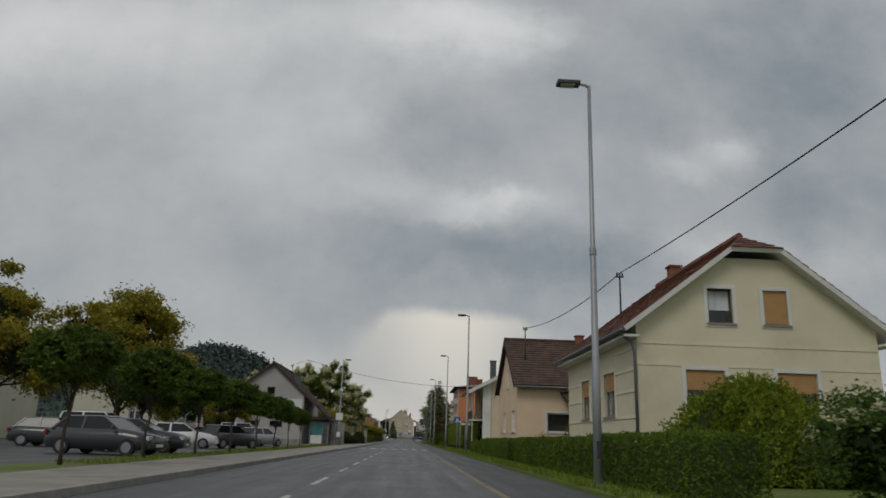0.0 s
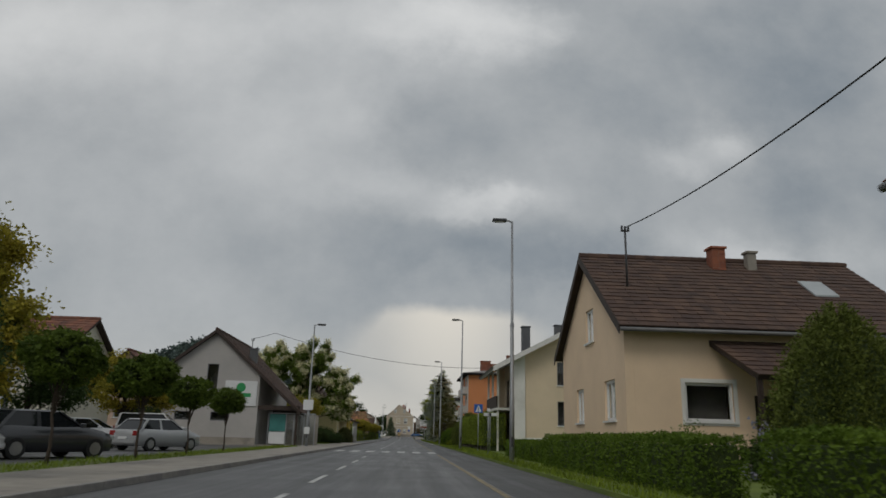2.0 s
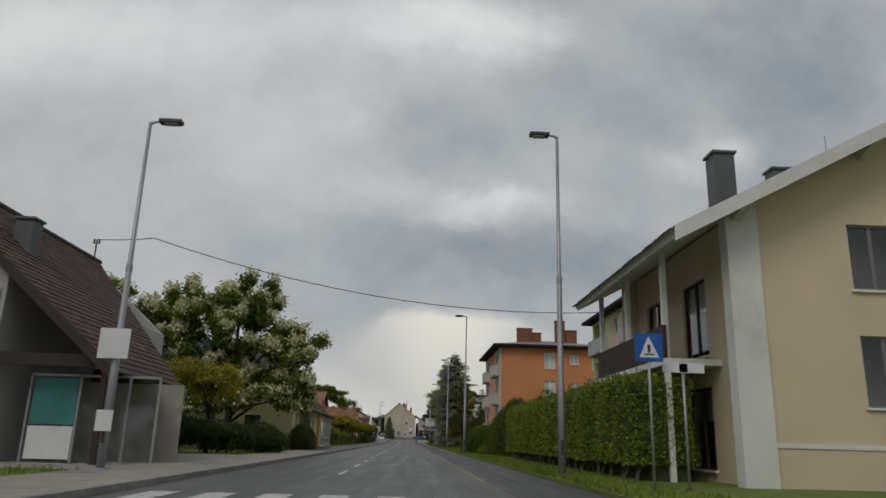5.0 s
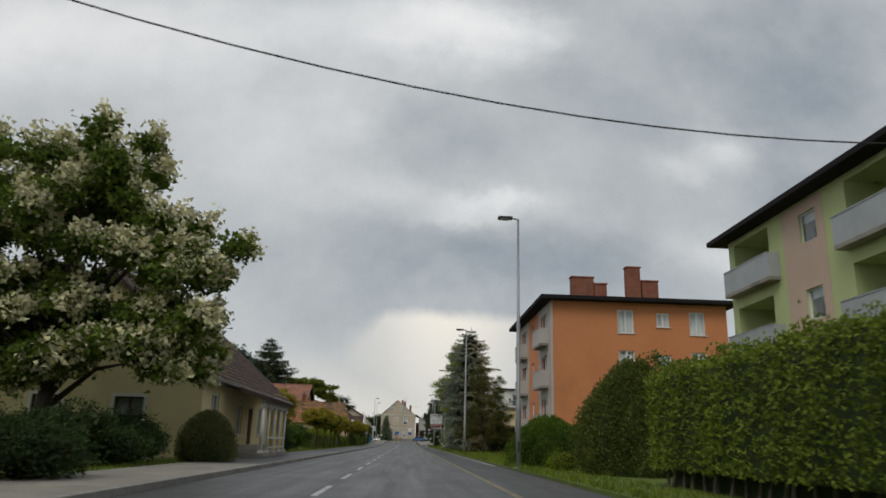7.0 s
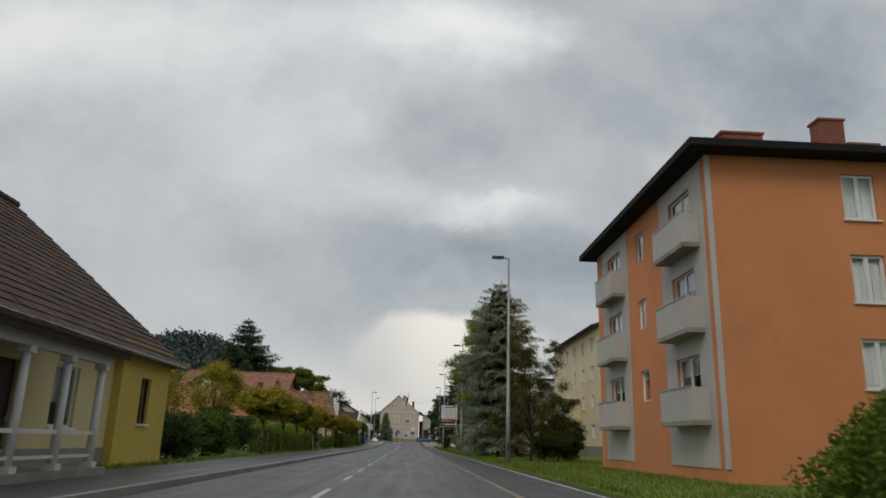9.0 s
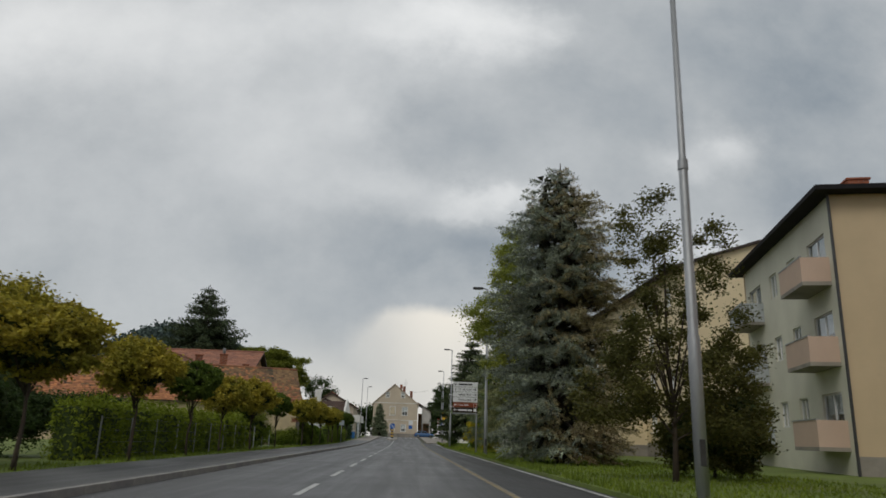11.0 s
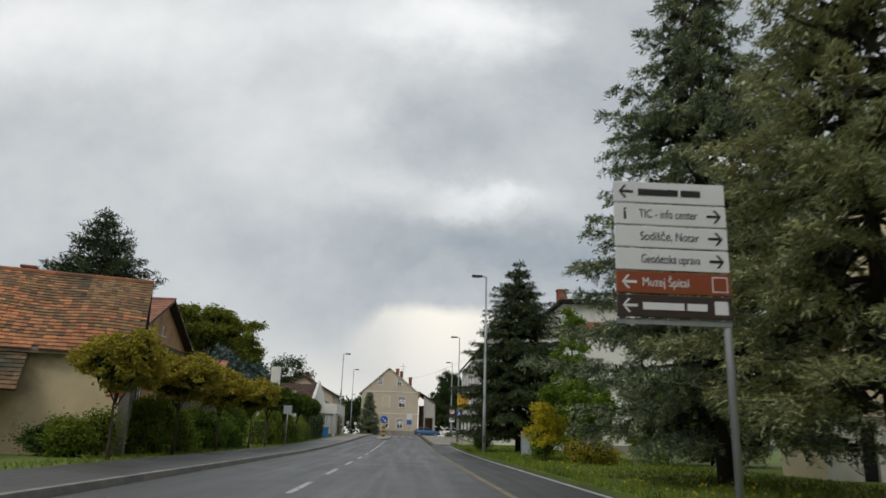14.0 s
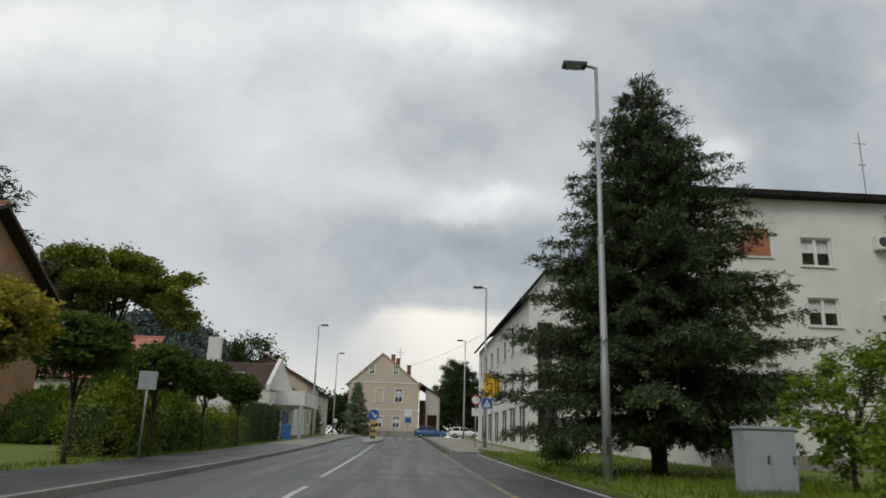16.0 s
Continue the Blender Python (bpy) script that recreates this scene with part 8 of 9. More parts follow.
P = 0.05
car((-13.75, 45.3, P), 100, "white", "white parked hatchback with tinted windows", "hatch")
car((-11.6, 47.9, P), 150, "dark", "dark parked estate car with red tail lamps")
car((-12.0, 60.0, P), 155, "silver", "silver parked saloon with red tail lamps")
car((-12.2, 33.8, P), 95, "dark", "dark parked car beside the clipped trees")
car((-11.7, 29.2, P), 80, "dark", "dark parked car at the edge of the car park")
car((-18.0, 38.5, P), 90, "dark", "dark parked car in the car park")
car((-18.5, 44.6, P), 88, "white", "white parked van in the back row", "van")
car((-16.5, 63.0, P), 95, "white", "white parked hatchback near the grey house")
car((-15.6, 70.2, P), 95, "white", "white parked van beside the grey house", "van")
car((-22.5, 47.5, P), 90, "grey", "grey parked car in the back row")
car((3.6, 293.0, gz(293)), 90, "blue", "blue car parked by the end house")
car((8.3, 296.0, gz(295) + 0.05), 90, "white", "white car far down the street")

# ---- hedges and shrubs beside the cycle lane ----
hedge("clipped_hedge", "clipped green hedge along the verge near the rose bushes", 5.0, 6.0, 12.0, 20.5, 0.1, 1.22, seed=10, per=520, leaf=0.062)
hedge("clipped_hedge", "clipped green hedge along the verge in front of the cream house", 5.0, 6.0, 21.0, 34.2, 0.1, 1.15, seed=1, per=520, leaf=0.062)
hedge("clipped_hedge", "clipped green hedge along the verge in front of the tan house", 5.0, 6.0, 36.7, 50.6, 0.1, 1.12, seed=2, per=520, leaf=0.062)
hedge("clipped_hedge", "low green clipped hedge at the corner", 5.5, 6.5, 52.6, 64.6, 0.1, 0.92, "hedge", seed=3, per=520, leaf=0.062)
tall = hedge("tall_hedge", "tall dense green hedge with bare lower stems", 5.9, 7.6, 80.5, 105.0, 0.5, 2.85, "hedge_tall", seed=4, per=330, leaf=0.085, rough=0.18)
# added dark box behind the stems, in place of the shade there
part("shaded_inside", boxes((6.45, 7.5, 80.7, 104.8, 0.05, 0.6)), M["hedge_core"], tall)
rnd = random.Random(3)
for i in range(49):
    y = 80.8 + i * 0.49
    part("stem", rod((6.1 + rnd.uniform(-0.1, 0.25), y, 0.05), (6.2 + rnd.uniform(-0.1, 0.3), y + rnd.uniform(-0.1, 0.1), 0.95), 0.045, 0.03, 6), M["pale_bark"], tall)
hedge("driveway_hedge", "hedge running back from the verge beside the drive", 6.6, 12.0, 64.2, 65.2, 0.1, 0.9, "hedge_light", seed=5, per=300)
dome("garden_shrub", "bushy yellow-green garden shrub behind the hedge", (9.5, 19.6, 0.1), 2.3, 1.5, 2.7, "hedge_light", 22000, 0.095, 11, uneven=0.2)
dome("rose_bush", "leafy shrub with small pale flowers", (13.4, 18.6, 0.1), 2.1, 1.6, 2.3, "leaf", 18000, 0.09, 12, uneven=0.2)
bush("rose_bush", "leafy shrub with small pale flowers near the verge", (8.6, 12.6, 0.1), 1.8, 1.8, 2.15, "leaf", 18000, 0.07, 13, ("flowers", "blossom", 50, 0.1))
dome("round_thuja", "dense dark green rounded conifer shrub", (11.3, 42.2, 0.1), 1.9, 1.8, 4.35, "thuja", 26000, 0.085, 14, 1.15, 0.12)
bush("hydrangea", "pale blue hydrangea beside the porch wall", (9.4, 43.2, 0.1), 0.9, 0.7, 1.2, "leaf", 1800, 0.1, 15, ("flower_heads", "blossom_blue", 45, 0.13))
bush("small_shrub", "small round shrub at the house corner", (8.4, 45.6, 0.1), 0.7, 0.7, 1.5, "hedge", 2500, 0.07, 16)
bush("garden_shrub", "loose dark shrub beside the beige house", (19.4, 74.0, 0.1), 1.7, 1.6, 3.3, "leaf_dark", 6000, 0.1, 17)
tree("garden_tree", "dense dark green garden tree in front of the white gable", (13.1, 69.9, 0.1), [(0, 0, 2.6, 1.3, 1.2, 1.7), (0.5, 0.2, 3.6, 1.0, 0.9, 1.1), (-0.4, 0, 1.6, 1.0, 0.9, 1.1)], "leaf_dark", 24000, 0.1, 0.12, 1.0, 0.22, seed=47, core=0.7)
bush("garden_shrub", "dark shrub at the house's corner", (14.6, 66.5, 0.1), 1.2, 1.2, 3.0, "leaf_dark", 4500, 0.1, 18)
dome("round_shrub", "round dense bright green shrub by the lamp", (5.9, 118.4, 0.1), 1.75, 2.0, 2.05, "hedge", 22000, 0.075, 19, uneven=0.13)
dome("round_thuja", "dense green rounded conifer shrub past the tall hedge", (7.35, 110.6, 0.05), 2.0, 2.0, 3.7, "thuja", 38000, 0.075, 20, 1.1, 0.12)
bush("small_shrub", "small low green shrub at the verge", (5.5, 113.6, 0.1), 0.5, 0.5, 0.65, "hedge_light", 2500, 0.06, 23)
tree("garden_tree", "dense green garden tree beside the hedge", (10.6, 118.0, 0.1), [(0, 0, 2.6, 2.0, 2.0, 2.2), (0.6, 0.3, 4.0, 1.3, 1.3, 1.2), (-0.9, 0, 1.8, 1.2, 1.2, 1.2)], "leaf", 14000, 0.12, 0.12, 1.0, 0.35, seed=21)
dome("hedge_bush", "dark green bush in front of the orange block", (10.3, 124.0, 0.1), 3.0, 2.2, 2.2, "hedge", 22000, 0.09, 22, uneven=0.16)
bush("garden_shrub", "rose-like shrub in front of the green block", (10.6, 98.6, 0.1), 2.0, 2.2, 4.5, "leaf", 16000, 0.1, 24)
bush("garden_shrub", "leafy shrub above the tall hedge", (9.4, 92.5, 0.1), 1.5, 2.0, 4.1, "leaf", 12000, 0.1, 25)

# ---- tall trees beside the cycle lane ----
conifer("blue_spruce", "big blue spruce with hanging boughs, browned on one side", (6.5, 166.2, 0.1), 13.6, 3.05, "needle_blue", 0.9, 235000, 0.145, 0.24, 31, 27, 0.42, 0.6, gaps=0.0, ogive=5.0, browned="needle_brown", tips="needle_silver", boughs=1.7, spread=0.4)
conifer("spruce", "huge grey-green spruce with boughs reaching over the lawn", (7.75, 188.9, 0.1), 16.6, 4.6, "needle", 1.55, 190000, 0.16, 0.2, 33, 22, 0.66, 0.4, gaps=0.04, ogive=1.15, tips="needle_light", boughs=1.25, spread=0.36)
conifer("spruce", "tall olive-green spruce with browned twigs", (7.6, 182.3, 0.1), 12.6, 3.4, "needle_olive", 2.0, 80000, 0.17, 0.17, 49, 19, 0.7, 0.42, gaps=0.1, ogive=1.6, tips="needle_light", boughs=1.1, spread=0.34)
conifer("spruce", "dark spruce standing back from the lawn", (14.2, 203.0, 0.1), 11.0, 2.2, "needle", 0.7, 20000, 0.27, 0.18, 32, 24, 0.75, 0.4)
conifer("spruce", "dark green spruce on the verge with a bare lower trunk", (7.0, 216.6, 0.15), 12.4, 4.5, "needle_dark", 1.5, 220000, 0.17, 0.2, 34, 26, 0.84, 0.36, ogive=1.75, tips="needle_tip", boughs=1.5, spread=0.34)
tree("roadside_tree", "thin olive-leaved tree with a sparse top", (6.75, 153.9, 0.1), [(0, 0, 2.9, 1.9, 1.6, 1.4), (1.5, 0.4, 3.7, 1.2, 1.1, 1.0), (-1.5, 0, 2.2, 1.1, 1.0, 0.9), (1.4, 0, 1.9, 1.2, 1.0, 0.9), (-0.5, 0, 6.7, 0.75, 0.8, 1.2), (0.3, 0.2, 5.0, 1.1, 0.9, 0.9), (1.5, 0.2, 6.3, 0.5, 0.5, 0.9)],
     "olive_leaf", 34000, 0.08, 0.075, 1.6, 0.24, seed=36, density=150)
tree("birch", "tall airy broad-leaved tree with hanging twigs", (5.9, 173.6, 0.1), [(-0.5, 0, 9.6, 1.2, 1.4, 2.0), (-1.3, -0.3, 7.4, 1.5, 1.3, 1.3), (0.9, 0.4, 7.0, 1.6, 1.5, 1.6), (-0.3, 0.2, 5.0, 1.8, 1.7, 1.5), (-0.6, 0.3, 11.5, 0.75, 0.8, 1.2), (-2.0, -0.4, 7.2, 1.1, 0.9, 1.2), (0.5, 0.2, 3.2, 1.3, 1.3, 0.9), (1.9, 0.4, 5.4, 1.5, 1.4, 1.3), (2.2, 0.2, 8.2, 1.2, 1.2, 1.2)],
     "leaf_birch", 62000, 0.1, 0.15, 2.4, 0.34, "pale_bark", 37, None, 0.5, density=260, hollow=0.15)
tree("young_maple", "narrow bright green young tree", (6.95, 201.5, 0.15), [(0, 0, 4.6, 0.62, 0.6, 1.6), (-0.2, 0.2, 3.1, 0.95, 0.9, 1.2), (0.45, -0.2, 2.4, 1.25, 1.1, 1.0), (0.0, 0.1, 5.9, 0.4, 0.4, 0.7), (0.9, 0, 1.8, 0.9, 0.8, 0.8)], "leaf_fresh", 26000, 0.1, 0.06, 1.2, 0.17, seed=38, density=130)
tree("yellow_shrub_tree", "shrub with bright yellow leaves beside the young tree", (6.0, 202.8, 0.15), [(0, 0, 1.9, 0.7, 0.8, 0.7), (0.5, 0.3, 1.5, 0.6, 0.7, 0.6), (-0.3, 0, 1.0, 0.6, 0.7, 0.5)], "leaf_yellow", 6500, 0.085, 0.04, 0.6, 0.17, seed=39, category="bush")
bush("garden_shrub", "low golden-green shrub under the young tree", (7.3, 200.0, 0.15), 1.0, 0.7, 0.95, "leaf_gold", 7000, 0.07, 40)
bush("garden_shrub", "small fresh green shrub beside the yellow one", (6.35, 205.2, 0.15), 0.6, 0.7, 1.7, "leaf_fresh", 6000, 0.07, 42)
tree("garden_shrub", "light green loose shrub on the lawn", (8.8, 210.6, 0.15), [(0, 0, 1.6, 1.2, 1.0, 1.3), (0.9, 0, 2.0, 0.9, 0.8, 1.1)], "leaf_fresh", 9000, 0.09, 0.06, 0.8, 0.18, seed=45, category="bush")
bush("garden_shrub", "tall leafy shrub on the lawn near the spruce", (10.9, 201.5, 0.15), 1.2, 1.1, 3.2, "leaf_fresh", 12000, 0.09, 46)
bush("garden_shrub", "green shrub in front of the cabinet", (12.2, 206.2, 0.15), 1.6, 1.3, 2.0, "leaf_fresh", 7000, 0.1, 41)
bush("small_shrub", "low rose shrub under the spruce", (5.3, 222.0, 0.3), 0.7, 1.2, 0.9, "leaf", 2000, 0.08, 42, ("flowers", "blossom", 14, 0.06))
bush("garden_shrub", "dark olive shrub below the roadside tree", (8.9, 156.6, 0.1), 1.9, 1.7, 2.9, "olive_leaf", 16000, 0.09, 48)
tree("far_tree", "round dark broad-leaved tree at the street's far end", (9.2, 322.0, gz(320)), [(0, 0, 8.6, 4.0, 3.8, 4.4), (3.0, 0, 6.6, 3.0, 2.8, 3.2), (-2.4, 0, 6.2, 2.6, 2.6, 3.2), (0.6, 0, 11.4, 2.2, 2.2, 1.6)], "leaf_dark", 26000, 0.24, 0.3, 2.4, 0.5, seed=44, density=160, core=0.7)

# ---- trees and hedges on the other side ----
ball = tree("clipped_tree", "small street tree clipped to a round flat head", (-8.7, 48.3, 0.1), [(0, 0, 2.62, 0.98, 0.98, 0.66)], "ball_leaf", 10000, 0.095, 0.05, 2.7, 0.09, seed=51, group="clipped street trees", density=260, hollow=0.72, core=0.85)
for i, (y, s, z) in enumerate(((19.0, 1.1, 1.05), (24.8, 1.15, 1.1), (30.7, 1.1, 1.06), (36.5, 1.12, 1.06), (42.4, 0.96, 1.0), (53.6, 0.86, 0.91), (59.5, 0.82, 0.89))):
    copy_thing(ball, pose(-8.7, y, 0.1, 0, 0, 50 * i) @ Matrix.Diagonal((s, s, z, 1)))
olive = tree("clipped_tree", "street tree with a broad flat golden-green head", (-8.1, 209.5, 0.1), [(0, 0, 2.62, 1.3, 1.3, 0.72), (0.35, 0.3, 2.95, 0.85, 0.85, 0.55), (-0.4, -0.2, 2.9, 0.8, 0.8, 0.55)], "leaf_gold", 11500, 0.11, 0.055, 2.6, 0.14, seed=52, group="clipped street trees", density=230, hollow=0.6, core=0.75)
for i, (y, s) in enumerate(((150.8, 1.05), (157.0, 0.95), (167.2, 0.76), (173.4, 0.95), (192.0, 0.95), (197.6, 1.0), (203.4, 1.0))):
    copy_thing(olive, pose(-8.2, y, gz(y) + 0.1, 0, 0, 70 * i) @ Matrix.Diagonal((s, s, 1.0 if s > 0.8 else 0.93, 1)))
for y, s, z in ((162.6, 0.95, 1.03), (180.4, 0.86, 1.0), (214.5, 1.15, 1.1), (220.3, 1.1, 1.08), (226.2, 1.1, 1.08), (232.5, 1.0, 1.05)):
    copy_thing(ball, pose(-8.2, y, gz(y) + 0.1, 0, 0, y * 9) @ Matrix.Diagonal((s, s, z, 1)))
tree("maple", "big dark maple with golden upper leaves behind the car park", (-22.5, 57.0, 0.1), [(0, 0, 6.6, 4.9, 4.6, 4.2), (2.8, 0.4, 5.2, 3.0, 3.0, 3.0), (-3.6, 0, 7.5, 3.4, 3.2, 3.4), (0.5, 0.3, 9.6, 3.0, 3.0, 2.0)], "leaf_gold", 42000, 0.22, 0.3, 2.6, 0.6, seed=53, core=0.6)
tree("maple", "broad maple with golden-green crown behind the car park", (-30.0, 50.0, 0.1), [(0, 0, 7.6, 5.0, 4.8, 4.4), (3.6, 0.4, 5.6, 3.2, 3.0, 2.8), (-3.6, 0, 8.5, 3.4, 3.2, 3.4)], "leaf_gold", 34000, 0.24, 0.3, 2.6, 0.65, seed=54, core=0.6)
tree("garden_tree", "broad dark golden-green tree beside the grey house", (-18.6, 72.5, 0.1), [(0, 0, 3.9, 3.0, 2.4, 1.8), (1.8, 0.2, 3.2, 1.9, 1.6, 1.3), (-2.0, 0, 4.3, 2.0, 1.8, 1.3)], "leaf_gold", 22000, 0.13, 0.15, 1.6, 0.35, seed=50, core=0.6)
tree("dark_tree", "low dark tree in the car park", (-18.2, 50.5, 0.1), [(0, 0, 4.2, 2.6, 2.4, 1.6), (1.6, 0.3, 3.6, 1.6, 1.6, 1.2)], "leaf_dark", 12000, 0.15, 0.14, 2.0, 0.4, seed=55)
tree("dark_tree", "dark bushy tree behind the parked cars", (-21.5, 66.0, 0.1), [(0, 0, 3.6, 2.4, 2.2, 1.8), (1.4, 0.3, 3.0, 1.6, 1.6, 1.2)], "leaf_dark", 9000, 0.16, 0.14, 1.8, 0.4, seed=56)
hedge("back_hedge", "dark hedge behind the car park", -24.0, -19.0, 86.0, 88.0, 0.1, 3.0, "leaf_dark", 0.14, 50, seed=6, rough=0.2)
tree("catalpa", "broad catalpa covered with cream blossom", (-12.2, 110.6, 0.1), [(4.0, -0.2, 6.9, 1.75, 1.6, 1.5), (4.5, -0.3, 4.9, 1.7, 1.6, 1.9), (3.9, -0.4, 3.6, 1.5, 1.4, 1.2), (2.6, -0.8, 3.7, 1.9, 1.8, 1.3), (1.2, 0, 6.4, 3.3, 2.7, 2.8), (1.2, 0, 10.2, 1.7, 1.7, 1.6), (-1.6, 0.1, 7.0, 4.0, 3.4, 3.2), (-3.2, 0.2, 9.3, 3.2, 2.9, 2.2), (-6.3, -0.4, 6.6, 3.6, 3.0, 2.8), (-8.8, 0.3, 8.8, 3.1, 2.7, 2.2), (-1.0, -1.0, 3.9, 2.8, 2.2, 1.5), (1.8, -1.2, 3.3, 2.6, 1.6, 0.8), (-4.0, -1.0, 3.4, 3.0, 1.8, 0.9), (-8.0, -0.5, 4.6, 2.8, 2.0, 1.4)],
     "leaf_catalpa", 115000, 0.19, 0.28, 2.4, 0.36, seed=57, extra=("blossom", "blossom", 3300, 0.24), density=300, droop=0.3)
tree("garden_tree", "low tree with golden-brown leaves beside the catalpa", (-10.2, 98.4, 0.1), [(0, 0, 3.5, 1.6, 1.4, 0.9), (-1.2, 0, 3.9, 1.2, 1.2, 0.7)], "leaf_gold", 9000, 0.11, 0.1, 2.0, 0.25, seed=60)
for x, y, rx, h in ((-9.3, 110.4, 1.2, 1.2), (-11.8, 98.0, 2.0, 2.2), (-8.0, 101.2, 1.6, 1.1), (-10.4, 112.6, 1.6, 1.7), (-12.6, 106.0, 2.0, 2.1), (-9.8, 106.8, 1.6, 1.8), (-15.5, 108.0, 2.2, 2.4)):
    bush("dark_shrub", "dark garden shrub in front of the yellow house", (x, y, 0.1), rx, rx, h, "leaf_dark", 9000, 0.075, int(y * 7), clump=0.2)
bush("dark_shrub", "dark shrub under the catalpa", (-9.2, 98.4, 0.1), 1.6, 1.4, 1.5, "leaf_dark", 4500, 0.1, 58)
dome("round_shrub", "round grey-green clipped shrub", (-7.6, 113.4, 0.1), 1.1, 1.1, 1.75, "bush_grey", 14000, 0.05, 59)
bush("dark_shrub", "reddish dark low shrub in the garden", (-8.9, 108.4, 0.1), 1.0, 1.6, 1.1, "leaf_dark", 2800, 0.09, 60)
for i, (x, y, rx, ry, h, m) in enumerate(((-9.8, 140.5, 1.2, 1.8, 1.9, "leaf_dark"), (-9.8, 145.5, 1.3, 2.4, 2.1, "hedge"), (-10.5, 152.0, 1.6, 2.6, 2.4, "leaf_dark"), (-12.4, 157.0, 2.2, 2.6, 3.0, "leaf_dark"), (-12.0, 164.0, 1.8, 3.0, 2.4, "leaf_dark"), (-11.4, 171.0, 1.3, 2.2, 1.8, "leaf"),
                                     (-9.6, 180.2, 1.35, 2.2, 2.3, "hedge"), (-10.6, 185.5, 1.2, 1.6, 1.5, "hedge"), (-11.6, 190.2, 0.7, 1.2, 0.9, "leaf"), (-9.9, 193.2, 0.6, 0.7, 1.2, "leaf"), (-15.5, 170.0, 2.0, 2.6, 2.6, "leaf_dark"), (-15.0, 182.0, 2.0, 2.6, 2.0, "leaf"))):
    bush("garden_shrub", "garden shrub behind the pavement" if i < 3 else "leafy garden shrub behind the wire fence", (x, y, 0.1), rx, ry, h, "hedge_tall" if i in (6, 7, 9, 11) else m, 9000, 0.085, 70 + i)
hedge("vine_hedge", "yellow-green vine grown over the wire fence", -10.1, -9.2, 156.0, 176.4, 0.1, 1.7, "hedge_light", 0.09, 240, seed=9, rough=0.22)
tree("garden_tree", "yellow-green leafy garden tree by the wire fence", (-10.6, 178.8, 0.1), [(0, 0, 2.7, 1.3, 1.4, 1.0), (0.6, 0.4, 2.0, 1.1, 1.2, 0.9), (-0.8, 0, 3.1, 0.9, 1.0, 0.7)], "leaf_birch", 16000, 0.1, 0.08, 1.0, 0.22, seed=79, core=0.5)
tree("copper_tree", "low tree with reddish leaves in the gardens", (-14.5, 150.0, 0.1), [(0, 0, 3.4, 2.2, 2.4, 1.4)], "leaf_gold", 8000, 0.13, 0.12, 1.4, 0.35, seed=80)
tree("garden_tree", "golden-green garden tree behind the pavement", (-13.0, 158.5, 0.1), [(0, 0, 3.6, 1.7, 1.7, 1.6), (0.5, 0, 4.8, 1.0, 1.0, 0.9)], "leaf_gold", 9000, 0.12, 0.12, 1.4, 0.32, seed=81)
hedge("leafy_hedge", "unclipped leafy hedge beside the pavement", -9.9, -8.7, 218.0, 236.0, 0.1, 1.75, "hedge_tall", 0.09, 230, seed=7, rough=0.34)
dome("garden_shrub", "dense round shrub under the golden street trees", (-9.6, 199.4, 0.1), 1.5, 2.2, 1.9, "hedge_tall", 16000, 0.09, 100, uneven=0.2)
dome("garden_shrub", "long bushy shrub in front of the board fence", (-9.5, 208.6, 0.1), 1.1, 2.8, 1.6, "hedge", 14000, 0.09, 101, uneven=0.2)
dome("garden_shrub", "rounded bush swelling out of the hedge", (-9.1, 219.8, gz(220) + 0.1), 0.95, 1.7, 2.2, "hedge_tall", 12000, 0.09, 102, uneven=0.2)
dome("garden_shrub", "rounded dark bush grown out of the hedge", (-9.1, 225.0, gz(225) + 0.1), 0.95, 2.0, 2.1, "hedge", 11000, 0.09, 103, uneven=0.2)
bush("garden_shrub", "round dark shrub beside the pavement", (-9.5, 204.2, 0.1), 1.5, 1.9, 1.9, "hedge", 14000, 0.085, 98)
hedge("leafy_hedge", "green hedge by the white parapet house", -10.0, -8.6, 238.0, 247.5, gz(242), 2.6, "leaf_dark", 0.1, 90, seed=8, rough=0.16)
ivy = bush("ivy", "ivy and weeds at the foot of the derelict wall", (-10.2, 193.4, 0.1), 1.3, 0.4, 0.9, "leaf", 3000, 0.08, 82)
dome("garden_shrub", "tall dark garden shrub behind the street trees", (-16.6, 240.0, gz(240) + 0.1), 2.6, 2.4, 4.0, "hedge", 16000, 0.14, 111, uneven=0.25)
dome("garden_shrub", "dark round shrub before the brown house", (-15.6, 229.5, gz(229) + 0.1), 2.2, 2.2, 2.3, "hedge", 12000, 0.12, 112, uneven=0.22)
bush("ivy", "climbing ivy beside the broken doorway", (-9.3, 194.0, 0.1), 0.5, 0.4, 1.6, "hedge_tall", 2600, 0.07, 83)
bush("ivy", "climbing ivy on the derelict house", (-13.2, 192.3, 0.1), 0.9, 0.6, 2.6, "hedge_tall", 4200, 0.08, 84)
conifer("spruce", "tall dark spruce behind the old houses", (-30.0, 239.0, 0.3), 21.6, 12.5, "needle_dark", 2.5, 80000, 0.56, 0.3, 85, 22, 0.92, 0.25, boughs=0.9)
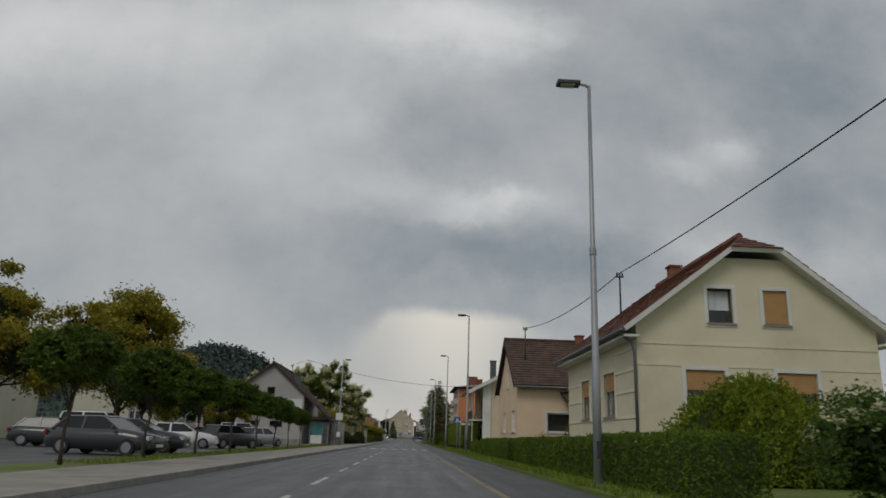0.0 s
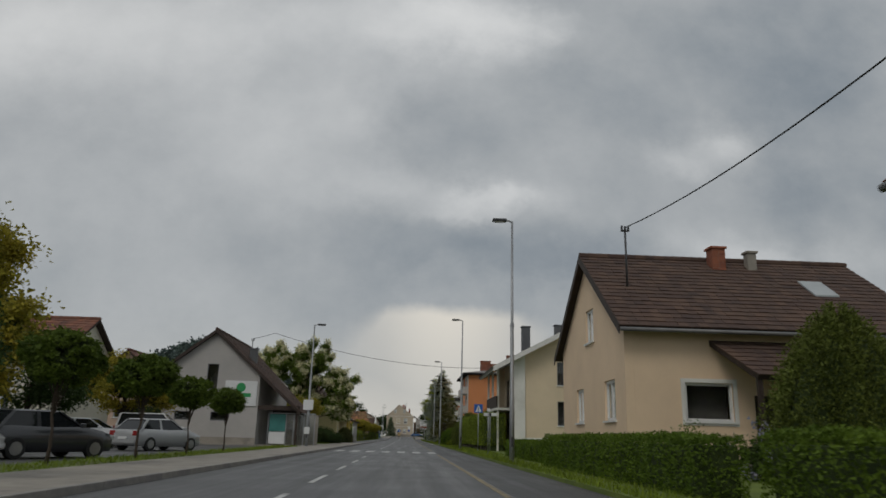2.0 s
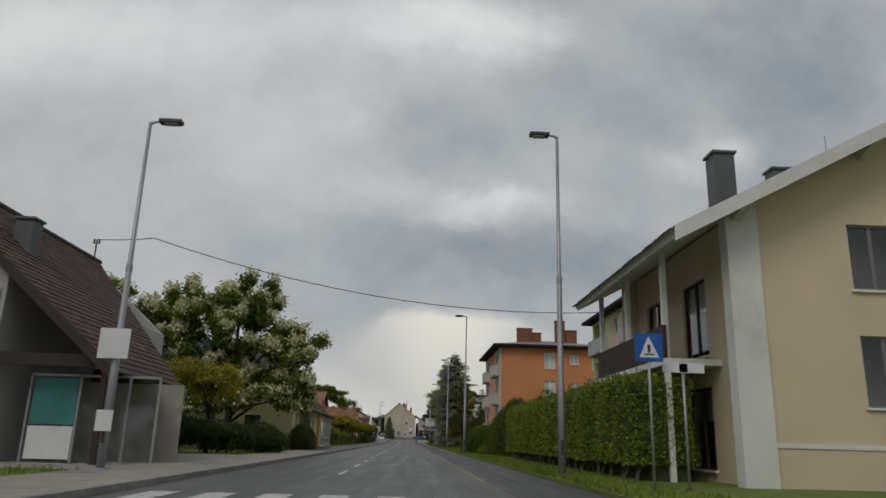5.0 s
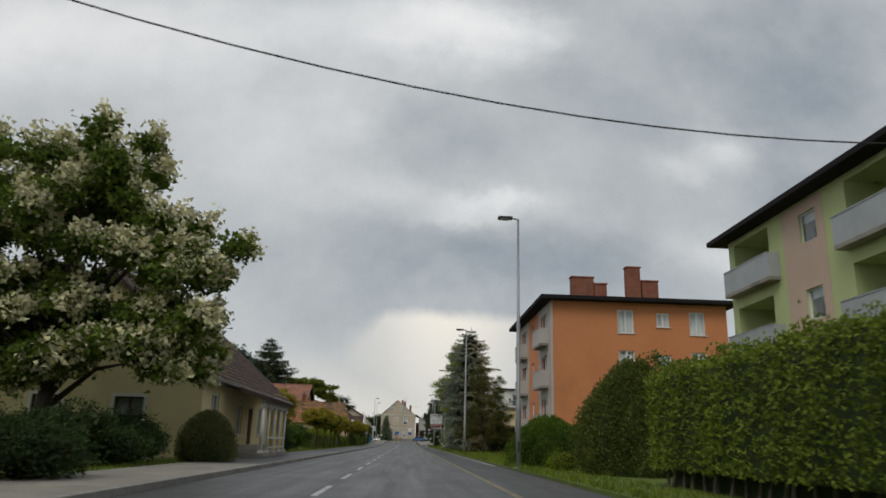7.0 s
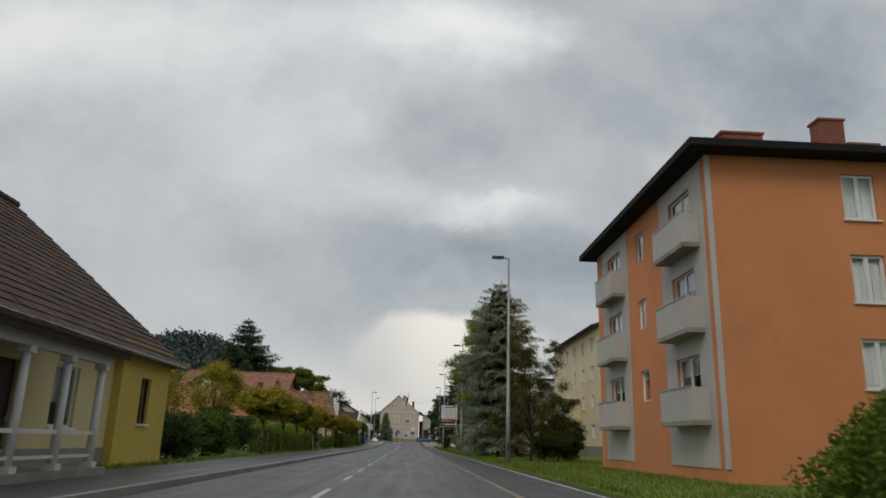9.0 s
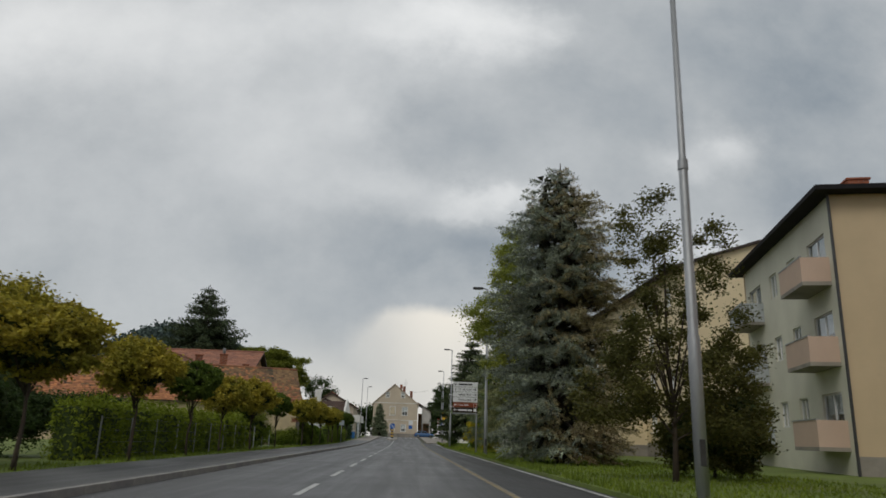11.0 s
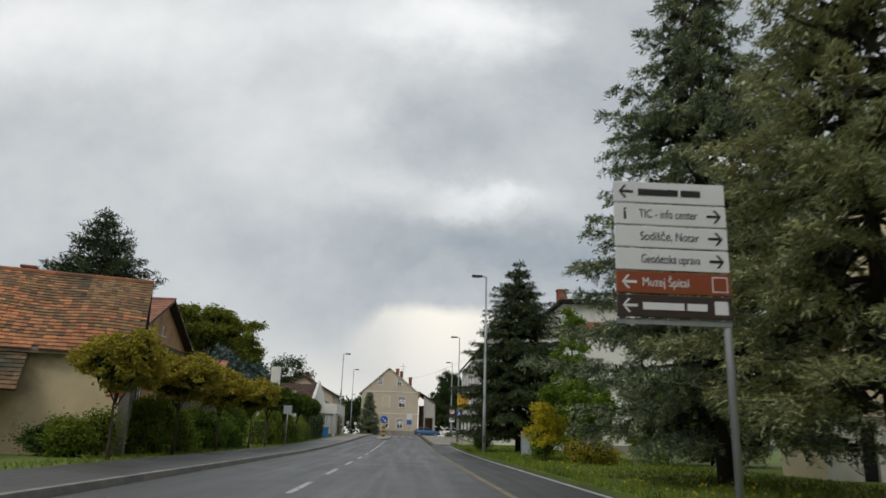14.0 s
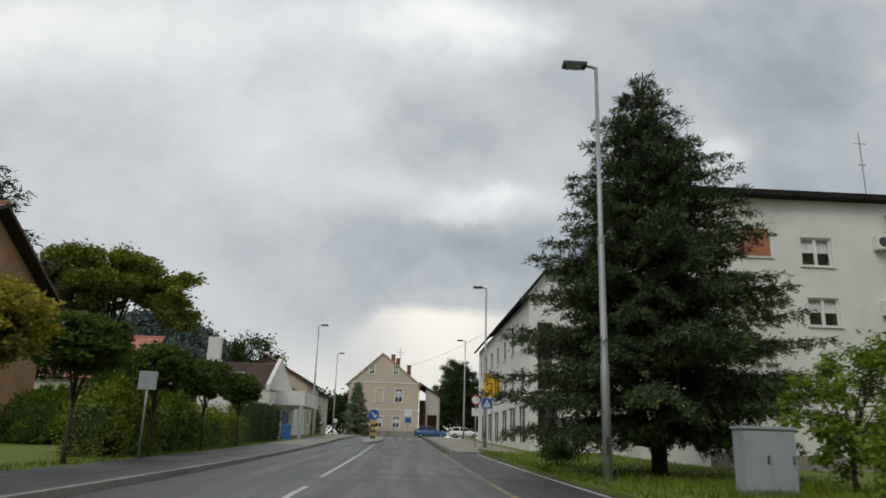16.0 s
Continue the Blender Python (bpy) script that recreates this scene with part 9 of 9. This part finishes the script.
tree("spreading_tree", "wide flat-topped broad-leaved tree with layered branches behind the hedges", (-22.4, 251.0, 0.4), [(-1.0, 0, 12.9, 4.4, 4.2, 0.75), (2.2, 0.5, 12.0, 3.4, 3.2, 0.7), (-4.0, 0.3, 11.6, 3.0, 3.0, 0.8), (0.5, -0.8, 10.9, 4.8, 4.0, 0.7), (3.6, 0.3, 9.9, 2.6, 2.6, 0.7), (-3.0, -0.6, 9.7, 3.6, 3.0, 0.7), (4.9, 0, 8.9, 1.6, 2.0, 0.7)], "leaf_flat", 44000, 0.26, 0.32, 5.0, 0.42, seed=86, density=210, hollow=0.2)
tree("far_tree", "tall broad-leaved tree beyond the roofs", (-18.5, 283.0, gz(283)), [(0, 0, 9.0, 2.6, 2.4, 2.4), (1.5, 0, 7.0, 2.6, 2.4, 2.4)], "leaf_dark", 6000, 0.3, 0.25, 3.0, 0.6, seed=87)
conifer("small_spruce", "small dark spruce beside the end house", (-6.2, 292.0, gz(292)), 7.0, 1.9, "needle", 0.3, 20000, 0.32, 0.12, 88, 16, 0.8, 0.3)
conifer("small_spruce", "small dark spruce beside the far pavement", (-11.5, 285.5, gz(286)), 5.6, 1.7, "needle", 0.3, 14000, 0.3, 0.1, 89, 14, 0.8, 0.3)


# ---- trees that close the view behind the last houses ----
def tree_belt(name, label, x0, x1, y, low, high, count, seed):
    rng = np.random.default_rng(seed)
    n = 28
    x = rng.uniform(x0, x1, count)
    tall = low + (high - low) * (0.5 + 0.3 * np.sin(x * 0.21 + seed) + 0.2 * np.sin(x * 0.57))
    foot = np.stack([x, y + rng.uniform(-5, 5, count), 0.9 + tall * np.sqrt(rng.random(count))], 1)
    p = np.repeat(foot, n, 0) + rng.normal(size=(count * n, 3)) * np.array([0.8, 0.8, 0.6])
    along = ways(len(p), rng)
    me = blades(name, p, along, square_to(along, rng), 0.7, 0.6)
    me.materials.append(M["leaf_dark"])
    tagged(new(name, me), label, "trees", kind="stuff")


tree_belt("far_trees", "belt of dark trees and shrubs beyond the last houses", -75, -5, 345, 4.0, 9.0, 900, 61)
tree_belt("far_trees", "belt of dark trees and shrubs beyond the last houses", 5, 60, 350, 4.0, 8.0, 700, 62)


# ---- wooded hill far behind ----
def hill(name, label, cx, cy, rx, ry, h, count, seed):
    rng = np.random.default_rng(seed)
    ob = thing(name, label, "hill", (cx, cy, 0), kind="stuff", local=True)
    bm = bmesh.new()
    rings, segs = 8, 24
    rows = []
    for i in range(rings + 1):
        s = i / rings
        rows.append([bm.verts.new((rx * s * math.cos(t), ry * s * math.sin(t), h * 0.9 * math.cos(s * math.pi / 2) ** 1.05 - 0.5)) for t in (2 * math.pi * k / segs for k in range(segs))])
    for a, b in zip(rows[1:], rows[2:]):
        for k in range(segs):
            bm.faces.new((a[k], b[k], b[(k + 1) % segs], a[(k + 1) % segs]))
    top = bm.verts.new((0, 0, h * 0.9 - 0.5))
    for k in range(segs):
        bm.faces.new((top, rows[1][k], rows[1][(k + 1) % segs]))
    part("slope", bm, M["woods"], ob, smooth=True)
    s, t = np.sqrt(rng.random(count)) * 0.98, rng.uniform(0, 6.283, count)
    foot = np.stack([rx * s * np.cos(t), ry * s * np.sin(t), h * 0.9 * np.cos(s * np.pi / 2) ** 1.05], 1)
    k = 13
    p = np.repeat(foot, k, 0) + rng.normal(size=(count * k, 3)) * np.array([3.6, 3.6, 3.2]) + np.array([0, 0, 4.0])
    along = ways(len(p), rng)
    part("woods", blades("woods", p, along, square_to(along, rng), 3.0, 2.8), M["woods"], ob, kind="stuff")


hill("wooded_hill", "wooded hill far behind the houses", -215, 800, 140, 90, 97, 2200, 91)
hill("wooded_hill", "lower wooded ridge far beyond the gardens", -360, 780, 130, 90, 62, 1200, 93)

# ---- grass ----
grass("lawn_grass", "mown grass on the verge beside the cycle lane", [(3.92, 5.1, 2, 66, 0.1), (3.92, 6.0, 66, 112, 0.1), (3.92, 9.0, 112, 150, 0.1), (3.92, 12.0, 150, 236, 0.1)], 60, 0.1, 95)
grass("verge_grass", "mown grass between pavement and hedges", [(-9.5, -7.85, 20, 79, 0.1), (-9.0, -7.85, 96, 240, 0.1)], 60, 0.11, 96)
grass("tall_grass", "longer grass and weeds at the lawn's edge", [(3.92, 4.25, 2, 236, 0.1), (5.0, 9.0, 204, 214, 0.1)], 90, 0.2, 97)

# ---- kerbstones ----
kerb("kerb_left", -5.17, -20.0, 250.0, "grey concrete kerbstones along the pavement")
kerb("kerb_right", 2.53, 234.0, 300.0, "grey concrete kerbstones at the far pavement")
rng = np.random.default_rng(98)
spots = np.column_stack([rng.uniform(4.3, 8.5, 420), 187 + rng.normal(size=420) * 7, 0.2 + rng.uniform(0, 0.12, 420)])
lean = rng.normal(size=(420, 3)) * np.array([1, 1, 0.25])
lean /= np.linalg.norm(lean, axis=1, keepdims=True)
flower_mesh = blades("yellow_flowers", spots, lean, square_to(lean, rng), 0.06, 0.055, False)
flower_mesh.materials.append(M["leaf_yellow"])
tagged(new("yellow_flowers", flower_mesh), "small yellow wild flowers in the lawn under the spruces", "flowers", kind="stuff")
